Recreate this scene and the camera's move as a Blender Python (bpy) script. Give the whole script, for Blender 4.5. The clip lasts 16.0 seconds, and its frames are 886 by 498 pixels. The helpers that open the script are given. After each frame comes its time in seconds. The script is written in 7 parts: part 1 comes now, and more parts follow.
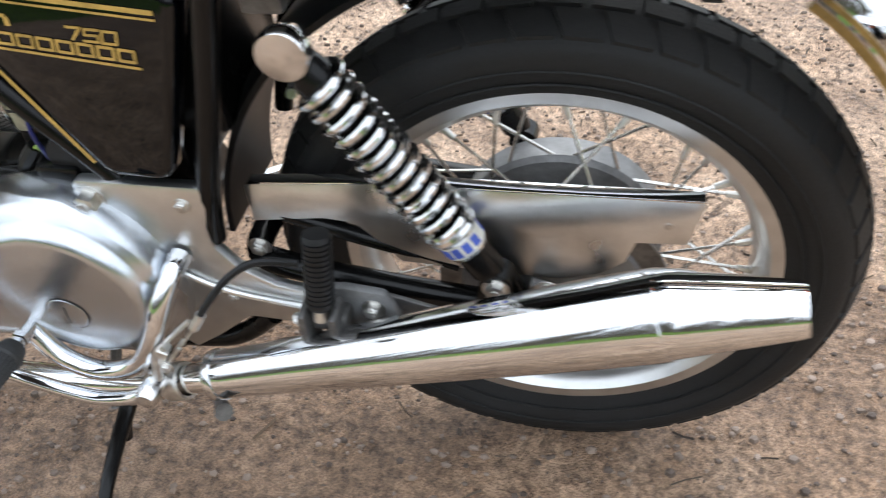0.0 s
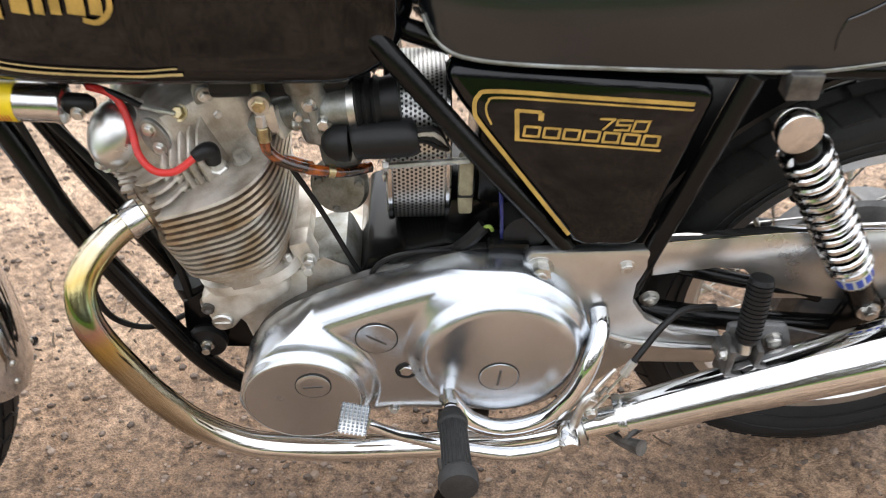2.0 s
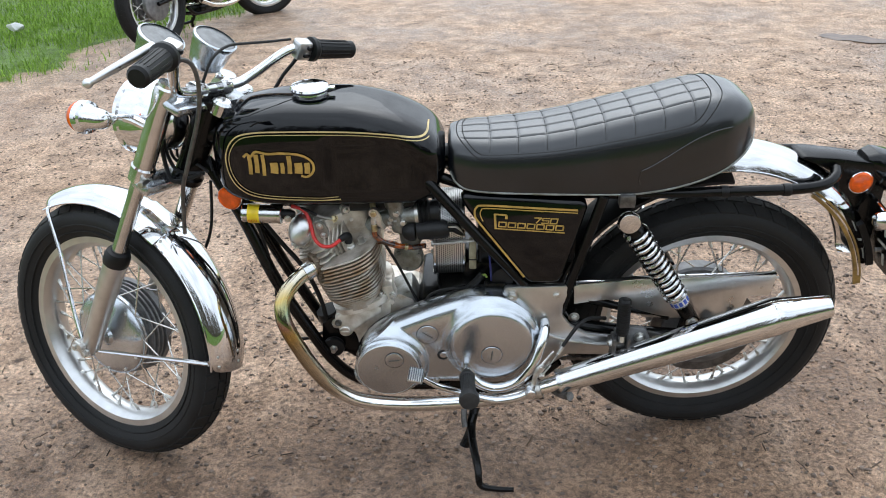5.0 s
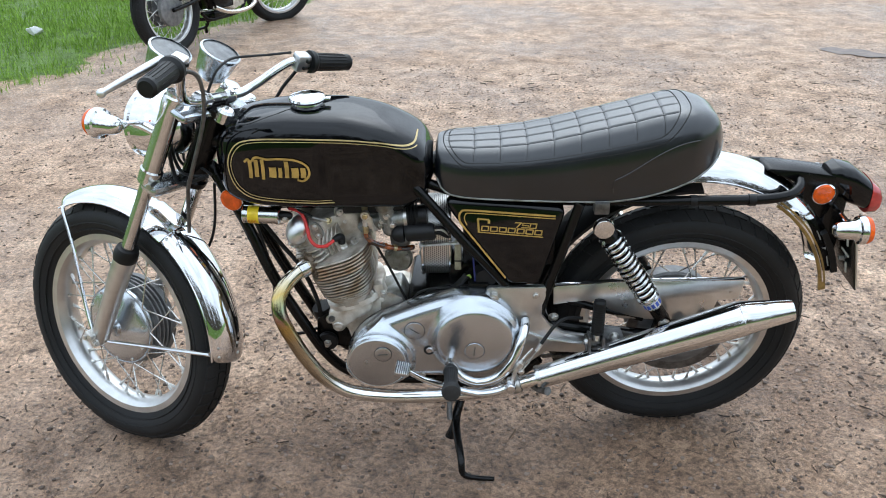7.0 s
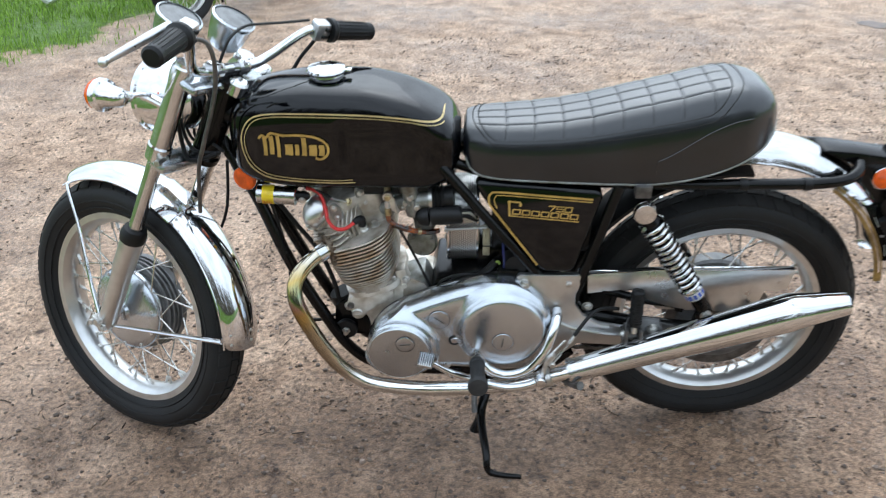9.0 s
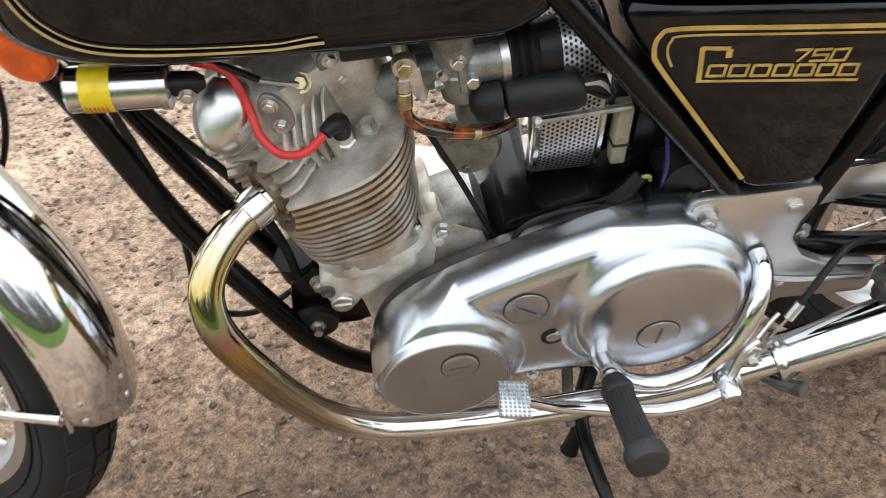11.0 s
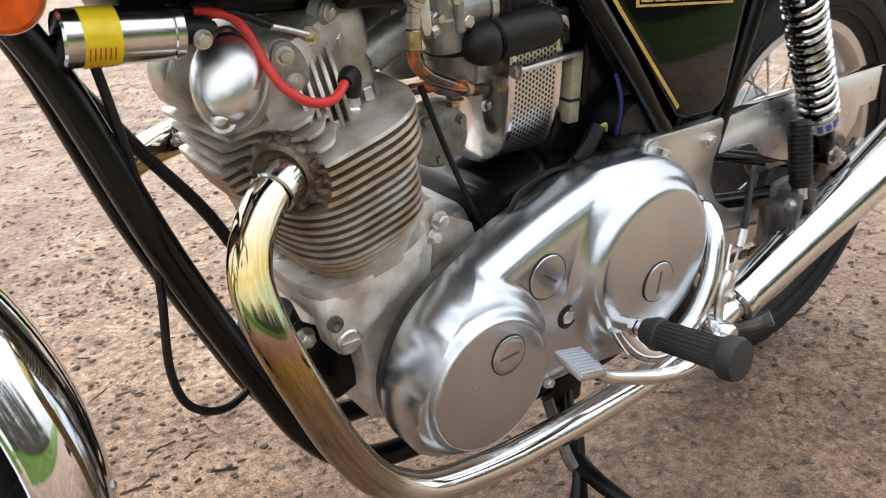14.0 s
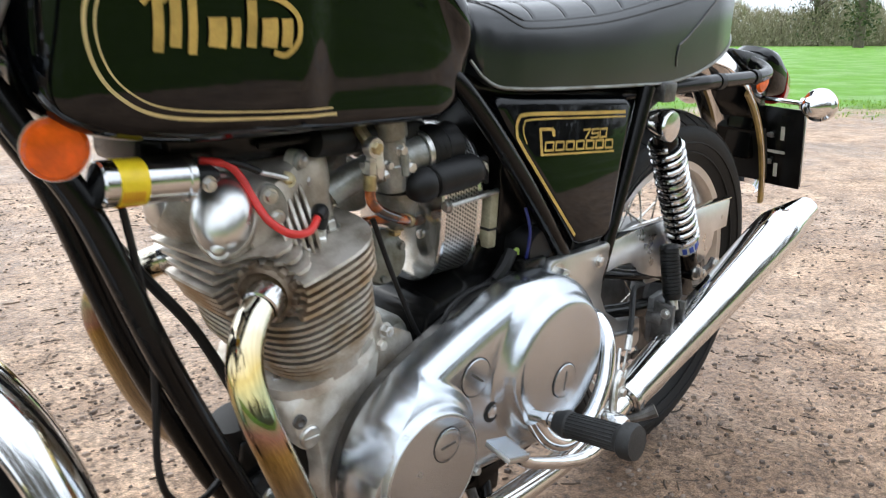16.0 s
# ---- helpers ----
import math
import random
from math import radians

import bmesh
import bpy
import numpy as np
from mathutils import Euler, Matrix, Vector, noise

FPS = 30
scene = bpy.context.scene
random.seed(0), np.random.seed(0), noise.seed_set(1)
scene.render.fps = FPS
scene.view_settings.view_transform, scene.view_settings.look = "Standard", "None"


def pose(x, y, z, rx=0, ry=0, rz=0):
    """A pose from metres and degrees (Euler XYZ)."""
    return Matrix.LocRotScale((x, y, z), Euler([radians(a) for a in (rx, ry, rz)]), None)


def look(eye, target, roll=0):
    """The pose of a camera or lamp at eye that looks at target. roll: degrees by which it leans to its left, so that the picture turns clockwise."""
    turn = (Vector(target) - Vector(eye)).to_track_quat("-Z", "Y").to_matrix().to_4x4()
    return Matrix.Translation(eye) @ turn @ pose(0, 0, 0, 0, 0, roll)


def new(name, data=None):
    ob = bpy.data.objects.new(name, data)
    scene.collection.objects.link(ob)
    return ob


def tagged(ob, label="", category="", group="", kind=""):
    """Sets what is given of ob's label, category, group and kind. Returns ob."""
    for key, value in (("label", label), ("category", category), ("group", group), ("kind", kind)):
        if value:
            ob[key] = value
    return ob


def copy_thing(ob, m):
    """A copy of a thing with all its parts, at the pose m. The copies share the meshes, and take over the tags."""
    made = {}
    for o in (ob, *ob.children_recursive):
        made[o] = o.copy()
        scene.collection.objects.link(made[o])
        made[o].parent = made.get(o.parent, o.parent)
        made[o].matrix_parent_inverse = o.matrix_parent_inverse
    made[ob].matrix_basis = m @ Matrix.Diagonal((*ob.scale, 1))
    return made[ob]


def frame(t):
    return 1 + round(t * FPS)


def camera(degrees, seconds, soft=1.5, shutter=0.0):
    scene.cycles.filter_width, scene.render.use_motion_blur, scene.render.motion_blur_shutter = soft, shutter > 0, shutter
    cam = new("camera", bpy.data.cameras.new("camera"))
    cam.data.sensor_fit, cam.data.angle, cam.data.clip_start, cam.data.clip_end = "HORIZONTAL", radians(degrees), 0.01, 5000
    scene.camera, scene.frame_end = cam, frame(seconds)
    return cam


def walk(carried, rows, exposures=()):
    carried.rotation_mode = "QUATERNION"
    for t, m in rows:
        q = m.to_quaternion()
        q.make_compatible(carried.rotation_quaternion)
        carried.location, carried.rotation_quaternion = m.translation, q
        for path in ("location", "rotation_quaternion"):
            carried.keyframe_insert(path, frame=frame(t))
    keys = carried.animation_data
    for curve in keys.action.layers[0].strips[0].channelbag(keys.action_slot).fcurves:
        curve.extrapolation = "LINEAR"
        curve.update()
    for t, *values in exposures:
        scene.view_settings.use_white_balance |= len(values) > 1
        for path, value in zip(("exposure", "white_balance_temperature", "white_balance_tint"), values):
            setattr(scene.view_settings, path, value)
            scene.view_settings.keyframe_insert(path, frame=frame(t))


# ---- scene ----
cam = camera(55.9, 16.0, soft=1.0, shutter=0.4)
PATH = [
    (0, (0.042, -0.772, 1.018), (-0.310, 0.698, -0.292), -3.96),
    (0.5, (-0.196, -0.741, 1.043), (-0.404, 0.683, -0.345), -1.33),
    (1, (-0.405, -0.764, 1.045), (-0.524, 0.677, -0.336), -1.54),
    (1.5, (-0.588, -0.803, 1.068), (-0.558, 0.672, -0.282), -0.15),
    (2, (-0.641, -0.936, 1.111), (-0.570, 0.665, -0.086), 0.67),
    (2.5, (-0.632, -1.204, 1.200), (-0.547, 0.487, 0.135), -0.34),
    (3, (-0.675, -1.445, 1.304), (-0.566, 0.275, 0.287), -0.47),
    (3.5, (-0.705, -1.662, 1.381), (-0.632, 0.087, 0.414), -0.51),
    (4, (-0.662, -1.779, 1.445), (-0.651, -0.009, 0.512), -1.41),
    (4.5, (-0.640, -1.833, 1.472), (-0.655, -0.055, 0.555), -1.74),
    (5, (-0.630, -1.851, 1.474), (-0.648, -0.064, 0.576), -1.28),
    (7.5, (-0.563, -1.982, 1.533), (-0.610, -0.189, 0.647), -0.74),
    (8, (-0.571, -1.973, 1.536), (-0.609, -0.182, 0.647), -0.68),
    (8.5, (-0.570, -1.947, 1.527), (-0.621, -0.160, 0.631), -0.61),
    (9, (-0.598, -1.839, 1.483), (-0.681, -0.076, 0.543), -0.70),
    (9.2, (-0.636, -1.741, 1.442), (-0.734, -0.002, 0.458), -1.00),
    (11.3, (-0.890, -0.700, 1.070), (-0.631, 0.687, -0.348), -1.94),
    (11.5, (-0.916, -0.666, 1.047), (-0.596, 0.705, -0.374), -1.87),
    (12, (-0.942, -0.624, 1.000), (-0.505, 0.730, -0.405), -1.83),
    (12.5, (-0.970, -0.642, 0.964), (-0.407, 0.761, -0.346), -2.54),
    (13, (-1.051, -0.702, 0.926), (-0.333, 0.798, -0.185), -3.26),
    (13.5, (-1.150, -0.749, 0.851), (-0.252, 0.797, -0.045), -3.30),
    (14, (-1.262, -0.759, 0.764), (-0.147, 0.730, 0.028), -2.58),
    (14.5, (-1.307, -0.756, 0.727), (-0.067, 0.680, 0.092), -1.54),
    (15, (-1.323, -0.763, 0.713), (0.022, 0.619, 0.181), -0.26),
    (15.5, (-1.345, -0.790, 0.727), (0.077, 0.539, 0.266), -0.12),
    (16, (-1.418, -0.828, 0.818), (-0.027, 0.524, 0.331), -0.30),
]
walk(cam, [(t, look(eye, target, roll)) for t, eye, target, roll in PATH],
     [(0.0, 0.42, 6250, 8), (1.0, 0.45, 6600, 10), (2.0, 0.45, 6700, 11), (3.0, 0.28, 6650, 11), (4.0, -0.05, 6400, 8), (5.0, -0.12, 6100, 7), (7.5, -0.07, 5850, 5), (9.0, -0.02, 5850, 5), (11.5, 0.37, 6650, 10), (13.0, 0.4, 6700, 11), (14.5, 0.2, 6550, 10), (16.0, 0.28, 6250, 8)])

# ---- light ----
world = bpy.data.worlds.new("overcast_sky")
scene.world = world
world.use_nodes = True
wn = world.node_tree
wn.nodes.clear()
sky = wn.nodes.new("ShaderNodeTexSky")
sky.sky_type, sky.sun_disc = "NISHITA", False
sky.sun_elevation, sky.sun_rotation = radians(52), radians(8)
sky.air_density, sky.dust_density, sky.ozone_density = 1.6, 6.0, 1.0
grey = wn.nodes.new("ShaderNodeHueSaturation")
grey.inputs["Saturation"].default_value = 0.18
bg = wn.nodes.new("ShaderNodeBackground")
bg.inputs["Strength"].default_value = 0.15
wo = wn.nodes.new("ShaderNodeOutputWorld")
veil = wn.nodes.new("ShaderNodeMix")
veil.data_type = "RGBA"
veil.inputs[0].default_value = 0.72
veil.inputs[7].default_value = (9.9, 10.5, 11.5, 1)
wn.links.new(sky.outputs[0], grey.inputs["Color"])
wn.links.new(grey.outputs[0], veil.inputs[6])
cloud = wn.nodes.new("ShaderNodeTexNoise")
cloud.inputs["Scale"].default_value, cloud.inputs["Detail"].default_value, cloud.inputs["Roughness"].default_value = 2.6, 7.0, 0.62
shade = wn.nodes.new("ShaderNodeMapRange")
shade.inputs["From Min"].default_value, shade.inputs["From Max"].default_value = 0.36, 0.66
shade.inputs["To Min"].default_value, shade.inputs["To Max"].default_value = 0.8, 1.18
overcast = wn.nodes.new("ShaderNodeMix")
overcast.data_type, overcast.blend_type = "RGBA", "MULTIPLY"
overcast.inputs[0].default_value = 1.0
wn.links.new(cloud.outputs["Fac"], shade.inputs["Value"])
wn.links.new(veil.outputs[2], overcast.inputs[6])
wn.links.new(shade.outputs[0], overcast.inputs[7])
way_ = wn.nodes.new("ShaderNodeTexCoord")
split_ = wn.nodes.new("ShaderNodeSeparateXYZ")
zenith = wn.nodes.new("ShaderNodeMapRange")
zenith.inputs["From Min"].default_value, zenith.inputs["From Max"].default_value = 0.0, 1.0
zenith.inputs["To Min"].default_value, zenith.inputs["To Max"].default_value = 0.98, 1.42
brighter = wn.nodes.new("ShaderNodeMix")
brighter.data_type, brighter.blend_type = "RGBA", "MULTIPLY"
brighter.inputs[0].default_value = 1.0
wn.links.new(way_.outputs["Generated"], split_.inputs[0])
wn.links.new(split_.outputs[2], zenith.inputs["Value"])
wn.links.new(overcast.outputs[2], brighter.inputs[6])
wn.links.new(zenith.outputs[0], brighter.inputs[7])
wn.links.new(brighter.outputs[2], bg.inputs["Color"])
wn.links.new(bg.outputs[0], wo.inputs["Surface"])
sun_data = bpy.data.lights.new("sun", "SUN")
sun_data.energy, sun_data.angle, sun_data.color = 0.6, radians(60), (1.0, 0.98, 0.95)
sun = new("sun", sun_data)
sun.matrix_world = look((0, 0, 0), (0.1, -0.7, -1.0))
scene.view_settings.exposure = 0.0

# ---- materials ----


def pbr(name, col, rough=0.5, metal=0.0, var=0.12, vscale=18.0, fine=160.0, bump=0.0, coat=0.0, rvar=0.1, tint=None, stretch=None, ramp=(0.35, 0.65), spec=0.5):
    """A surface with broad stains and fine grain in colour, roughness and relief."""
    m = bpy.data.materials.new(name)
    m.use_nodes = True
    nt = m.node_tree
    b = nt.nodes["Principled BSDF"]
    tc = nt.nodes.new("ShaderNodeTexCoord")
    mp = nt.nodes.new("ShaderNodeMapping")
    if stretch:
        mp.inputs["Scale"].default_value = stretch
    nt.links.new(tc.outputs["Object"], mp.inputs["Vector"])
    n1, n2 = nt.nodes.new("ShaderNodeTexNoise"), nt.nodes.new("ShaderNodeTexNoise")
    for n, s in ((n1, vscale), (n2, fine)):
        n.inputs["Scale"].default_value, n.inputs["Detail"].default_value = s, 5.0
        nt.links.new(mp.outputs[0], n.inputs["Vector"])
    r1 = nt.nodes.new("ShaderNodeValToRGB")
    r1.color_ramp.elements[0].position, r1.color_ramp.elements[1].position = ramp
    dark = tint if tint else tuple(c * (1 - 2 * var) for c in col)
    r1.color_ramp.elements[0].color, r1.color_ramp.elements[1].color = (*dark, 1), (*(min(1, c * (1 + var)) for c in col), 1)
    nt.links.new(n1.outputs["Fac"], r1.inputs["Fac"])
    mx = nt.nodes.new("ShaderNodeMix")
    mx.data_type, mx.blend_type = "RGBA", "OVERLAY"
    mx.inputs[0].default_value = min(0.5, var * 1.5)
    nt.links.new(r1.outputs["Color"], mx.inputs[6])
    nt.links.new(n2.outputs["Fac"], mx.inputs[7])
    nt.links.new(mx.outputs[2], b.inputs["Base Color"])
    mr = nt.nodes.new("ShaderNodeMapRange")
    mr.inputs["To Min"].default_value, mr.inputs["To Max"].default_value = max(0.02, rough * (1 - rvar)), min(1, rough * (1 + 2 * rvar))
    nt.links.new(n1.outputs["Fac"], mr.inputs["Value"])
    nt.links.new(mr.outputs[0], b.inputs["Roughness"])
    b.inputs["Metallic"].default_value, b.inputs["Specular IOR Level"].default_value = metal, spec
    b.inputs["Coat Weight"].default_value, b.inputs["Coat Roughness"].default_value = coat, 0.04
    if bump:
        bp = nt.nodes.new("ShaderNodeBump")
        bp.inputs["Strength"].default_value, bp.inputs["Distance"].default_value = bump, 0.002
        nt.links.new(n2.outputs["Fac"], bp.inputs["Height"])
        nt.links.new(bp.outputs[0], b.inputs["Normal"])
    return m


CHROME = pbr("chrome", (0.74, 0.745, 0.755), 0.045, 1.0, 0.02, 9, 60, rvar=0.5)
CHROME_WORN = pbr("chrome_worn", (0.68, 0.68, 0.68), 0.12, 1.0, 0.06, 20, 120, rvar=0.5)
ALLOY = pbr("alloy_polished", (0.57, 0.6, 0.635), 0.25, 1.0, 0.03, 14, 260, rvar=0.08)
ALLOY_DULL = pbr("alloy_dull", (0.64, 0.645, 0.64), 0.3, 1.0, 0.04, 30, 300, bump=0.03, rvar=0.2)
CAST = pbr("alloy_cast", (0.74, 0.71, 0.65), 0.46, 0.6, 0.12, 30, 420, bump=0.25, tint=(0.48, 0.42, 0.34), ramp=(0.3, 0.62))
HEADCAST = pbr("alloy_head_cast", (0.6, 0.565, 0.51), 0.45, 0.65, 0.15, 26, 420, bump=0.3, tint=(0.35, 0.3, 0.24))
RUSTFIN = pbr("browned_fins", (0.56, 0.51, 0.44), 0.42, 0.75, 0.15, 16, 300, bump=0.3, tint=(0.36, 0.24, 0.14))
CARBGREY = pbr("zinc_carburettor", (0.3, 0.31, 0.3), 0.42, 0.75, 0.2, 30, 300, bump=0.2, tint=(0.17, 0.16, 0.13))
BRASS = pbr("dull_brass", (0.55, 0.46, 0.27), 0.3, 1.0, 0.2, 60, 300, rvar=0.4)
DUSTY = pbr("dusty_rubber", (0.03, 0.03, 0.03), 0.55, 0.0, 0.25, 25, 350, bump=0.2, spec=0.4)
ROSETTE = pbr("burnt_iron", (0.2, 0.16, 0.12), 0.55, 0.6, 0.25, 60, 300, bump=0.3, tint=(0.1, 0.065, 0.04))
SATIN = pbr("alloy_satin", (0.7, 0.7, 0.69), 0.27, 1.0, 0.08, 18, 260, bump=0.04, rvar=0.3)
IRON = pbr("barrel_iron", (0.46, 0.44, 0.4), 0.5, 0.65, 0.15, 22, 260, bump=0.3, tint=(0.3, 0.22, 0.14))
PAINT = pbr("black_gloss_paint", (0.0012, 0.0016, 0.0024), 0.035, 0.0, 0.1, 6, 90, rvar=0.3, spec=0.38)
FRAME = pbr("black_frame_enamel", (0.004, 0.004, 0.004), 0.18, 0.0, 0.2, 20, 200, rvar=0.5, spec=0.24)
RUBBER = pbr("black_rubber", (0.008, 0.008, 0.0085), 0.45, 0.0, 0.25, 25, 350, bump=0.15, spec=0.32)
TYRE = pbr("tyre_rubber", (0.012, 0.0122, 0.0125), 0.6, 0.0, 0.25, 12, 300, bump=0.25, tint=(0.011, 0.0108, 0.0105), spec=0.3)
VINYL = pbr("black_vinyl", (0.0035, 0.005, 0.0075), 0.36, 0.0, 0.15, 9, 520, bump=0.1, spec=0.35, coat=0.95)
for socket, value in (("Coat Roughness", 0.17), ("Sheen Weight", 0.03), ("Sheen Roughness", 0.3)):
    VINYL.node_tree.nodes["Principled BSDF"].inputs[socket].default_value = value
GOLD = pbr("gold_transfer", (0.56, 0.37, 0.1), 0.38, 0.35, 0.12, 40, 300)
CREAM = pbr("cream_line", (0.6, 0.46, 0.21), 0.4, 0.2, 0.08, 40, 300)
ORANGE = pbr("orange_lens", (0.82, 0.115, 0.006), 0.2, 0.0, 0.12, 60, 300, spec=0.35, coat=0.25)
REDLENS = pbr("red_lens", (0.42, 0.012, 0.012), 0.15, 0.0, 0.15, 60, 300, coat=1.0)
REDLEAD = pbr("red_silicone", (0.62, 0.03, 0.025), 0.4, 0.0, 0.1, 40, 200)
BLUE = pbr("blue_label", (0.05, 0.09, 0.4), 0.35, 0.0, 0.1, 40, 200)
YELLOW = pbr("yellow_label", (0.85, 0.62, 0.02), 0.35, 0.0, 0.08, 40, 200)
WHITE = pbr("white_plastic", (0.62, 0.6, 0.53), 0.45, 0.0, 0.12, 40, 200)
DARKBLUE = pbr("dark_blue_sleeve", (0.015, 0.02, 0.12), 0.3, 0.0, 0.1, 40, 200)
LINEN = pbr("aged_cream_plastic", (0.34, 0.31, 0.21), 0.5, 0.0, 0.15, 60, 300)
AMBER = pbr("amber_hose", (0.34, 0.075, 0.01), 0.2, 0.0, 0.3, 45, 200, coat=0.8, tint=(0.02, 0.007, 0.004), ramp=(0.45, 0.68))
BROWNSTRIP = pbr("aged_brown_edge", (0.3, 0.19, 0.055), 0.4, 0.2, 0.2, 30, 200)
ZINC = pbr("zinc_fastener", (0.66, 0.65, 0.62), 0.3, 1.0, 0.12, 80, 400, rvar=0.4)
DARKSTEEL = pbr("dark_steel", (0.16, 0.155, 0.15), 0.45, 0.8, 0.2, 40, 260, bump=0.1)
DRUM = pbr("drum_grey", (0.2, 0.2, 0.2), 0.5, 0.5, 0.15, 30, 260, bump=0.1)
DIAL = pbr("dial_face", (0.12, 0.125, 0.13), 0.2, 0.0, 0.15, 40, 200, spec=0.4)
BLACKGAP = pbr("dark_gasket", (0.012, 0.011, 0.01), 0.8, 0.0, 0.2, 40, 200)
SPRING = pbr("spring_chrome", (0.68, 0.68, 0.68), 0.14, 1.0, 0.04, 40, 200)
SPOKE = pbr("spoke_steel", (0.7, 0.68, 0.64), 0.25, 1.0, 0.1, 60, 300)
REDTEXT = pbr("red_print", (0.6, 0.06, 0.02), 0.4, 0.0, 0.05, 40, 200)


def heat_chrome():
    """Chrome that turns straw and gold towards the exhaust port."""
    m = pbr("heat_tinted_chrome", (0.8, 0.78, 0.74), 0.07, 1.0, 0.04, 14, 120, rvar=0.5)
    nt = m.node_tree
    b = nt.nodes["Principled BSDF"]
    tc = nt.nodes.new("ShaderNodeTexCoord")
    sp = nt.nodes.new("ShaderNodeSeparateXYZ")
    no = nt.nodes.new("ShaderNodeTexNoise")
    no.inputs["Scale"].default_value = 14
    ad = nt.nodes.new("ShaderNodeMath")
    ad.operation, ad.inputs[2].default_value = "MULTIPLY_ADD", 0.0
    ad.inputs[1].default_value = 0.09
    sm = nt.nodes.new("ShaderNodeMath")
    mr = nt.nodes.new("ShaderNodeMapRange")
    mr.inputs["From Min"].default_value, mr.inputs["From Max"].default_value = -0.06, 0.335
    ra = nt.nodes.new("ShaderNodeValToRGB")
    e = ra.color_ramp.elements
    e[0].position, e[0].color = 0.0, (0.83, 0.82, 0.8, 1)
    e[1].position, e[1].color = 1.0, (0.84, 0.82, 0.78, 1)
    for p, c in ((0.14, (0.44, 0.39, 0.31, 1)), (0.4, (0.35, 0.29, 0.19, 1)), (0.54, (0.37, 0.26, 0.085, 1)), (0.61, (0.34, 0.2, 0.17, 1)), (0.67, (0.28, 0.33, 0.2, 1)), (0.73, (0.5, 0.37, 0.13, 1)), (0.82, (0.62, 0.56, 0.44, 1))):
        e.new(p).color = c
    nt.links.new(tc.outputs["Object"], sp.inputs[0])
    nt.links.new(tc.outputs["Object"], no.inputs["Vector"])
    nt.links.new(no.outputs["Fac"], ad.inputs[0])
    nt.links.new(sp.outputs[2], sm.inputs[0])
    nt.links.new(ad.outputs[0], sm.inputs[1])
    nt.links.new(sm.outputs[0], mr.inputs["Value"])
    nt.links.new(mr.outputs[0], ra.inputs["Fac"])
    back = nt.nodes.new("ShaderNodeMapRange")
    back.inputs["From Min"].default_value, back.inputs["From Max"].default_value = -0.9, -0.72
    nt.links.new(sp.outputs[0], back.inputs["Value"])
    mx = nt.nodes.new("ShaderNodeMix")
    mx.data_type = "RGBA"
    mx.inputs[7].default_value = (0.84, 0.83, 0.81, 1)
    nt.links.new(back.outputs[0], mx.inputs[0])
    nt.links.new(ra.outputs["Color"], mx.inputs[6])
    nt.links.new(mx.outputs[2], b.inputs["Base Color"])
    return m


HEAT = heat_chrome()


def perforated():
    """Bright sheet with staggered round holes."""
    m = pbr("perforated_sheet", (0.62, 0.62, 0.6), 0.32, 1.0, 0.06, 20, 200)
    nt = m.node_tree
    b = nt.nodes["Principled BSDF"]
    src = b.inputs["Base Color"].links[0].from_socket
    uv = nt.nodes.new("ShaderNodeTexCoord")
    sep = nt.nodes.new("ShaderNodeSeparateXYZ")
    nt.links.new(uv.outputs["UV"], sep.inputs[0])

    def op(kind, a, b_, c=None):
        n = nt.nodes.new("ShaderNodeMath")
        n.operation = kind
        for i, v in enumerate((a, b_, c)):
            if v is None:
                continue
            if isinstance(v, (int, float)):
                n.inputs[i].default_value = v
            else:
                nt.links.new(v, n.inputs[i])
        return n.outputs[0]

    row = op("MULTIPLY", sep.outputs[1], 1 / 0.0050)
    odd = op("MODULO", op("FLOOR", row, 0), 2)
    col = op("MULTIPLY_ADD", odd, 0.5, op("MULTIPLY", sep.outputs[0], 1 / 0.0057))
    dx = op("SUBTRACT", op("FRACT", col, 0), 0.5)
    dy = op("SUBTRACT", op("FRACT", row, 0), 0.5)
    d = op("SQRT", op("ADD", op("MULTIPLY", dx, dx), op("MULTIPLY", dy, dy)), 0)
    hole = op("LESS_THAN", d, 0.33)
    mx = nt.nodes.new("ShaderNodeMix")
    mx.data_type = "RGBA"
    nt.links.new(hole, mx.inputs[0])
    nt.links.new(src, mx.inputs[6])
    mx.inputs[7].default_value = (0.01, 0.01, 0.01, 1)
    nt.links.new(mx.outputs[2], b.inputs["Base Color"])
    nt.links.new(op("SUBTRACT", 1.0, hole), b.inputs["Metallic"])
    return m


PERF = perforated()

# ---- mesh helpers ----


def V(*a):
    return Vector(a)


def part(name, bm, material, parent=None, label="", m=None, sharp=35):
    """Links a bmesh as one mesh object under a thing or a part."""
    if m is not None:
        bmesh.ops.transform(bm, matrix=m, verts=bm.verts)
    bmesh.ops.recalc_face_normals(bm, faces=bm.faces)
    me = bpy.data.meshes.new(name)
    bm.to_mesh(me)
    bm.free()
    for p in me.polygons:
        p.use_smooth = True
    me.set_sharp_from_angle(angle=radians(sharp))
    for mm in material if isinstance(material, (list, tuple)) else [material]:
        me.materials.append(mm)
    ob = new(name, me)
    if parent is not None:
        ob.parent = parent
    return tagged(ob, label)


def same_mesh(name, ob, parent, m):
    o = new(name, ob.data)
    o.parent = parent
    o.matrix_basis = m
    return o


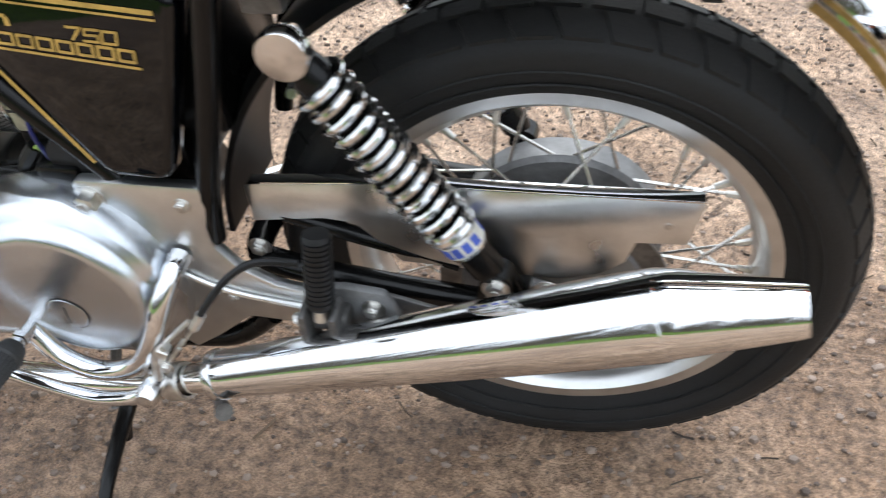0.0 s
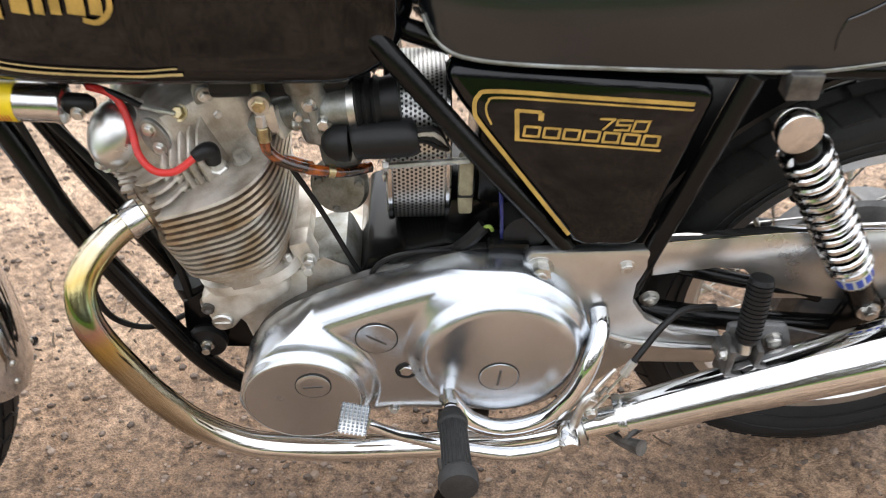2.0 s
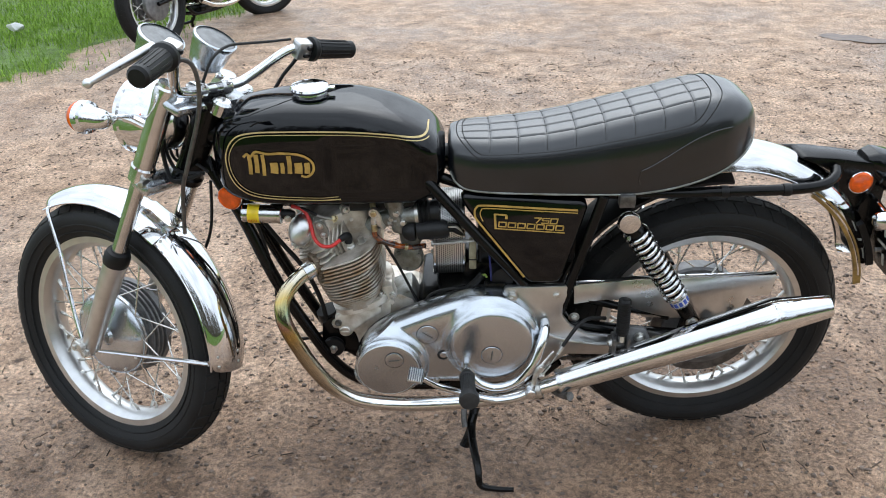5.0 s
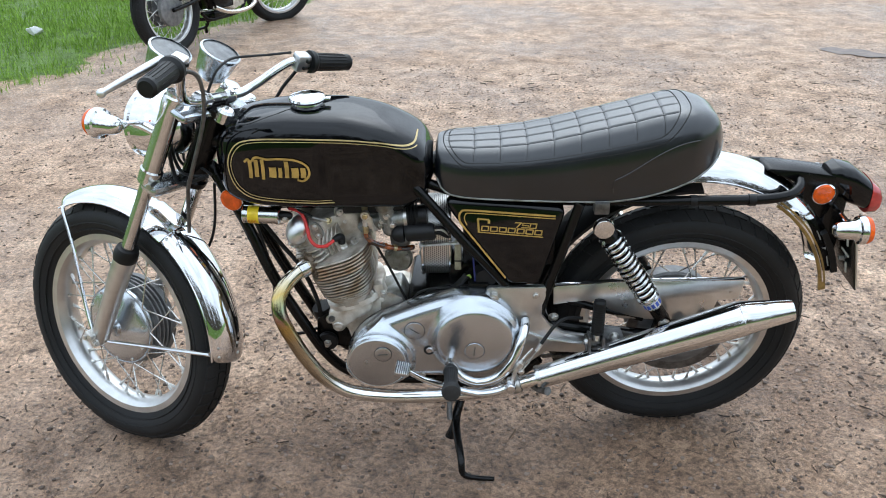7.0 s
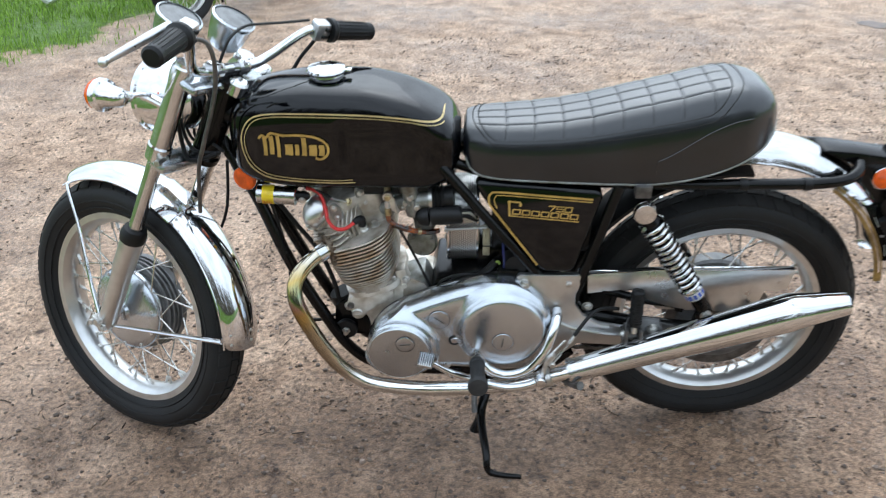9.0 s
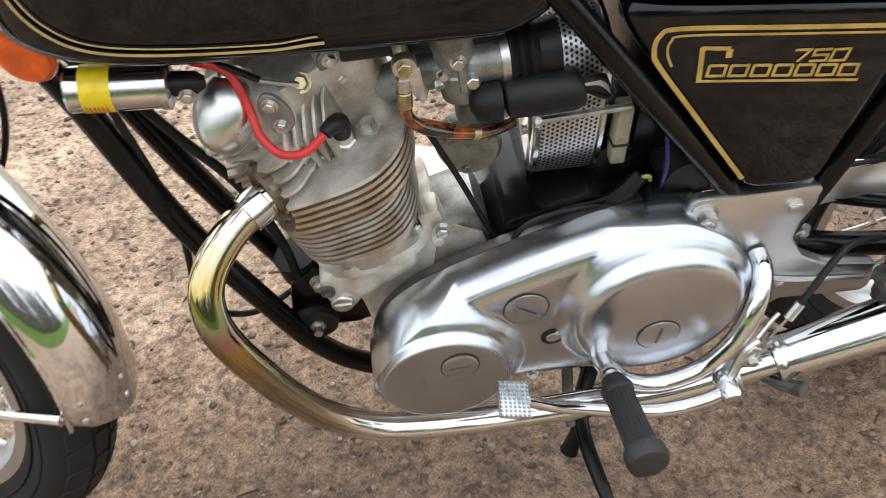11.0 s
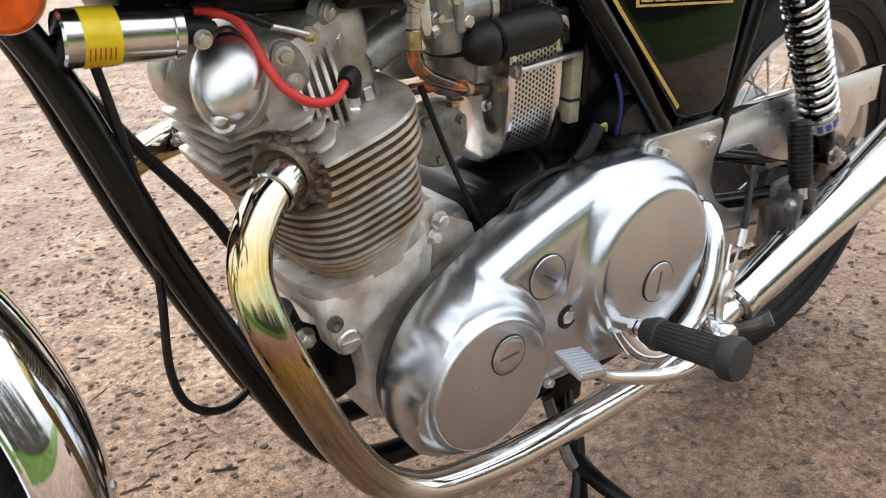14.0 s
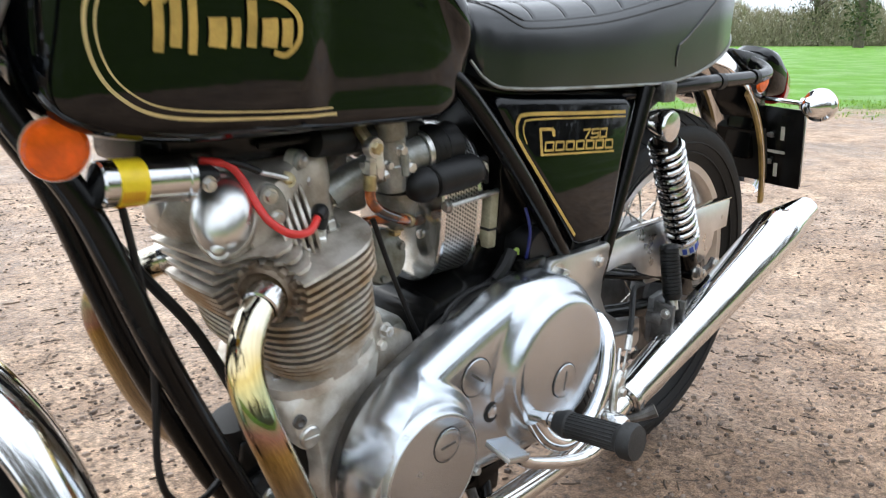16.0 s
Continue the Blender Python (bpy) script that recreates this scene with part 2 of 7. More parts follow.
def bridge(bm, rings, closed=False, ring_closed=True):
    """Quads between rings of as many vertices each."""
    n = len(rings[0])
    last = len(rings) if closed else len(rings) - 1
    for i in range(last):
        a, b = rings[i], rings[(i + 1) % len(rings)]
        for j in range(n if ring_closed else n - 1):
            k = (j + 1) % n
            bm.faces.new((a[j], a[k], b[k], b[j]))


def smooth_line(pts, sub=8, closed=False):
    """Catmull-Rom through points."""
    p = [Vector(q) for q in pts]
    n = len(p)
    out = []
    for i in range(n if closed else n - 1):
        a, b, c, d = (p[(i + k) % n] if closed else p[min(max(i + k, 0), n - 1)] for k in (-1, 0, 1, 2))
        for s in range(sub):
            t = s / sub
            out.append(0.5 * (2 * b + (c - a) * t + (2 * a - 5 * b + 4 * c - d) * t * t + (3 * b - a - 3 * c + d) * t**3))
    if not closed:
        out.append(p[-1].copy())
    return out


def tube(bm, pts, r, seg=12, sub=6, closed=False, caps=True):
    """A round bar along a smoothed line; r is one radius or one for each given point."""
    line = smooth_line(pts, sub, closed) if sub > 1 else [Vector(p) for p in pts]
    n = len(line)
    if isinstance(r, (int, float)):
        rad = [r] * n
    else:
        rad = [float(np.interp(i / (n - 1) * (len(r) - 1), range(len(r)), r)) for i in range(n)]
    tan = [(line[(i + 1) % n] - line[i - 1]) if closed else (line[min(i + 1, n - 1)] - line[max(i - 1, 0)]) for i in range(n)]
    tan = [t.normalized() for t in tan]
    u = tan[0].orthogonal().normalized()
    rings = []
    for i in range(n):
        u = (u - tan[i] * u.dot(tan[i])).normalized()
        w = tan[i].cross(u)
        rings.append([bm.verts.new(line[i] + rad[i] * (math.cos(a) * u + math.sin(a) * w)) for a in (2 * math.pi * j / seg for j in range(seg))])
    bridge(bm, rings, closed)
    if caps and not closed:
        bm.faces.new(rings[0][::-1])
        bm.faces.new(rings[-1])
    return bm


def lathe(bm, prof, origin, axis, seg=32, arc=None):
    """Turns a profile of (radius, distance along the axis) round the axis."""
    ax = Vector(axis).normalized()
    u = ax.orthogonal().normalized()
    w = ax.cross(u)
    o = Vector(origin)
    rings = []
    for r, h in prof:
        if r < 1e-6:
            rings.append([bm.verts.new(o + ax * h)])
        else:
            rings.append([bm.verts.new(o + ax * h + r * (math.cos(a) * u + math.sin(a) * w)) for a in (2 * math.pi * j / seg for j in range(seg))])
    for a, b in zip(rings, rings[1:]):
        if len(a) == 1 and len(b) == 1:
            continue
        for j in range(seg):
            k = (j + 1) % seg
            if len(a) == 1:
                bm.faces.new((a[0], b[k], b[j]))
            elif len(b) == 1:
                bm.faces.new((a[j], a[k], b[0]))
            else:
                bm.faces.new((a[j], a[k], b[k], b[j]))
    return bm


def ring_lathe(bm, prof, origin, axis, seg=64):
    """Turns a closed profile, as of a tyre or a rim."""
    ax = Vector(axis).normalized()
    u = ax.orthogonal().normalized()
    w = ax.cross(u)
    o = Vector(origin)
    rings = [[bm.verts.new(o + ax * h + r * (math.cos(a) * u + math.sin(a) * w)) for r, h in prof] for a in (2 * math.pi * j / seg for j in range(seg))]
    bridge(bm, rings, closed=True)
    return bm


def bevel(bm, width, seg=2, limit=30):
    es = [e for e in bm.edges if len(e.link_faces) == 2 and e.calc_face_angle(0) > radians(limit)]
    if es and width > 0:
        bmesh.ops.bevel(bm, geom=es, offset=width, segments=seg, profile=0.5, affect="EDGES", clamp_overlap=True)


def plate(poly, y0, y1, bev=0.002, m=None, into=None):
    """A plate cut to a polygon in x and z, from y0 to y1."""
    bm = bmesh.new()
    a = [bm.verts.new((x, y0, z)) for x, z in poly]
    b = [bm.verts.new((x, y1, z)) for x, z in poly]
    bm.faces.new(a)
    bm.faces.new(b[::-1])
    bridge(bm, [a, b])
    bmesh.ops.recalc_face_normals(bm, faces=bm.faces)
    bevel(bm, bev)
    if m is not None:
        bmesh.ops.transform(bm, matrix=m, verts=bm.verts)
    return merge(into, bm) if into is not None else bm


def box(c, size, bev=0.002, rot=None, into=None):
    bm = bmesh.new()
    bmesh.ops.create_cube(bm, size=1.0)
    bmesh.ops.scale(bm, vec=size, verts=bm.verts)
    bevel(bm, bev)
    m = Matrix.Translation(c) @ (rot.to_4x4() if rot is not None else Matrix.Identity(4))
    bmesh.ops.transform(bm, matrix=m, verts=bm.verts)
    return merge(into, bm) if into is not None else bm


def merge(bm, other):
    me = bpy.data.meshes.new("joined")
    other.to_mesh(me)
    other.free()
    bm.from_mesh(me)
    bpy.data.meshes.remove(me)
    return bm


def bolt(bm, c, axis, r=0.007, h=0.006, stud=0.0, washer=True):
    """A hexagon head with a washer, and the end of a stud where there is one."""
    ax = Vector(axis).normalized()
    c = Vector(c)
    if washer:
        lathe(bm, [(0, 0), (r * 1.35, 0), (r * 1.35, 0.0012), (0, 0.0012)], c, ax, 14)
    lathe(bm, [(0, 0.001), (r, 0.001), (r, h), (r * 0.85, h + 0.001), (0, h + 0.001)], c, ax, 6)
    if stud:
        lathe(bm, [(0, h), (r * 0.55, h), (r * 0.55, h + stud), (0, h + stud + 0.001)], c, ax, 10)
    return bm


def smoothstep(a, b, x):
    t = min(1, max(0, (x - a) / (b - a)))
    return t * t * (3 - 2 * t)


SLOPES = {}


def interp(x, pts):
    """A smooth curve through the points, with no overshoot."""
    n = len(pts)
    if x <= pts[0][0]:
        return pts[0][1]
    if x >= pts[-1][0]:
        return pts[-1][1]
    key = tuple(pts)
    if key not in SLOPES:
        h = [pts[i + 1][0] - pts[i][0] for i in range(n - 1)]
        d = [(pts[i + 1][1] - pts[i][1]) / h[i] for i in range(n - 1)]
        m = [d[0]] + [0.0 if d[i - 1] * d[i] <= 0 else (3 * (h[i - 1] + h[i])) / ((2 * h[i] + h[i - 1]) / d[i - 1] + (h[i] + 2 * h[i - 1]) / d[i]) for i in range(1, n - 1)] + [d[-1]]
        SLOPES[key] = m
    m = SLOPES[key]
    i = max(k for k in range(n - 1) if pts[k][0] <= x)
    h = pts[i + 1][0] - pts[i][0]
    t = (x - pts[i][0]) / h
    return pts[i][1] * (1 + 2 * t) * (1 - t) ** 2 + h * m[i] * t * (1 - t) ** 2 + pts[i + 1][1] * t * t * (3 - 2 * t) + h * m[i + 1] * t * t * (t - 1)

# ---- ground and distance ----


def ground_material():
    m = bpy.data.materials.new("damp_dirt_and_grass")
    m.use_nodes = True
    nt = m.node_tree
    b = nt.nodes["Principled BSDF"]
    tc = nt.nodes.new("ShaderNodeTexCoord")

    def noise_(scale, detail=8.0, rough=0.6):
        n = nt.nodes.new("ShaderNodeTexNoise")
        n.inputs["Scale"].default_value, n.inputs["Detail"].default_value, n.inputs["Roughness"].default_value = scale, detail, rough
        nt.links.new(tc.outputs["Object"], n.inputs["Vector"])
        return n.outputs["Fac"]

    def ramp(fac, stops):
        r = nt.nodes.new("ShaderNodeValToRGB")
        e = r.color_ramp.elements
        e[0].position, e[0].color = stops[0][0], (*stops[0][1], 1)
        e[1].position, e[1].color = stops[-1][0], (*stops[-1][1], 1)
        for p, c in stops[1:-1]:
            e.new(p).color = (*c, 1)
        nt.links.new(fac, r.inputs["Fac"])
        return r.outputs["Color"]

    def mix(fac, a, c, blend="MIX"):
        x = nt.nodes.new("ShaderNodeMix")
        x.data_type, x.blend_type = "RGBA", blend
        for s, v in ((0, fac), (6, a), (7, c)):
            if isinstance(v, (int, float)):
                x.inputs[s].default_value = v
            elif isinstance(v, tuple):
                x.inputs[s].default_value = (*v, 1)
            else:
                nt.links.new(v, x.inputs[s])
        return x.outputs[2]

    broad, mid, fine, grit = noise_(0.9), noise_(5.5), noise_(70), noise_(300, 4)
    dirt = ramp(mid, [(0.3, (0.188, 0.123, 0.079)), (0.5, (0.316, 0.215, 0.143)), (0.7, (0.435, 0.312, 0.218))])
    # broad damp tone at random over the whole yard
    damp_shade = ramp(broad, [(0.36, (0.62, 0.6, 0.6)), (0.58, (1, 1, 1))])
    dirt = mix(0.75, dirt, damp_shade, "MULTIPLY")
    marks = nt.nodes.new("ShaderNodeTexNoise")
    for socket, value in (("Scale", 15.0), ("Detail", 12.0), ("Roughness", 0.74), ("Distortion", 0.9)):
        marks.inputs[socket].default_value = value
    nt.links.new(tc.outputs["Object"], marks.inputs["Vector"])
    clod = ramp(marks.outputs["Fac"], [(0.385, (0.28, 0.25, 0.23)), (0.425, (0.9, 0.89, 0.88)), (0.5, (1.0, 1.0, 1.0)), (0.66, (1.22, 1.2, 1.17))])
    dirt = mix(ramp(noise_(2.1, 4), [(0.42, (0.25, 0.25, 0.25)), (0.58, (1, 1, 1))]), dirt, mix(1.0, dirt, clod, "MULTIPLY"))
    dirt = mix(0.65, dirt, ramp(fine, [(0.36, (0.2, 0.18, 0.17)), (0.47, (0.85, 0.83, 0.82)), (0.6, (1.5, 1.48, 1.46))]), "MULTIPLY")
    vor = nt.nodes.new("ShaderNodeTexVoronoi")
    vor.inputs["Scale"].default_value = 75
    nt.links.new(tc.outputs["Object"], vor.inputs["Vector"])
    speck = ramp(vor.outputs["Color"], [(0.0, (0.6, 0.5, 0.42)), (0.6, (1, 1, 1)), (1.0, (1.5, 1.42, 1.35))])
    dirt = mix(0.3, dirt, speck, "MULTIPLY")
    dirt = mix(0.6, dirt, ramp(grit, [(0.38, (0.35, 0.34, 0.33)), (0.5, (1.0, 1.0, 1.0)), (0.62, (1.5, 1.48, 1.45))]), "MULTIPLY")
    chip = nt.nodes.new("ShaderNodeTexVoronoi")
    chip.inputs["Scale"].default_value = 46
    nt.links.new(tc.outputs["Object"], chip.inputs["Vector"])
    stone = ramp(chip.outputs["Distance"], [(0.1, (1, 1, 1)), (0.14, (0, 0, 0))])
    pick = ramp(chip.outputs["Color"], [(0.66, (0, 0, 0)), (0.69, (1, 1, 1))])
    dirt = mix(mix(1.0, stone, pick, "MULTIPLY"), dirt, mix(0.35, dirt, (0.7, 0.6, 0.5)))
    # tone per point: damp patches, and damp with painted shade under the motorcycle
    ground_shade = nt.nodes.new("ShaderNodeAttribute")
    ground_shade.attribute_name = "damp_shade"
    dirt = mix(1.0, dirt, ramp(ground_shade.outputs["Fac"], [(0.0, (1.52, 1.57, 1.62)), (0.5, (1.2, 1.19, 1.18)), (1.0, (0.94, 0.91, 0.88))]), "MULTIPLY")
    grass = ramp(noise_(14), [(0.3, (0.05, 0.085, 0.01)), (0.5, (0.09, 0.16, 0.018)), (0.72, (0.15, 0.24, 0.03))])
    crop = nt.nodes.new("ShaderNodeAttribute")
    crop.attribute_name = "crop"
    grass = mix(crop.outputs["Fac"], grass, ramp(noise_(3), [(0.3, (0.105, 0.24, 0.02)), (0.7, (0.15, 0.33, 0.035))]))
    at = nt.nodes.new("ShaderNodeAttribute")
    at.attribute_name = "turf"
    edge = nt.nodes.new("ShaderNodeMath")
    edge.operation = "MULTIPLY_ADD"
    nt.links.new(mid, edge.inputs[0])
    edge.inputs[1].default_value = 0.9
    nt.links.new(at.outputs["Fac"], edge.inputs[2])
    cover = ramp(edge.outputs[0], [(0.85, (0, 0, 0)), (1.05, (1, 1, 1))])
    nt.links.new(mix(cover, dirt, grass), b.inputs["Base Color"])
    rr = ramp(broad, [(0.38, (0.3, 0.3, 0.3)), (0.6, (0.65, 0.65, 0.65))])
    nt.links.new(rr, b.inputs["Roughness"])
    sl = nt.nodes.new("ShaderNodeMapRange")
    sl.inputs["To Min"].default_value, sl.inputs["To Max"].default_value = 0.38, 0.08
    nt.links.new(cover, sl.inputs["Value"])
    nt.links.new(sl.outputs[0], b.inputs["Specular IOR Level"])
    bp = nt.nodes.new("ShaderNodeBump")
    bp.inputs["Strength"].default_value, bp.inputs["Distance"].default_value = 1.0, 0.032
    nt.links.new(mix(0.4, mix(0.5, fine, marks.outputs["Fac"]), mix(0.4, mid, grit)), bp.inputs["Height"])
    nt.links.new(bp.outputs[0], b.inputs["Normal"])
    return m


def dip(x, y):
    """A shallow trodden hollow under the front wheel."""
    return 0.0196 * math.exp(-((x + 1.5) ** 2 + (y - 0.03) ** 2) / 0.2)


def turf_at(x, y):
    """How much grass covers the ground: 0 bare, 1 full."""
    a = smoothstep(-0.35, 0.45, (-3.72 + (y - 3.7) * (0.5 if y > 3.7 else 0.35)) + 0.35 * noise.noise((x * 1.6, y * 1.6, 2)) + 0.22 * noise.noise((x * 5, y * 5, 8)) - x)
    s = x + 0.85 * y
    verge = 0.42 * smoothstep(8.8, 9.8, s) if x > 2 else 0
    field = smoothstep(11.2, 11.7, s) if x > 2 else 0
    out = smoothstep(14, 17, math.hypot(x, y))
    near = 0
    if y < 1.6:
        wob = 0.10 * noise.noise((x * 0.9, y * 0.9, 5)) + 0.05 * noise.noise((x * 3, y * 3, 6))
        near = smoothstep(1.0, 1.18, (max(0, 1 - x) / 4.3) ** 3 + ((1.6 - y) / 4.9) ** 3 + wob)
    return max(a if x < 0 else 0, verge, field, out, near)


def build_ground():
    near = np.arange(-3.2, 3.9, 0.035)
    grow, step, d = [], 0.05, 0.0
    while d < 3000:
        step *= 1.16
        d += step
        grow.append(d)
    grow = np.array(grow)
    xs = np.r_[near[0] - grow[::-1] , near, near[-1] + grow] - 0.7
    ys = np.r_[near[0] - grow[::-1], near, near[-1] + grow] + 0.9
    X, Y = np.meshgrid(xs, ys)
    Z = np.zeros_like(X)
    turf = np.zeros_like(X)
    damp_shade = np.zeros_like(X)
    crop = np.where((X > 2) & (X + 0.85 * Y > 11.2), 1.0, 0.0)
    for i in range(len(ys)):
        for j in range(len(xs)):
            x, y = X[i, j], Y[i, j]
            r = math.hypot(x, y)
            g = turf_at(x, y) if r < 40 else 1.0
            turf[i, j] = g
            # ellipse under the motorcycle: damp earth and its contact shade, put into the colour
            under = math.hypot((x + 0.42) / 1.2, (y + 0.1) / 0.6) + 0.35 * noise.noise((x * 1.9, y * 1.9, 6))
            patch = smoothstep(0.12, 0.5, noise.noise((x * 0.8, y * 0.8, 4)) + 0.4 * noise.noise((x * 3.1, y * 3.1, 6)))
            damp_shade[i, j] = max(smoothstep(1.35, 0.5, under), 0.3 * patch)
            if r < 14:
                h = 0.010 * noise.noise((x * 1.3, y * 1.3, 0)) + 0.009 * noise.noise((x * 5, y * 5, 3)) + 0.0045 * noise.noise((x * 17, y * 17, 7)) * (0.4 + abs(noise.noise((x * 2, y * 2, 9))) * 1.6)
                flat = min(1, min(math.hypot(x, y), math.hypot(x + 1.47, y + 0.06), math.hypot(x + 0.52, y + 0.28)) / 0.35)
                Z[i, j] = h * (0.25 + 0.75 * flat) * smoothstep(14, 9, r) - 0.004 + 0.03 * g - dip(x, y)
            else:
                Z[i, j] = 0.026
    nx, ny = len(xs), len(ys)
    verts = np.c_[X.ravel(), Y.ravel(), Z.ravel()].tolist()
    idx = np.arange(nx * ny).reshape(ny, nx)
    faces = np.stack([idx[:-1, :-1], idx[:-1, 1:], idx[1:, 1:], idx[1:, :-1]], -1).reshape(-1, 4).tolist()
    me = bpy.data.meshes.new("ground")
    me.from_pydata(verts, [], faces)
    at = me.attributes.new("turf", "FLOAT", "POINT")
    at.data.foreach_set("value", turf.ravel().astype(np.float32))
    me.attributes.new("damp_shade", "FLOAT", "POINT").data.foreach_set("value", damp_shade.ravel().astype(np.float32))
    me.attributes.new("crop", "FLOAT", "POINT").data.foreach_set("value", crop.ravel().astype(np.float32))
    for p in me.polygons:
        p.use_smooth = True
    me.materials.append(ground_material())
    return tagged(new("ground", me), "damp brown dirt and gravel yard with turf at its edges", "ground", kind="structure")


build_ground()


def cloud_mesh(name, verts, faces, mat, label, category):
    me = bpy.data.meshes.new(name)
    me.from_pydata(verts, [], faces)
    me.materials.append(mat)
    return tagged(new(name, me), label, category, kind="stuff")


def leafy(name, a, b_, rough=0.7):
    """Colour that varies from piece to piece."""
    m = bpy.data.materials.new(name)
    m.use_nodes = True
    nt = m.node_tree
    b = nt.nodes["Principled BSDF"]
    ge = nt.nodes.new("ShaderNodeNewGeometry")
    ra = nt.nodes.new("ShaderNodeValToRGB")
    ra.color_ramp.elements[0].color, ra.color_ramp.elements[1].color = (*a, 1), (*b_, 1)
    nt.links.new(ge.outputs["Random Per Island"], ra.inputs["Fac"])
    nt.links.new(ra.outputs["Color"], b.inputs["Base Color"])
    b.inputs["Roughness"].default_value = rough
    return m


def build_pebbles():
    rng = random.Random(5)
    verts, faces = [], []
    for k in range(42000):
        x, y = rng.uniform(-3.2, 3.0), rng.uniform(-1.2, 4.2)
        if k < 20000:
            x, y = rng.uniform(-1.9, 0.9), rng.uniform(-0.8, 1.4)
        r = 0.0012 + 0.0085 * rng.random() ** 6
        a0 = rng.random() * 6.28
        base = len(verts)
        z0 = 0.010 * noise.noise((x * 1.3, y * 1.3, 0)) + 0.007 * noise.noise((x * 5, y * 5, 3)) - 0.004 - dip(x, y)
        el = rng.uniform(0.6, 1.0)
        for i in range(5):
            a = a0 + i * 1.2566
            q = rng.uniform(0.75, 1.15)
            verts.append((x + r * q * math.cos(a), y + r * q * el * math.sin(a), z0 - 0.002))
            verts.append((x + 0.75 * r * q * math.cos(a), y + 0.75 * r * q * el * math.sin(a), z0 + r * 0.55))
        verts.append((x, y, z0 + r * 0.75))
        for i in range(5):
            j = (i + 1) % 5
            faces.append((base + 2 * i, base + 2 * j, base + 2 * j + 1, base + 2 * i + 1))
            faces.append((base + 2 * i + 1, base + 2 * j + 1, base + 10))
    cloud_mesh("gravel", verts, faces, leafy("gravel_stone", (0.06, 0.042, 0.032), (0.33, 0.25, 0.195)), "small loose stones pressed into the damp dirt", "gravel")


def build_debris():
    """Twigs and clods trodden into the dirt."""
    rng = random.Random(11)
    verts, faces = [], []
    for k in range(1500):
        x, y = rng.uniform(-3.0, 2.6), rng.uniform(-1.0, 4.0)
        ln, a, w = rng.uniform(0.01, 0.05), rng.random() * 6.28, rng.uniform(0.001, 0.0026)
        z0 = 0.010 * noise.noise((x * 1.3, y * 1.3, 0)) + 0.007 * noise.noise((x * 5, y * 5, 3)) - 0.003 - dip(x, y)
        base = len(verts)
        px, py = -math.sin(a) * w, math.cos(a) * w
        bend = rng.uniform(-0.3, 0.3)
        for t in (0, 0.5, 1):
            cx, cy = x + ln * t * math.cos(a + bend * t), y + ln * t * math.sin(a + bend * t)
            verts += [(cx - px, cy - py, z0), (cx, cy, z0 + w * 1.6), (cx + px, cy + py, z0)]
        for s in (0, 3):
            faces += [(base + s, base + s + 1, base + s + 4, base + s + 3), (base + s + 1, base + s + 2, base + s + 5, base + s + 4)]
    cloud_mesh("twigs", verts, faces, leafy("twig_bits", (0.035, 0.025, 0.018), (0.16, 0.11, 0.07)), "dark broken twigs and leaf bits on the dirt", "twigs")


def build_grass():
    rng = random.Random(3)
    verts, faces = [], []

    def blade(x, y, h, w, z=0.02):
        a, lean = rng.random() * 6.28, rng.uniform(0.1, 0.9) * h
        base = len(verts)
        dx, dy = math.cos(a) * w, math.sin(a) * w
        lx, ly = math.cos(a + 1.57 + rng.uniform(-1, 1)) * lean, math.sin(a + 1.57 + rng.uniform(-1, 1)) * lean
        verts.extend([(x - dx, y - dy, z), (x + dx, y + dy, z), (x + dx * 0.7 + lx * 0.4, y + dy * 0.7 + ly * 0.4, z + h * 0.6), (x - dx * 0.7 + lx * 0.4, y - dy * 0.7 + ly * 0.4, z + h * 0.6), (x + lx, y + ly, z + h)])
        faces.extend([(base, base + 1, base + 2, base + 3), (base + 3, base + 2, base + 4)])

    n = 0
    while n < 80000:
        x, y = rng.uniform(-8.5, -2.2), rng.uniform(3.0, 11)
        g = turf_at(x, y)
        if rng.random() < g * (0.25 + 0.75 * (noise.noise((x * 1.7, y * 1.7, 1)) > -0.25)):
            blade(x, y, rng.uniform(0.02, 0.07), rng.uniform(0.002, 0.0045))
            n += 1
    n = 0
    while n < 5000:
        x, y = rng.uniform(3, 26), rng.uniform(-3, 22)
        g = turf_at(x, y)
        if 9 < x + 0.85 * y < 12.5 and rng.random() < g:
            blade(x, y, rng.uniform(0.02, 0.05), rng.uniform(0.004, 0.008))
            n += 1
    cloud_mesh("grass", verts, faces, leafy("grass_blades", (0.13, 0.23, 0.02), (0.3, 0.46, 0.07), 0.9), "bright green tufty grass beside the dirt yard", "grass")


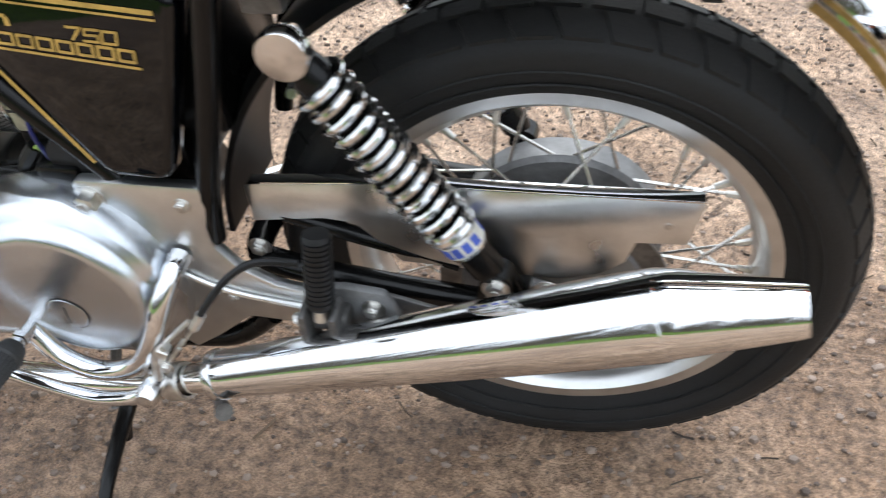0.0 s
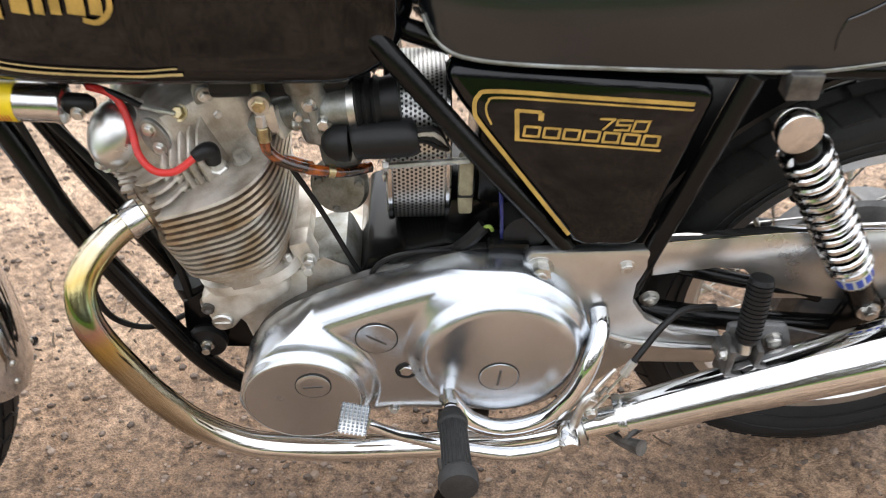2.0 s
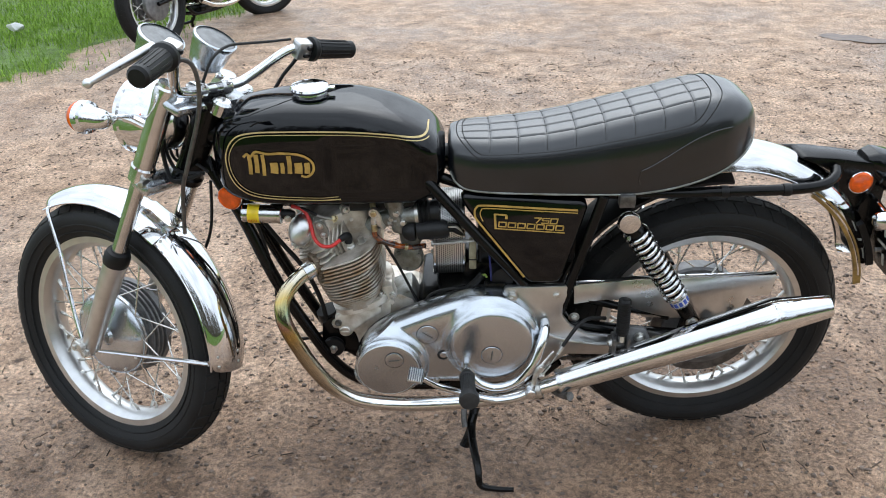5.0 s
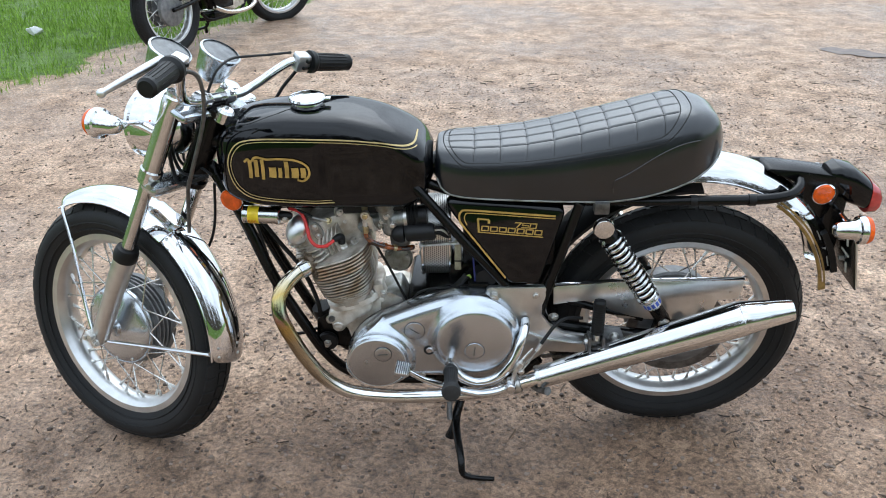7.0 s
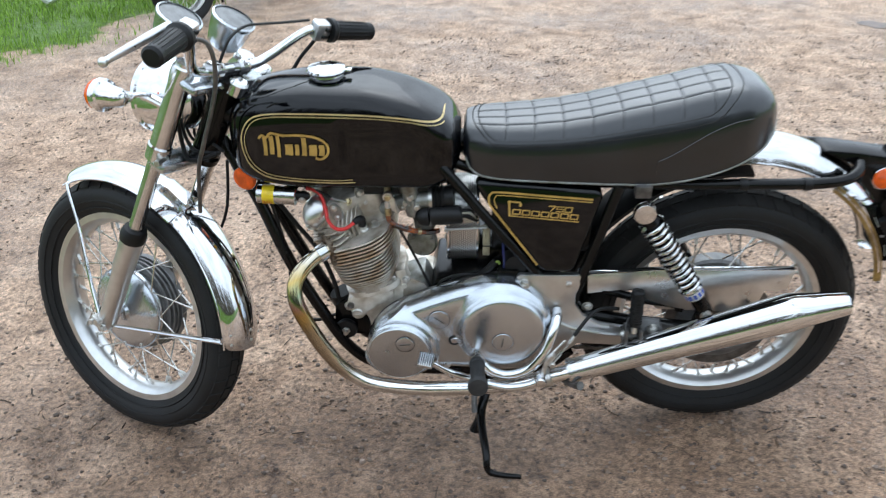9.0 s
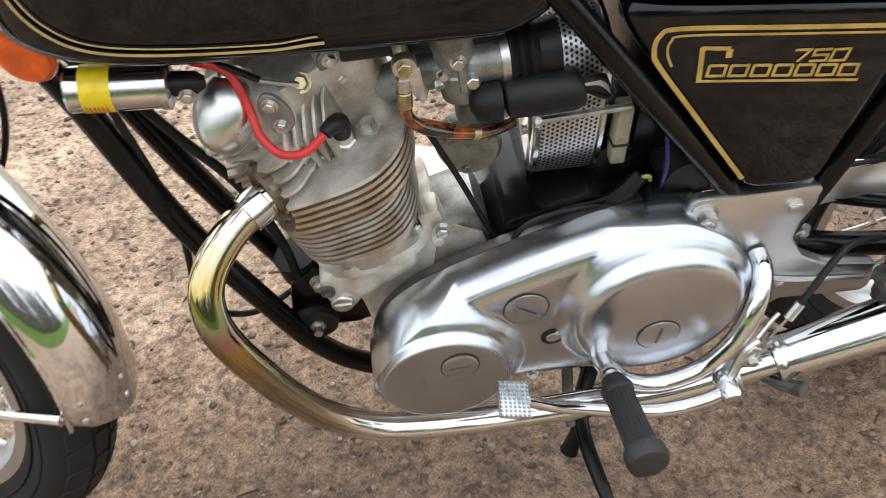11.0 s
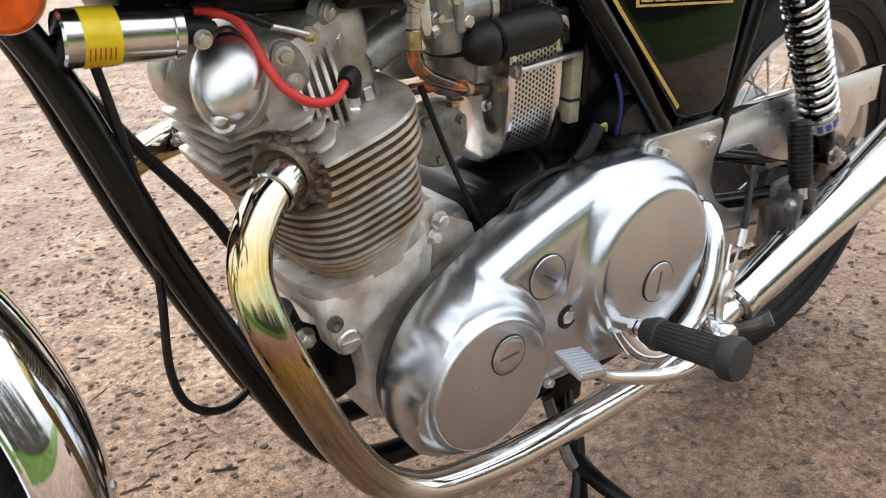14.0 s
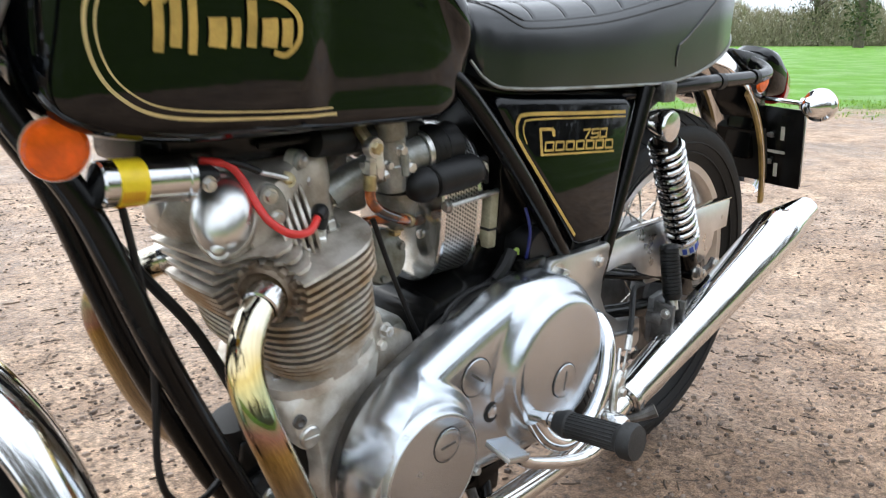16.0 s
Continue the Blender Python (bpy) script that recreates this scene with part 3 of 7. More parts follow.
def build_hedge():
    """A bare, tangled field hedge far round the yard."""
    rng = random.Random(8)
    verts, faces = [], []
    for k in range(70000):
        a = rng.uniform(0, 2 * math.pi)
        if k % 4:
            a = radians(rng.uniform(8, 34))
        near_side = smoothstep(-0.2, -0.5, math.sin(a))
        r = rng.uniform(84, 92) - 48 * near_side
        top = 3.4 + 1.1 * noise.noise((math.cos(a) * 14, math.sin(a) * 14, 0)) + 0.7 * noise.noise((math.cos(a) * 60, math.sin(a) * 60, 2))
        z = top * rng.random() ** 1.6
        x, y = r * math.cos(a), r * math.sin(a)
        base = len(verts)
        if rng.random() < 0.5:
            h, w = rng.uniform(0.4, 1.3), rng.uniform(0.015, 0.035)
            lx, ly = rng.uniform(-0.6, 0.6), rng.uniform(-0.6, 0.6)
            verts.extend([(x - w * math.sin(a), y + w * math.cos(a), z), (x + w * math.sin(a), y - w * math.cos(a), z), (x + lx, y + ly, z + h)])
            faces.append((base, base + 1, base + 2))
        else:
            s = rng.uniform(0.08, 0.2)
            for q in range(4):
                verts.append((x + s * rng.uniform(-1, 1), y + s * rng.uniform(-1, 1), z + s * rng.uniform(-1, 1)))
            faces.append((base, base + 1, base + 2, base + 3))
    cloud_mesh("hedge", verts, faces, leafy("hedge_twigs", (0.16, 0.145, 0.085), (0.4, 0.36, 0.24)), "tangled bare brown field hedge in the distance", "hedge")


def build_wood():
    """A belt of bare trees behind the near turf, which the bright metal and the paint mirror."""
    rng = random.Random(17)
    verts, faces = [], []

    def sliver(p, q, w):
        base = len(verts)
        verts.extend([(p[0] - w, p[1], p[2]), (p[0] + w, p[1], p[2]), (q[0] + w * 0.3, q[1], q[2]), (q[0] - w * 0.3, q[1], q[2])])
        faces.append((base, base + 1, base + 2, base + 3))

    for k in range(95):
        x, y, h = rng.uniform(-34, 30), rng.uniform(-27, -20), rng.uniform(6.5, 11.0)
        sliver((x, y, -0.1), (x + rng.uniform(-0.5, 0.5), y, h), rng.uniform(0.12, 0.3))
        for b in range(70):
            z = h * rng.uniform(0.12, 0.98)
            ln = (h - z) * 0.45 + 0.7
            e = (x + rng.uniform(-1, 1) * ln, y + rng.uniform(-0.6, 0.6) * ln, z + rng.uniform(0.1, 0.9) * ln)
            sliver((x, y, z), e, rng.uniform(0.03, 0.08))
            for t in range(3):
                f = rng.uniform(0.3, 1.0)
                g = tuple(x0 + (e0 - x0) * f for x0, e0 in zip((x, y, z), e))
                sliver(g, (g[0] + rng.uniform(-0.8, 0.8), g[1], g[2] + rng.uniform(-0.2, 0.9)), rng.uniform(0.015, 0.04))
    for k in range(5000):
        x, y, z = rng.uniform(-34, 30), rng.uniform(-24, -19), 2.6 * rng.random() ** 1.5
        sliver((x, y, z), (x + rng.uniform(-0.5, 0.5), y, z + rng.uniform(0.3, 0.9)), rng.uniform(0.04, 0.16))
    cloud_mesh("woodland", verts, faces, leafy("bare_branches", (0.045, 0.038, 0.028), (0.12, 0.1, 0.075)), "belt of tangled bare trees beyond the turf", "woodland")


def build_tree(x, y, h, seed, label, ivy=True):
    rng = random.Random(seed)
    tree = tagged(new("tree"), label, "tree")
    tree.matrix_world = pose(x, y, 0)
    bm = bmesh.new()
    tube(bm, [(0, 0, -0.1), (0.1, 0, h * 0.3), (0.0, 0.1, h * 0.65), (0.1, 0.1, h)], [0.42, 0.33, 0.22, 0.05], 10, 4)
    for k in range(26):
        z = h * rng.uniform(0.25, 0.95)
        a, ln = rng.random() * 6.28, h * 0.32 * rng.uniform(0.5, 1.0)
        p0 = V(0, 0, z)
        p1 = p0 + V(math.cos(a) * ln * 0.5, math.sin(a) * ln * 0.5, ln * 0.35)
        p2 = p0 + V(math.cos(a + 0.3) * ln, math.sin(a + 0.3) * ln, ln * 0.8)
        tube(bm, [p0, p1, p2], [0.1, 0.06, 0.015], 5, 3)
        for q in range(5):
            b0 = p1.lerp(p2, rng.random())
            b1 = b0 + V(rng.uniform(-1, 1), rng.uniform(-1, 1), rng.uniform(0, 1.2)) * ln * 0.35
            tube(bm, [b0, b1], [0.03, 0.008], 4, 1)
    part("trunk", bm, pbr("tree_bark", (0.12, 0.1, 0.07), 0.8, 0, 0.2, 3, 30, bump=0.3), tree)
    verts, faces = [], []
    for k in range(2600 if ivy else 700):
        z = h * (0.04 + 0.75 * rng.random())
        rr = rng.uniform(0.3, 1.35) * (1.0 if ivy else 2.2)
        a = rng.random() * 6.28
        base, s = len(verts), rng.uniform(0.06, 0.2)
        c = (rr * math.cos(a), rr * math.sin(a), z)
        for q in range(4):
            verts.append(tuple(c[i] + s * rng.uniform(-1, 1) for i in range(3)))
        faces.append((base, base + 1, base + 2, base + 3))
    me = bpy.data.meshes.new("crown")
    me.from_pydata(verts, [], faces)
    me.materials.append(leafy("ivy_leaves", (0.025, 0.045, 0.012), (0.09, 0.12, 0.03)))
    o = new("crown", me)
    o.parent = tree
    return tree


def build_clods():
    """Dark crumbs of trodden earth, in loose clusters."""
    rng = random.Random(21)
    verts, faces = [], []
    for c in range(900):
        cx, cy = rng.uniform(-3.2, 3.2), rng.uniform(-0.9, 4.6)
        spread, ang = rng.uniform(0.03, 0.12), rng.random() * 3.14
        for k in range(rng.randint(6, 26)):
            u, v = rng.gauss(0, spread), rng.gauss(0, spread * 0.45)
            x, y = cx + u * math.cos(ang) - v * math.sin(ang), cy + u * math.sin(ang) + v * math.cos(ang)
            r = 0.0018 + 0.0085 * rng.random() ** 3
            z0 = 0.010 * noise.noise((x * 1.3, y * 1.3, 0)) + 0.009 * noise.noise((x * 5, y * 5, 3)) - 0.004 - dip(x, y)
            base, a0, el = len(verts), rng.random() * 6.28, rng.uniform(0.25, 0.9)
            for i in range(6):
                a = i * 1.0472
                q, h = rng.uniform(0.7, 1.3), rng.uniform(0.25, 0.6)
                ex, ey = r * q * math.cos(a), r * q * el * math.sin(a)
                dx, dy = ex * math.cos(a0) - ey * math.sin(a0), ex * math.sin(a0) + ey * math.cos(a0)
                verts.append((x + dx, y + dy, z0 - 0.002))
                verts.append((x + 0.6 * dx, y + 0.6 * dy, z0 + r * h))
            for i in range(6):
                j = (i + 1) % 6
                faces.append((base + 2 * i, base + 2 * j, base + 2 * j + 1, base + 2 * i + 1))
            faces.append(tuple(base + 2 * i + 1 for i in range(6)))
    cloud_mesh("earth_clods", verts, faces, leafy("clod_earth", (0.075, 0.054, 0.04), (0.26, 0.19, 0.14)), "dark crumbled clods of damp earth in loose clusters", "clods")


build_pebbles()
build_clods()
build_debris()
build_grass()
build_hedge()
build_wood()
build_tree(69, 22.5, 15, 1, "tall ivy-clad tree rising from the far hedge")
build_tree(80, 30, 8, 2, "bare slender tree behind the far hedge", False)
build_tree(78, 20, 9, 4, "bare slender tree behind the far hedge", False)

# damp dark patch and litter
bm = bmesh.new()
ring_ = [bm.verts.new((2.43 + (0.22 + 0.12 * noise.noise((math.cos(a) * 1.5, math.sin(a) * 1.5, 4))) * math.cos(a), 4.5 + (0.12 + 0.07 * noise.noise((math.cos(a) * 2.5, math.sin(a) * 2.5, 9))) * math.sin(a) - 0.1 * math.cos(a), 0.004)) for a in np.linspace(0, 2 * math.pi, 40, endpoint=False)]
bm.faces.new(ring_)
tagged(part("puddle", bm, pbr("puddle_mud", (0.17, 0.125, 0.1), 0.4, 0, 0.2, 14, 90, spec=0.25)), "shallow dark puddle in the dirt", "puddle", kind="structure")
bm = bmesh.new()
bmesh.ops.create_icosphere(bm, subdivisions=2, radius=0.05, matrix=pose(-4.2, 5.15, 0.08) @ Matrix.Diagonal((1.2, 0.7, 0.7, 1)))
for v in bm.verts:
    v.co += 0.03 * noise.noise_vector(v.co * 18)
tagged(part("litter", bm, pbr("white_paper", (0.7, 0.7, 0.68), 0.6, 0, 0.05), sharp=10), "crumpled white scrap on the grass", "litter")

# ---- the motorcycle ----
# built upright round its rear axle (x to the tail, y to its right side, z up), then leaned on its stand
LEAN_TO_STAND, AXLE_HEIGHT = 4.74, 0.345
bike = tagged(new("motorcycle"), "black and chrome vintage twin-cylinder motorcycle leaning on its side stand", "motorcycle")
bike.matrix_world = pose(0, 0, AXLE_HEIGHT, LEAN_TO_STAND, 0, 0)
LEFT, RIGHT = V(0, -1, 0), V(0, 1, 0)

# steering: lateral (right), forward and up along the steering axis, turned to the right
FORK = Matrix(((0.4419, -0.7870, 0.4305, -1.245), (0.8720, 0.4896, 0.0, -0.0165), (-0.2108, 0.3754, 0.9026, 0.421), (0, 0, 0, 1)))


def wheel(name, centre, m, rim_r, tyre_r, width, hub, label):
    """A spoked wheel with its axle along the local x."""
    c = Vector(centre)
    k = rim_r / 0.2555
    prof = [(0.2555, -0.036), (0.2575, -0.034), (0.2555, -0.031), (0.243, -0.030), (0.238, -0.026), (0.230, -0.017), (0.2265, 0), (0.230, 0.017), (0.238, 0.026), (0.243, 0.030), (0.2555, 0.031), (0.2575, 0.034), (0.2555, 0.036), (0.240, 0.0345), (0.234, 0.028), (0.226, 0.018), (0.2225, 0), (0.226, -0.018), (0.234, -0.028), (0.240, -0.0345)]
    rim = part(name, ring_lathe(bmesh.new(), [(r * k, h) for r, h in prof], c, (1, 0, 0), 96), ALLOY_DULL, bike, label, m)
    t, w = tyre_r, width / 2
    half = [(t, 0.0), (t - 0.003, 0.3), (t - 0.011, 0.62), (t - 0.024, 0.9), (t - 0.034, 1.0), (t - 0.048, 1.0), (t - 0.066, 0.88), (t - 0.078, 0.72), (t - 0.0875, 0.66), (t - 0.092, 0.6)]
    tp = [(r, -h * w) for r, h in half[::-1]] + [(r, h * w) for r, h in half[1:]]
    tyre_bm = ring_lathe(bmesh.new(), tp, c, (1, 0, 0), 128)
    part("tyre", tyre_bm, TYRE, rim, "black road tyre with a grooved tread", m, sharp=60)
    # tread blocks over the crown
    bm = bmesh.new()
    n = 46
    for i in range(n):
        for side in (-1, 1):
            for row, (l0, l1) in enumerate(((0.05, 0.36), (0.44, 0.86))):
                a0 = (i + 0.5 * (side > 0) + 0.25 * row) * 2 * math.pi / n
                a1 = a0 + 2 * math.pi / n * 0.80
                vs = []
                for a, l in ((a0, l0), (a1, l0), (a1 + 0.035 * row, l1), (a0 + 0.035 * row, l1)):
                    for lift in (-0.002, 0.0042):
                        r = float(np.interp(l, [h for _, h in half[:5]], [q for q, _ in half[:5]])) + lift
                        vs.append(bm.verts.new(c + V(side * l * w, r * math.cos(a), r * math.sin(a))))
                b0, t0 = vs[0::2], vs[1::2]
                bm.faces.new(t0)
                for q in range(4):
                    bm.faces.new((b0[q], b0[(q + 1) % 4], t0[(q + 1) % 4], t0[q]))
    tread = part("tread", bm, TYRE, rim, "", m, sharp=20)
    # raised moulding bands on the sidewalls
    for side in (-1, 1):
        for r in (t - 0.052, t - 0.071):
            part("sidewall_band", tube(bmesh.new(), [c + V(side * w * (0.985 if r > t - 0.06 else 0.86), r * math.cos(a), r * math.sin(a)) for a in np.linspace(0, 2 * math.pi, 64, endpoint=False)], 0.0018, 6, 1, closed=True), TYRE, rim, "", m)
    # spokes and nipples
    rng = random.Random(2)
    base = bmesh.new()
    tube(base, [(0, 0, 0), (0, 0, 1)], 0.0021, 6, 1)
    first = None
    for i in range(40):
        a = 2 * math.pi * i / 40
        side = 1 if i % 2 else -1
        fr, fx = hub["flange"][side]
        swing = (0.62 if (i // 2) % 2 else -0.62) * hub.get("cross", 1.0)
        p1 = c + V(side * 0.006, (rim_r - 0.031) * math.cos(a), (rim_r - 0.031) * math.sin(a))
        p0 = c + V(fx, fr * math.cos(a + swing), fr * math.sin(a + swing))
        d = p1 - p0
        q = m @ Matrix.Translation(p0) @ d.to_track_quat("Z", "Y").to_matrix().to_4x4() @ Matrix.Diagonal((1, 1, d.length, 1))
        if first is None:
            first = part("spoke", base, SPOKE, rim)
            first.matrix_basis = q
            nb = bmesh.new()
            lathe(nb, [(0, -0.016), (0.0036, -0.016), (0.0044, 0.002), (0.0075, 0.005), (0.0075, 0.009), (0, 0.0095)], (0, 0, 0), (0, 0, 1), 8)
            nip = part("nipple", nb, ZINC, rim)
        else:
            same_mesh("spoke", first, rim, q)
        e = m @ Matrix.Translation(p1 - d.normalized() * 0.004) @ d.to_track_quat("Z", "Y").to_matrix().to_4x4()
        if i == 0:
            nip.matrix_basis = e
        else:
            same_mesh("nipple", nip, rim, e)
    for nm, prof2, mat, lb in hub["parts"]:
        part(nm, lathe(bmesh.new(), prof2, c, (1, 0, 0), 48), mat, rim, lb, m)
    return rim


SIDE = Matrix(((0, -1, 0, 0), (1, 0, 0, 0), (0, 0, 1, 0), (0, 0, 0, 1)))  # local x to bike y
rear = wheel("rear_wheel", (0, 0, 0), SIDE, 0.2555, 0.343, 0.112, {"flange": {-1: (0.095, -0.045), 1: (0.1, 0.04)}, "parts": [
    ("brake_drum", [(0, -0.085), (0.03, -0.085), (0.085, -0.078), (0.104, -0.070), (0.108, -0.062), (0.108, -0.035), (0.09, -0.03), (0.04, -0.025), (0.03, 0.02), (0.118, 0.024), (0.124, 0.03), (0.124, 0.062), (0.112, 0.068), (0.03, 0.074), (0, 0.074)], DRUM, "grey rear hub and brake drum"),
    ("sprocket", [(0.1, -0.064), (0.133, -0.064), (0.133, -0.057), (0.1, -0.057)], DARKSTEEL, "dark toothed sprocket"),
    ("axle", [(0, -0.115), (0.010, -0.115), (0.010, -0.1), (0.007, -0.1), (0.007, 0.1), (0.010, 0.1), (0, 0.115)], ZINC, "")]}, "spoked alloy rear wheel")
AX = V(0, 0.0412, -0.5061)
front = wheel("front_wheel", AX, FORK, 0.260, 0.347, 0.108, {"flange": {-1: (0.11, -0.03), 1: (0.118, 0.042)}, "cross": 0.8, "parts": [
    ("hub_plate", [(0, -0.058), (0.02, -0.058), (0.026, -0.05), (0.03, -0.049), (0.088, -0.044), (0.1, -0.041), (0.109, -0.036), (0.112, -0.031), (0.112, -0.018), (0.108, -0.012), (0, -0.01)], ALLOY, "polished alloy hub cover"),
    ("brake_drum", [(0, 0.0), (0.107, -0.01), (0.107, -0.004), (0.119, -0.003), (0.119, 0.002), (0.112, 0.003), (0.112, 0.008), (0.122, 0.009), (0.122, 0.014), (0.115, 0.015), (0.115, 0.020), (0.124, 0.021), (0.124, 0.026), (0.116, 0.027), (0.116, 0.032), (0.126, 0.033), (0.126, 0.05), (0.05, 0.06), (0, 0.06)], DRUM, "finned grey brake drum"),
    ("axle", [(0, -0.135), (0.008, -0.135), (0.008, -0.12), (0.006, -0.12), (0.006, 0.12), (0.011, 0.12), (0, 0.13)], ZINC, "")]}, "spoked alloy front wheel turned to its right")
for i in range(10):
    a = 2 * math.pi * i / 10
    bm = bolt(bmesh.new(), AX + V(-0.040, 0.1 * math.cos(a), 0.1 * math.sin(a)), (-1, 0, 0), 0.0045, 0.003, washer=False)
    part("hub_screw", bm, ZINC, front, "", FORK)


def mudguard(name, c, r, w, a0, a1, m, label, depth=0.026, flat=1.0):
    """A rolled guard round a wheel with its axle along the local x; angles from forward, up."""
    bm = bmesh.new()
    rings = []
    n, k = 56, 17
    for i in range(n + 1):
        a = radians(a0 + (a1 - a0) * i / n)
        tip = 0.0
        ring_ = []
        for j in range(k):
            t = -1 + 2 * j / (k - 1)
            lat = w * math.sin(t * 1.35) / math.sin(1.35)
            rad = r - depth * (1 - math.cos(t * 1.35)) / (1 - math.cos(1.35)) * flat
            end = min(i, n - i) / n
            lat *= 1 - 0.25 * max(0, 1 - end / 0.035) ** 2
            ring_.append((lat, rad, a))
        back = [(lat * 0.97, rad - 0.0022, a_) for lat, rad, a_ in ring_[::-1]]
        rings.append([bm.verts.new(Vector(c) + V(lat, rad * math.cos(a_), rad * math.sin(a_))) for lat, rad, a_ in ring_ + back])
    bridge(bm, rings)
    bm.faces.new(rings[0])
    bm.faces.new(rings[-1][::-1])
    ob = part(name, bm, CHROME, bike, label, m)
    bm = bmesh.new()
    for s in (-1, 1):
        tube(bm, [Vector(c) + V(s * w * 0.985, (r - depth * flat) * math.cos(radians(a)), (r - depth * flat) * math.sin(radians(a))) for a in np.linspace(a0 + 1, a1 - 1, 40)], 0.003, 8, 1)
    part("rolled_edge", bm, CHROME, ob, "", m)
    return ob


fm = mudguard("front_mudguard", AX, 0.386, 0.058, 36, 157, FORK, "chromed front mudguard with riveted stays", 0.034)
for a in (150, 154, 82, 88, 95, 101):
    for s in (-0.8, 0.05, 0.85) if a > 120 else (-0.85, -0.35, 0.35, 0.85):
        aa = radians(a)
        rr = 0.386 - 0.034 * (1 - math.cos(s * 1.2)) / (1 - math.cos(1.35))
        p = AX + V(0.058 * s, rr * math.cos(aa), rr * math.sin(aa))
        part("rivet", lathe(bmesh.new(), [(0.0045, -0.002), (0.0042, 0.001), (0.002, 0.0025), (0, 0.0028)], p, V(s * 0.6, math.cos(aa), math.sin(aa)), 8), ZINC, fm, "", FORK)
for s in (-1, 1):
    bm = bmesh.new()
    tube(bm, [V(s * 0.098, 0.062, -0.525), V(s * 0.090, 0.12, -0.47), V(s * 0.074, 0.22, -0.36), V(s * 0.066, 0.296, -0.285), V(s * 0.06, 0.303, -0.272)], 0.0048, 8, 5)
    part("mudguard_stay", bm, CHROME, fm, "bright front stay", FORK)
    bm = bmesh.new()
    tube(bm, [V(s * 0.098, 0.025, -0.52), V(s * 0.088, -0.06, -0.468), V(s * 0.072, -0.2, -0.383), V(s * 0.063, -0.27, -0.34)], [0.0048, 0.0048, 0.0055, 0.007], 8, 5)
    part("mudguard_stay", bm, CHROME, fm, "bright rear stay", FORK)
# saddle bridge over the guard
bm = bmesh.new()
rings = []
for i in range(15):
    t = -1 + 2 * i / 14
    lat = 0.064 * t
    for_ = []
    rr = 0.390 - 0.036 * abs(t) ** 2.4
    for a, dr in ((85, 0), (100, 0), (100, -0.003), (85, -0.003)):
        for_.append(bm.verts.new(AX + V(lat, (rr + dr) * math.cos(radians(a)), (rr + dr) * math.sin(radians(a)))))
    rings.append(for_)
bridge(bm, rings)
bm.faces.new(rings[0])
bm.faces.new(rings[-1][::-1])
part("bridge", bm, CHROME, fm, "chromed bridge between the fork legs", FORK)

# fork
fork = part("fork", box(V(0, 0.02, -0.005), V(0.235, 0.055, 0.03), 0.012), ALLOY, bike, "alloy lower fork yoke", FORK)
bm = box(V(0, 0.01, 0.205), V(0.225, 0.06, 0.022), 0.009)
part("top_yoke", bm, ALLOY, fork, "", FORK)
for s in (-1, 1):
    x = s * 0.0935
    bm = lathe(bmesh.new(), [(0, -0.535), (0.018, -0.535), (0.024, -0.52), (0.024, -0.49), (0.025, -0.35), (0.0275, -0.33), (0.0275, -0.232), (0, -0.232)], V(x, 0.041, 0), (0, 0, 1), 28)
    part("slider", bm, ALLOY_DULL, fork, "dull alloy fork slider", FORK)
    bm = lathe(bmesh.new(), [(0, -0.26), (0.0175, -0.26), (0.0175, 0.0), (0, 0.0)], V(x, 0.041, 0), (0, 0, 1), 24)
    part("stanchion", bm, CHROME_WORN, fork, "hard-chromed stanchion", FORK)
    bm = lathe(bmesh.new(), [(0.018, -0.208), (0.0265, -0.211), (0.0305, -0.222), (0.031, -0.238), (0.0295, -0.246), (0.018, -0.246)], V(x, 0.041, 0), (0, 0, 1), 28)
    part("dust_cover", bm, RUBBER, fork, "black rubber dust cover", FORK)
    bm = lathe(bmesh.new(), [(0.0185, -0.004), (0.027, -0.004), (0.0275, 0.03), (0.024, 0.034), (0.024, 0.19), (0.026, 0.215), (0.0245, 0.232), (0.02, 0.236), (0.02, 0.243), (0.008, 0.246), (0, 0.246)], V(x, 0.041, 0), (0, 0, 1), 28)
    part("shroud", bm, CHROME_WORN, fork, "bright headlamp bracket shroud", FORK)
    bm = bmesh.new()
    bolt(bm, V(x - s * 0.0, 0.020, 0.008), (s, -0.3, 0), 0.008, 0.034, washer=True)
    part("pinch_bolt", bm, ZINC, fork, "", FORK)
    bm = box(V(s * 0.105, 0.05, -0.525), V(0.03, 0.05, 0.024), 0.006)
    bolt(bm, V(s * 0.12, 0.062, -0.525), (s, 0, 0), 0.008, 0.008)
    bolt(bm, V(s * 0.12, 0.03, -0.523), (s, 0, 0), 0.007, 0.007)
    part("axle_clamp", bm, ZINC, fork, "", FORK)

# headlamp
HD = V(0, 0.902, -0.431)
hl = part("headlamp", lathe(bmesh.new(), [(0, -0.085), (0.03, -0.08), (0.06, -0.062), (0.078, -0.035), (0.086, 0.0), (0.088, 0.03), (0.092, 0.034), (0.092, 0.044), (0.086, 0.05), (0.084, 0.05)], V(0, 0.118, 0.095), HD, 40), CHROME, bike, "chromed headlamp shell", FORK)
part("lens", lathe(bmesh.new(), [(0.086, 0.046), (0.06, 0.058), (0.03, 0.064), (0, 0.066)], V(0, 0.118, 0.095), HD, 40), DIAL, hl, "domed clear lens", FORK)
for s in (-1, 1):
    bm = bmesh.new()
    tube(bm, [V(s * 0.1, 0.046, 0.128), V(s * 0.098, 0.095, 0.118), V(s * 0.09, 0.125, 0.104)], 0.011, 8, 4)
    part("bracket_ear", bm, CHROME_WORN, hl, "", FORK)


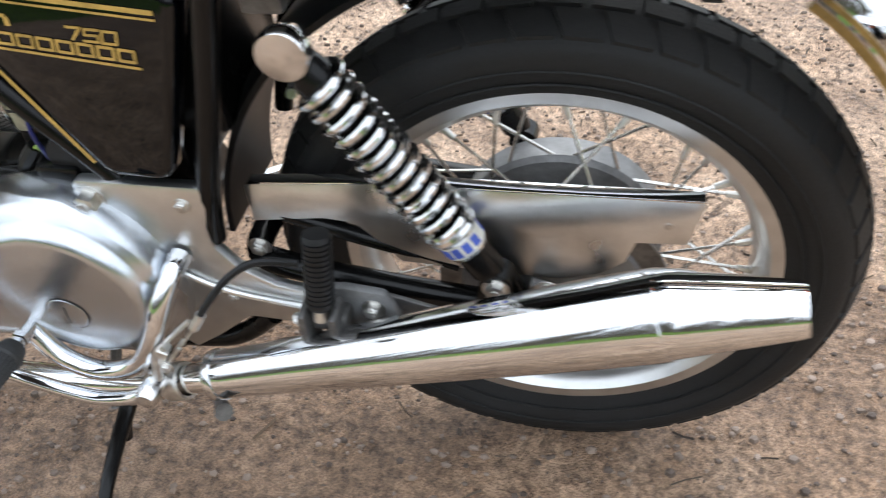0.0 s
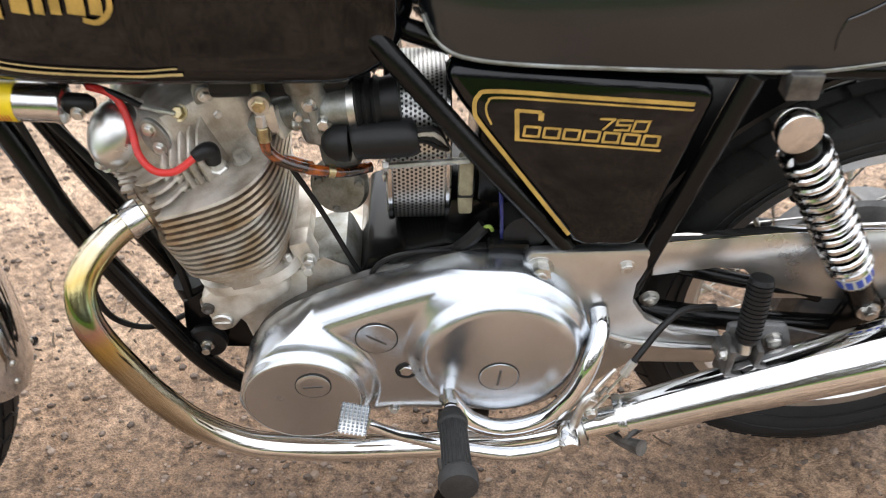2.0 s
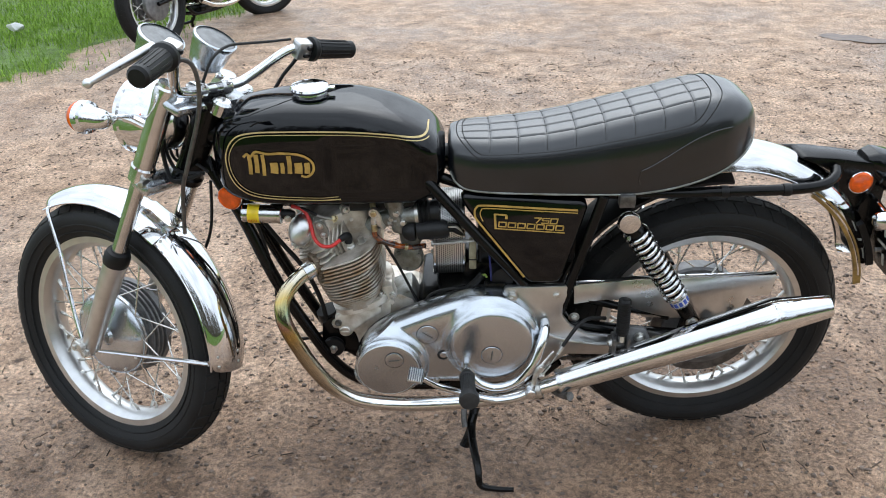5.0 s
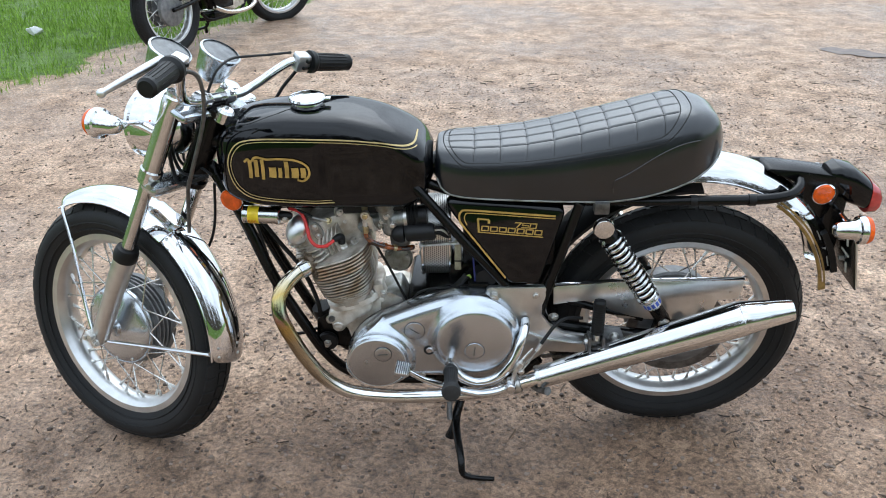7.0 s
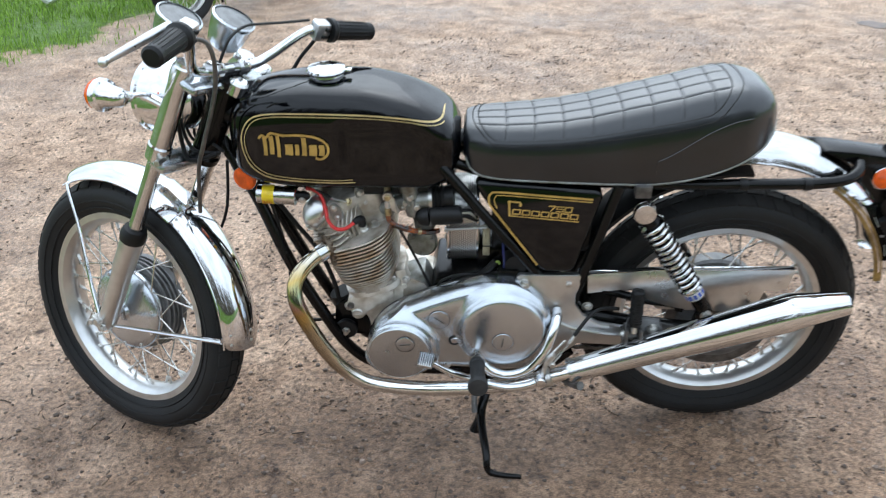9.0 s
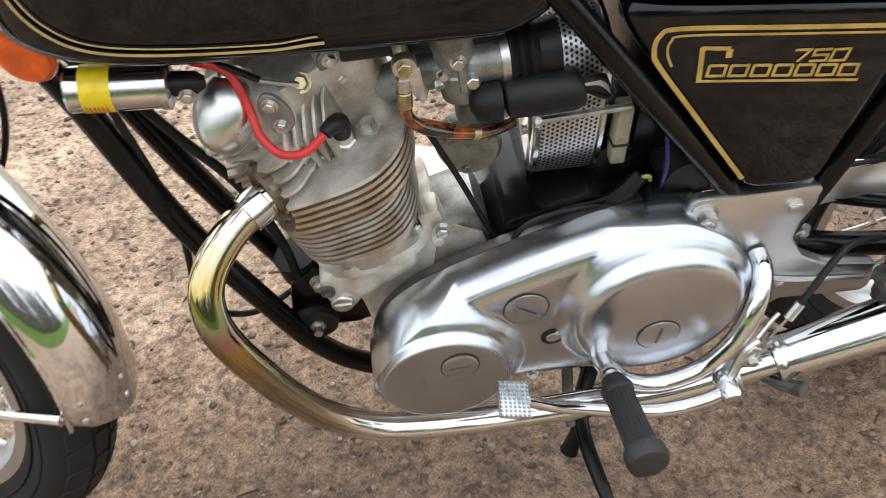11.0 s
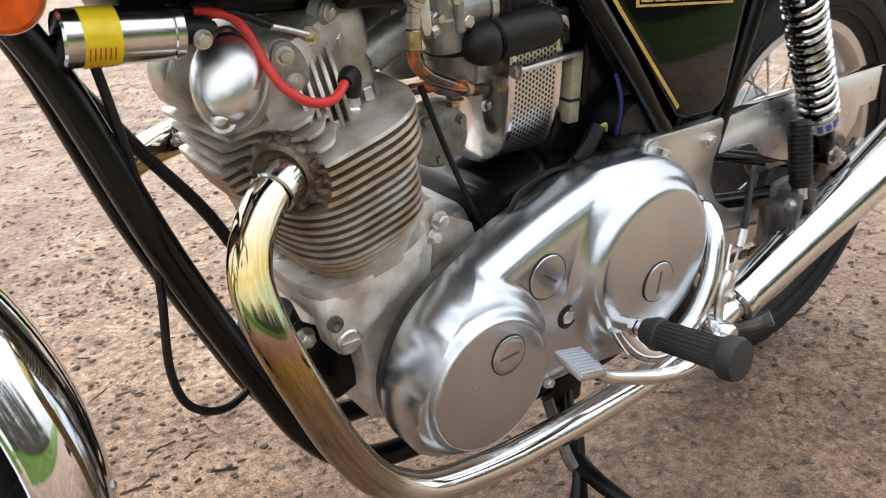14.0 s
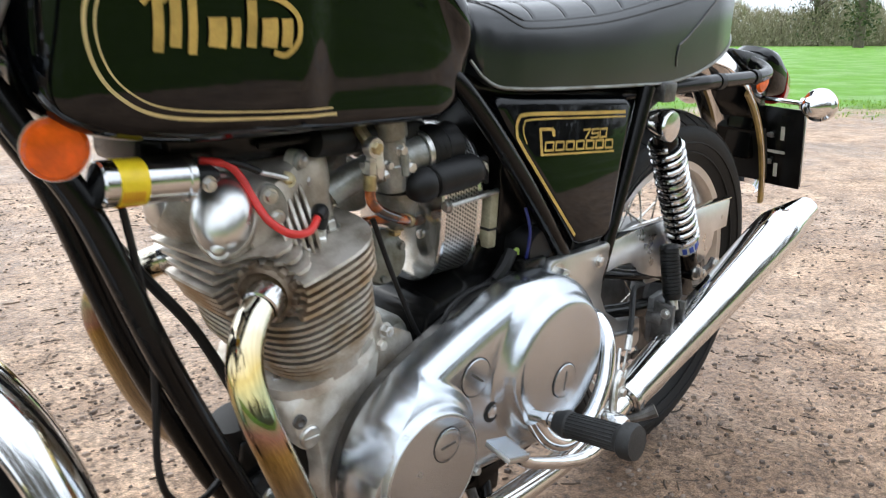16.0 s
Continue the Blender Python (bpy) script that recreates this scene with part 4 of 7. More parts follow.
def indicator(parent, p, axis, m, name="indicator", stem=None, label="chromed indicator with an orange lens"):
    ax = Vector(axis).normalized()
    o = part(name, lathe(bmesh.new(), [(0, -0.062), (0.009, -0.061), (0.016, -0.056), (0.0195, -0.048), (0.0235, -0.014), (0.0275, -0.008), (0.033, -0.006), (0.0345, -0.002), (0.0345, 0.008), (0.033, 0.010), (0.026, 0.010)], p, ax, 28), CHROME, parent, label, m)
    part("lens", lathe(bmesh.new(), [(0.0325, 0.008), (0.0325, 0.016), (0.030, 0.022), (0.018, 0.0255), (0, 0.0265)], p, ax, 28), ORANGE, o, "orange ribbed lens", m)
    if stem:
        part("stem", tube(bmesh.new(), stem, 0.0048, 10, 4), CHROME, o, "", m)
        part("stem_boss", lathe(bmesh.new(), [(0, -0.02), (0.012, -0.02), (0.014, 0), (0.012, 0.02), (0, 0.02)], stem[-1], (Vector(stem[-1]) - Vector(stem[-2])), 14), CHROME_WORN, o, "", m)
    return o


for s in (-1, 1):
    indicator(bike, V(s * 0.225, 0.105, 0.142), HD, FORK, stem=[V(s * 0.1, 0.1, 0.125), V(s * 0.15, 0.09, 0.14), V(s * 0.213, 0.064, 0.160)])

# instruments
for s in (-1.45, 1):
    inst = part("instrument", lathe(bmesh.new(), [(0, -0.066), (0.024, -0.066), (0.037, -0.054), (0.0425, -0.03), (0.047, 0.0), (0.0495, 0.004), (0.0495, 0.011), (0.045, 0.013)], V(s * 0.056, 0.1 if s < 0 else 0.074, 0.306), V(0, -0.1, 1), 32), ALLOY, bike, "polished alloy instrument pod", FORK)
    part("dial", lathe(bmesh.new(), [(0.0455, 0.010), (0.02, 0.0115), (0, 0.012)], V(s * 0.056, 0.1 if s < 0 else 0.074, 0.306), V(0, -0.1, 1), 32), DIAL, inst, "glazed dial", FORK)

# handlebar
bar_line = [V(-0.342, -0.093, 0.366), V(-0.25, -0.055, 0.372), V(-0.19, -0.025, 0.355), V(-0.125, -0.002, 0.262), V(-0.08, 0.006, 0.238), V(0, 0.008, 0.236), V(0.08, 0.006, 0.238), V(0.125, -0.002, 0.262), V(0.19, -0.03, 0.335), V(0.25, -0.062, 0.352), V(0.342, -0.093, 0.359)]
hb = part("handlebar", tube(bmesh.new(), bar_line, 0.0112, 16, 8), CHROME, bike, "chromed raised handlebar", FORK)
for s in (-1, 1):
    a, b = (V(-0.345, -0.094, 0.366), V(-0.225, -0.044, 0.371)) if s < 0 else (V(0.345, -0.094, 0.3592), V(0.225, -0.0515, 0.3465))
    d = (b - a).normalized()
    bm = lathe(bmesh.new(), [(0, -0.004), (0.016, -0.004), (0.021, 0.002), (0.0205, 0.01), (0.0198, 0.02), (0.0205, 0.06), (0.0218, 0.102), (0.0285, 0.110), (0.0285, 0.120), (0.012, 0.123)], a, d, 28)
    g = part("grip", bm, RUBBER, hb, "black ribbed rubber grip", FORK)
    bm = bmesh.new()
    u = d.orthogonal().normalized()
    w = d.cross(u)
    for i in range(16):
        q = u * math.cos(i * math.pi / 8) + w * math.sin(i * math.pi / 8)
        tube(bm, [a + d * 0.016 + q * 0.0202, a + d * 0.100 + q * 0.0217], 0.0013, 5, 1)
    part("rib", bm, RUBBER, g, "", FORK)
    # switch cluster and lever perch
    c = a + d * 0.143
    sw = part("switch_cluster", box(c, V(0.04, 0.034, 0.046), 0.008, d.to_track_quat("X", "Z").to_matrix()), ALLOY_DULL, hb, "cast alloy switch housing", FORK)
    bm = box(c + V(0, -0.018, 0.012), V(0.012, 0.012, 0.009), 0.002)
    box(c + V(0, -0.018, -0.008), V(0.02, 0.008, 0.008), 0.002, into=bm)
    part("switch_button", bm, RUBBER, sw, "", FORK)
    root = a + d * 0.125 + V(0, 0.034, 0.0)
    tipp = a + V(s * 0.025, 0.078, -0.055)
    bm = tube(bmesh.new(), [root, root.lerp(tipp, 0.3), root.lerp(tipp, 0.7), tipp], [0.0095, 0.0095, 0.008, 0.0062], 12, 5)
    bmesh.ops.create_icosphere(bm, subdivisions=2, radius=0.0095, matrix=Matrix.Translation(tipp))
    part("lever", bm, SATIN, hb, "bright control lever with a ball end", FORK)
bm = bmesh.new()
for s in (-1, 1):
    lathe(bm, [(0, -0.016), (0.02, -0.016), (0.022, -0.01), (0.022, 0.01), (0.02, 0.016), (0, 0.016)], V(s * 0.04, 0.008, 0.236), (1, 0, 0), 20)
    lathe(bm, [(0, -0.03), (0.013, -0.03), (0.013, 0.0), (0, 0.0)], V(s * 0.04, 0.008, 0.236), (0, 0, 1), 14)
    bolt(bm, V(s * 0.04, -0.006, 0.252), (0, 0, 1), 0.005, 0.005)
part("bar_clamp", bm, CHROME_WORN, hb, "", FORK)
part("stem_nut", lathe(bmesh.new(), [(0, 0.2), (0.022, 0.2), (0.022, 0.226), (0.016, 0.232), (0, 0.232)], V(0, -0.035, 0.0), (0, 0, 1), 24), CHROME_WORN, hb, "", FORK)


def cable(name, pts, r, mat=RUBBER, m=None, label="", parent=None):
    return part(name, tube(bmesh.new(), pts, r, 8, 8), mat, parent or bike, label, m)


cable("cable", [V(-0.04, 0.0, 0.26), V(-0.02, 0.01, 0.31), V(0.03, 0.02, 0.33), V(0.09, 0.015, 0.335), V(0.15, 0.005, 0.34), V(0.21, -0.01, 0.35)], 0.0033, m=FORK, label="thin black control cable")
cable("cable", [V(-0.19, -0.012, 0.34), V(-0.13, -0.03, 0.33), V(-0.095, -0.05, 0.24), V(-0.085, -0.06, 0.1), V(-0.06, -0.05, 0.02), V(-0.03, -0.07, -0.1)], 0.005, DARKSTEEL, FORK, "grey sheathed cable")
cable("cable", [V(0.24, -0.03, 0.335), V(0.234, -0.026, 0.30), V(0.218, -0.02, 0.26), V(0.19, -0.015, 0.19), V(0.12, 0.01, 0.12)], 0.0045, m=FORK, label="black cable below the bar")
for k, dx in enumerate((-0.055, -0.035, -0.01, 0.02)):
    cable("wiring", [V(dx, 0.07, 0.13), V(dx - 0.01, 0.045, 0.10 - 0.02 * k), V(dx + 0.01, 0.02, 0.03), V(dx, -0.02, 0.02 + 0.02 * k), V(dx * 0.5, -0.06, 0.06)], 0.005 - 0.0006 * k, m=FORK, label="black wiring behind the headlamp")
cable("brake_cable", [V(0.06, -0.03, 0.0), V(0.085, -0.06, -0.14), V(0.09, -0.05, -0.27), V(0.07, -0.03, -0.4)], 0.0038, m=FORK, label="black front brake cable")

# frame
fr = part("frame", lathe(bmesh.new(), [(0.0, -0.1), (0.034, -0.1), (0.036, -0.085), (0.032, -0.08), (0.032, 0.1), (0.036, 0.105), (0.036, 0.12), (0, 0.12)], V(-1.196, -0.012, 0.508), V(0.4305, 0, 0.9026), 28), FRAME, bike, "black enamelled tubular frame")
tube_list = []
for s in (-1, 1):
    y = -0.022 + s * 0.05
    tube_list.append([V(-1.185, -0.012, 0.465), V(-1.148, -0.014 + s * 0.017, 0.395), V(-1.111, -0.018 + s * 0.032, 0.33), V(-1.05, -0.022 + s * 0.047, 0.165), V(-0.975, y, 0.0), V(-0.935, y, -0.075), V(-0.885, y, -0.128), V(-0.81, y, -0.155), V(-0.6, y, -0.16), V(-0.44, y, -0.15), V(-0.36, y, -0.09)])
    ys = s * 0.122
    tube_list.append([V(-0.74, s * 0.05, 0.47), V(-0.69, ys * 0.68, 0.447), V(-0.652, ys * 0.82, 0.411), V(-0.565, ys * 0.96, 0.309), V(-0.467, ys, 0.191), V(-0.40, ys, 0.1)])
    tube_list.append([V(-0.29, ys * 1.04, 0.415), V(-0.32, ys * 1.04, 0.3), V(-0.352, ys * 1.04, 0.186), V(-0.37, ys, 0.1)])
    tube_list.append([V(-0.7, s * 0.05, 0.45), V(-0.55, s * 0.07, 0.41), V(-0.3, s * 0.088, 0.402), V(-0.1, s * 0.106, 0.408), V(-0.05, s * 0.108, 0.410), V(0.12, s * 0.107, 0.412), V(0.2, s * 0.095, 0.416), V(0.235, s * 0.07, 0.424), V(0.245, s * 0.045, 0.43)])
for pts in tube_list:
    part("frame_tube", tube(bmesh.new(), pts, 0.0145 if pts[0].x < -1 else 0.0125, 14, 6), FRAME, fr)
part("top_tube", tube(bmesh.new(), [V(-1.175, -0.012, 0.54), V(-0.9, -0.01, 0.49), V(-0.62, 0, 0.46)], 0.028, 16, 6), FRAME, fr)

# ---- tank ----
TZB = [(-1.160, 0.47), (-1.150, 0.43), (-1.125, 0.405), (-1.08, 0.392), (-1.0, 0.386), (-0.72, 0.386), (-0.68, 0.398), (-0.652, 0.423), (-0.636, 0.455)]
TZT = [(-1.160, 0.50), (-1.152, 0.542), (-1.125, 0.582), (-1.07, 0.603), (-0.96, 0.616), (-0.86, 0.614), (-0.78, 0.600), (-0.71, 0.572), (-0.66, 0.537), (-0.636, 0.50)]
TW = [(-1.160, 0.03), (-1.150, 0.062), (-1.115, 0.091), (-1.05, 0.107), (-0.97, 0.114), (-0.85, 0.117), (-0.74, 0.115), (-0.68, 0.109), (-0.65, 0.094), (-0.636, 0.06)]


def tank_side(x, z, y=None):
    """Half width of the tank at x, z."""
    zb, zt, w = interp(x, TZB), interp(x, TZT), interp(x, TW)
    zm = zb + (zt - zb) * 0.42
    t = (z - zm) / ((zt - zm) if z > zm else (zm - zb))
    n = 4.4 if z > zm else 7.0
    q = w * max(0.0, 1 - min(1, abs(t)) ** n) ** (1 / n)
    top = 0.558 - 0.1 * smoothstep(-0.76, -0.62, x)
    dip = smoothstep(-0.915, -0.872, x) * smoothstep(top + 0.014, top - 0.028, z) * smoothstep(0.385, 0.43, z)
    return q - 0.0085 * dip * min(1, q / 0.05)


bm = bmesh.new()
rings = []
xs = list(np.linspace(-1.160, -0.636, 110))
for x in xs:
    zb, zt = interp(x, TZB), interp(x, TZT)
    zs = [zb + (zt - zb) * 0.5 * (1 - math.cos(math.pi * i / 40)) for i in range(41)]
    lft = [(-tank_side(x, z), z) for z in zs]
    rgt = [(-q, z) for q, z in lft[-2:0:-1]]
    rings.append([bm.verts.new((x, q, z)) for q, z in lft + rgt])
bridge(bm, rings)
bm.faces.new(rings[0])
bm.faces.new(rings[-1][::-1])
for _ in range(3):
    bmesh.ops.smooth_vert(bm, verts=bm.verts, factor=0.5, use_axis_x=True, use_axis_y=True, use_axis_z=True)
tank = part("fuel_tank", bm, PAINT, bike, "gloss black fuel tank with gold lines", sharp=80)


def on_tank(x, z, out=0.0022):
    return V(x, -tank_side(x, z) - out, z)


def ribbon(name, line, width, mat, parent, place, label="", thick=0.0006):
    """A flat painted line laid along a surface; the line is in x and z."""
    bm = bmesh.new()
    rings = []
    pts = smooth_line([V(x, 0, z) for x, z in line], 10)
    for i, p in enumerate(pts):
        d = (pts[min(i + 1, len(pts) - 1)] - pts[max(i - 1, 0)]).normalized()
        nrm = V(-d.z, 0, d.x) * width / 2
        a, b = p + nrm, p - nrm
        rings.append([bm.verts.new(place(a.x, a.z)), bm.verts.new(place(b.x, b.z))])
    bridge(bm, rings, ring_closed=False)
    return part(name, bm, mat, parent, label)


loop = [(-0.672, 0.55), (-0.7, 0.551), (-0.76, 0.562), (-0.844, 0.571), (-0.973, 0.573), (-1.055, 0.568), (-1.094, 0.552), (-1.116, 0.513), (-1.115, 0.47), (-1.096, 0.437), (-1.055, 0.418), (-0.965, 0.412), (-0.871, 0.41)]
inner = [(-0.672, 0.5435), (-0.7, 0.5445), (-0.76, 0.5555), (-0.844, 0.5645), (-0.973, 0.5665), (-1.052, 0.562), (-1.088, 0.547), (-1.1085, 0.511), (-1.1075, 0.473), (-1.09, 0.443), (-1.052, 0.425), (-0.965, 0.4185), (-0.876, 0.4165)]
ribbon("gold_line", loop, 0.0032, CREAM, tank, on_tank, "fine gold coach line")
ribbon("gold_line", inner, 0.0018, CREAM, tank, on_tank, "fine gold coach line")
# scroll emblem as plain gold shapes
ribbon("emblem_stroke", [(-1.075, 0.514), (-1.066, 0.522), (-1.058, 0.517), (-1.046, 0.528), (-1.02, 0.524), (-0.99, 0.526), (-0.95, 0.522), (-0.926, 0.507), (-0.924, 0.485), (-0.938, 0.471), (-0.952, 0.473)], 0.0055, GOLD, tank, lambda x, z: on_tank(x, z, 0.003), "gold scroll of the maker's emblem")
for i, (x, z0, z1, wd) in enumerate(((-1.063, 0.474, 0.518, 0.009), (-1.048, 0.478, 0.522, 0.010), (-1.033, 0.472, 0.522, 0.008), (-1.010, 0.478, 0.504, 0.017), (-0.992, 0.478, 0.504, 0.009), (-0.976, 0.478, 0.52, 0.010), (-0.957, 0.478, 0.504, 0.017), (-0.938, 0.478, 0.504, 0.012))):
    ribbon("emblem_bar", [(x, z0), (x + 0.0015, (z0 + z1) / 2), (x + 0.001, z1)], wd, GOLD, tank, lambda x_, z_: on_tank(x_, z_, 0.0027), "plain gold emblem shape" if i == 0 else "")
cap = part("filler_cap", lathe(bmesh.new(), [(0, -0.012), (0.034, -0.012), (0.037, -0.002), (0.036, 0.002), (0.042, 0.005), (0.0435, 0.010), (0.041, 0.015), (0.03, 0.0185), (0, 0.02)], V(-0.934, 0.005, 0.619), V(0, 0, 1), 32), CHROME, tank, "chromed filler cap")
part("cap_lever", box(V(-0.886, 0.005, 0.628), V(0.016, 0.02, 0.008), 0.003), CHROME, cap)

# ---- seat ----
SZB = [(-0.632, 0.462), (-0.615, 0.432), (-0.59, 0.421), (-0.45, 0.418), (-0.25, 0.417), (-0.17, 0.426), (-0.06, 0.459), (0.0, 0.488), (0.035, 0.512), (0.052, 0.53)]
SZT = [(-0.632, 0.50), (-0.625, 0.521), (-0.60, 0.526), (-0.52, 0.530), (-0.42, 0.540), (-0.35, 0.553), (-0.265, 0.574), (-0.166, 0.598), (-0.10, 0.615), (-0.05, 0.622), (-0.01, 0.616), (0.02, 0.602), (0.042, 0.566), (0.052, 0.54)]
SW = [(-0.632, 0.065), (-0.62, 0.082), (-0.6, 0.094), (-0.56, 0.108), (-0.45, 0.119), (-0.3, 0.127), (-0.1, 0.131), (-0.04, 0.123), (0.005, 0.101), (0.035, 0.066), (0.052, 0.02)]


SEAT_N = 2 / 4.2
SEAT_LINES = (-0.525, -0.175, 0.175, 0.525)
BORDERS = ((0.892, -0.553, 0.046, -0.125, 0.062), (0.935, -0.556, 0.056, -0.12, 0.082))


def seat_arc(u):
    """The cover's own parameter at a share u of the half width."""
    return math.copysign(math.asin(min(1, abs(u)) ** (1 / SEAT_N)) * 2 / math.pi, u)


def cross_seam(k, u):
    return -0.541 + 0.0617 * k + 0.004 * (1 - (u / 0.875) ** 2)


def seat_point(x, t):
    """A point of the cover: t from -1 (left hem) over the top to 1."""
    zb, zt, w = interp(x, SZB), interp(x, SZT), interp(x, SW)
    a = t * math.pi / 2
    u = math.copysign(abs(math.sin(a)) ** SEAT_N, t)
    z = zb + (zt - zb) * max(0, math.cos(a)) ** SEAT_N
    # quilted seams pressed into the top
    inside = smoothstep(-0.612, -0.595, x) * smoothstep(-0.062, -0.08, x)
    dip = puff = 0.0
    if abs(u) < 0.875:
        for k in range(8):
            dip += math.exp(-(((x - cross_seam(k, u)) / 0.0030) ** 2))
        for uc in SEAT_LINES:
            dip += math.exp(-(((u - uc) * w / 0.0030) ** 2))
        puff = 0.0006 * abs(math.sin((x + 0.541) / 0.0617 * math.pi)) * abs(math.cos(u / 0.35 * math.pi)) ** 0.5 * smoothstep(0.875, 0.8, abs(u))
    for border in BORDERS:
        dip += math.exp(-(((abs(t) - seat_arc(border[0])) / 0.009) ** 2))
    return V(x, w * u, z - (0.0018 * min(1, dip) - puff) * inside)


bm = bmesh.new()
rings = []
for x in np.r_[np.linspace(-0.632, -0.6, 16, endpoint=False), np.linspace(-0.6, -0.02, 320, endpoint=False), np.linspace(-0.02, 0.052, 32)]:
    rings.append([bm.verts.new(seat_point(x, t)) for t in [-1 + k / 20 for k in range(5)] + [seat_arc(u) for u in np.linspace(-0.965, 0.965, 151)] + [0.8 + k / 20 for k in range(5)]])
bridge(bm, rings, ring_closed=True)
bm.faces.new(rings[0])
bm.faces.new(rings[-1][::-1])
seat = part("seat", bm, VINYL, bike, "black quilted vinyl dual seat with a stepped tail", sharp=60)


def seam(pts, r=0.0007):
    part("seam", tube(bmesh.new(), pts, r, 5, 1), BLACKGAP, seat, "stitched seam")


SINK = V(0, 0, 0.0001)
for k in range(8):
    seam([seat_point(cross_seam(k, u), seat_arc(u)) + SINK for u in np.linspace(-0.87, 0.87, 60)])
for uc in SEAT_LINES:
    end = 0.046 * (1 - abs(uc / 0.875) ** 2.5) ** 0.4
    seam([seat_point(x, seat_arc(uc)) + SINK for x in np.linspace(-0.553 - end, -0.125 + end * 1.3, 110)])
for uc, front_x, front_r, rear_x, rear_r in BORDERS:
    for s in (-1, 1):
        arc = [(front_x - front_r * math.cos(a) ** 0.8, uc * math.sin(a) ** 0.8) for a in np.linspace(0, math.pi / 2, 22)]
        arc += [(x, uc) for x in np.linspace(front_x, rear_x, 80)[1:]]
        arc += [(rear_x + rear_r * math.sin(a) ** 0.8, uc * max(0, math.cos(a)) ** 0.8) for a in np.linspace(0, math.pi / 2, 26)[1:]]
        seam([seat_point(x, seat_arc(u * s)) + SINK for x, u in arc], 0.0013)
hem = [V(x, -interp(x, SW) - 0.001, interp(x, SZB) + 0.001) for x in np.linspace(-0.628, 0.05, 70)]
for s in (1, -1):
    part("seat_trim", tube(bmesh.new(), [V(p.x, p.y * s, p.z) for p in hem], 0.0022, 8, 1), CARBGREY, seat, "grey metal trim along the seat's lower edge")
    line = [seat_point(x, -s * (0.74 + 0.2 * smoothstep(-0.06, -0.23, x))) + V(0, -0.0006 * s, 0) for x in np.linspace(-0.03, -0.215, 24)]
    part("side_seam", tube(bmesh.new(), line + [line[-1] + V(-0.004, 0, -0.018), line[-1] + V(-0.002, 0, -0.032)], 0.0016, 6, 1), VINYL, seat)

# ---- engine ----
ENG = Matrix(((0.956, 0, -0.292, -0.85), (0, 1, 0, -0.012), (0.292, 0, 0.956, 0.112), (0, 0, 0, 1)))
engine = part("engine", plate([(-0.905, 0.092), (-0.915, 0.062), (-0.893, 0.03), (-0.872, 0.018), (-0.862, -0.03), (-0.858, -0.09), (-0.72, -0.115), (-0.62, -0.08), (-0.60, 0.05), (-0.69, 0.085), (-0.78, 0.116)], -0.085, 0.085, 0.012), CAST, bike, "cast alloy crankcase of a parallel twin engine")
# front bosses of the crankcase
bm = plate([(-0.917, 0.075), (-0.913, 0.05), (-0.907, 0.028), (-0.896, 0.016), (-0.882, 0.018), (-0.868, 0.038), (-0.84, 0.058), (-0.80, 0.085), (-0.80, 0.108), (-0.9, 0.092)], -0.098, -0.06, 0.009)
part("crankcase_boss", bm, CAST, engine)
bm = lathe(bmesh.new(), [(0, 0), (0.014, 0), (0.014, 0.003), (0.012, 0.005), (0, 0.005)], V(-0.893, -0.098, 0.037), LEFT, 20)
box(V(-0.893, -0.1035, 0.037), V(0.02, 0.002, 0.0022), 0, into=bm)
part("slotted_screw", bm, ZINC, engine)
bm = lathe(bmesh.new(), [(0, 0), (0.0085, 0), (0.0085, 0.005), (0.005, 0.006), (0, 0.002)], V(-0.908, -0.0975, 0.062), LEFT, 14)
part("socket_screw", bm, DARKSTEEL, engine)


def outline(hs, hy_, n=3.4, k=56, front=0.0, rear=0.0):
    """A rounded outline in the engine's plane, drawn out to front or rear."""
    pts = []
    for i in range(k):
        a = 2 * math.pi * i / k
        s = hs * math.copysign(abs(math.cos(a)) ** (2 / n), math.cos(a))
        y = hy_ * math.copysign(abs(math.sin(a)) ** (2 / n), math.sin(a))
        s += (rear if s > 0 else -front) * abs(math.cos(a)) ** 2
        pts.append((s, y))
    return pts


def slab(bm, pts, h0, h1, shrink=0.0, dome=0.0):
    rings = []
    for h, f in ((h0 + (h1 - h0) * 0.0, 1 - shrink), (h0, 1.0), (h1, 1.0 - shrink)):
        rings.append([bm.verts.new((s * f, y * f, h)) for s, y in pts])
    bridge(bm, rings[1:])
    bm.faces.new(rings[1][::-1])
    bm.faces.new(rings[2])
    for v in rings[0]:
        bm.verts.remove(v)
    return bm


PORTS = [(V(-0.953, -0.097, 0.224), V(-0.83, -0.52, -0.16).normalized()), (V(-0.953, 0.073, 0.224), V(-0.83, 0.52, -0.16).normalized())]


def relieve(bm):
    """Cuts the fins back round the exhaust ports."""
    inv = ENG.inverted()
    for v in bm.verts:
        w = ENG @ v.co
        for p, ax in PORTS:
            d = (w - p).dot(ax)
            off = (w - p - ax * d).length
            if off < 0.05 and d > -0.012:
                w = w - ax * (d + 0.012) * smoothstep(0.05, 0.04, off)
        v.co = inv @ w
    return bm


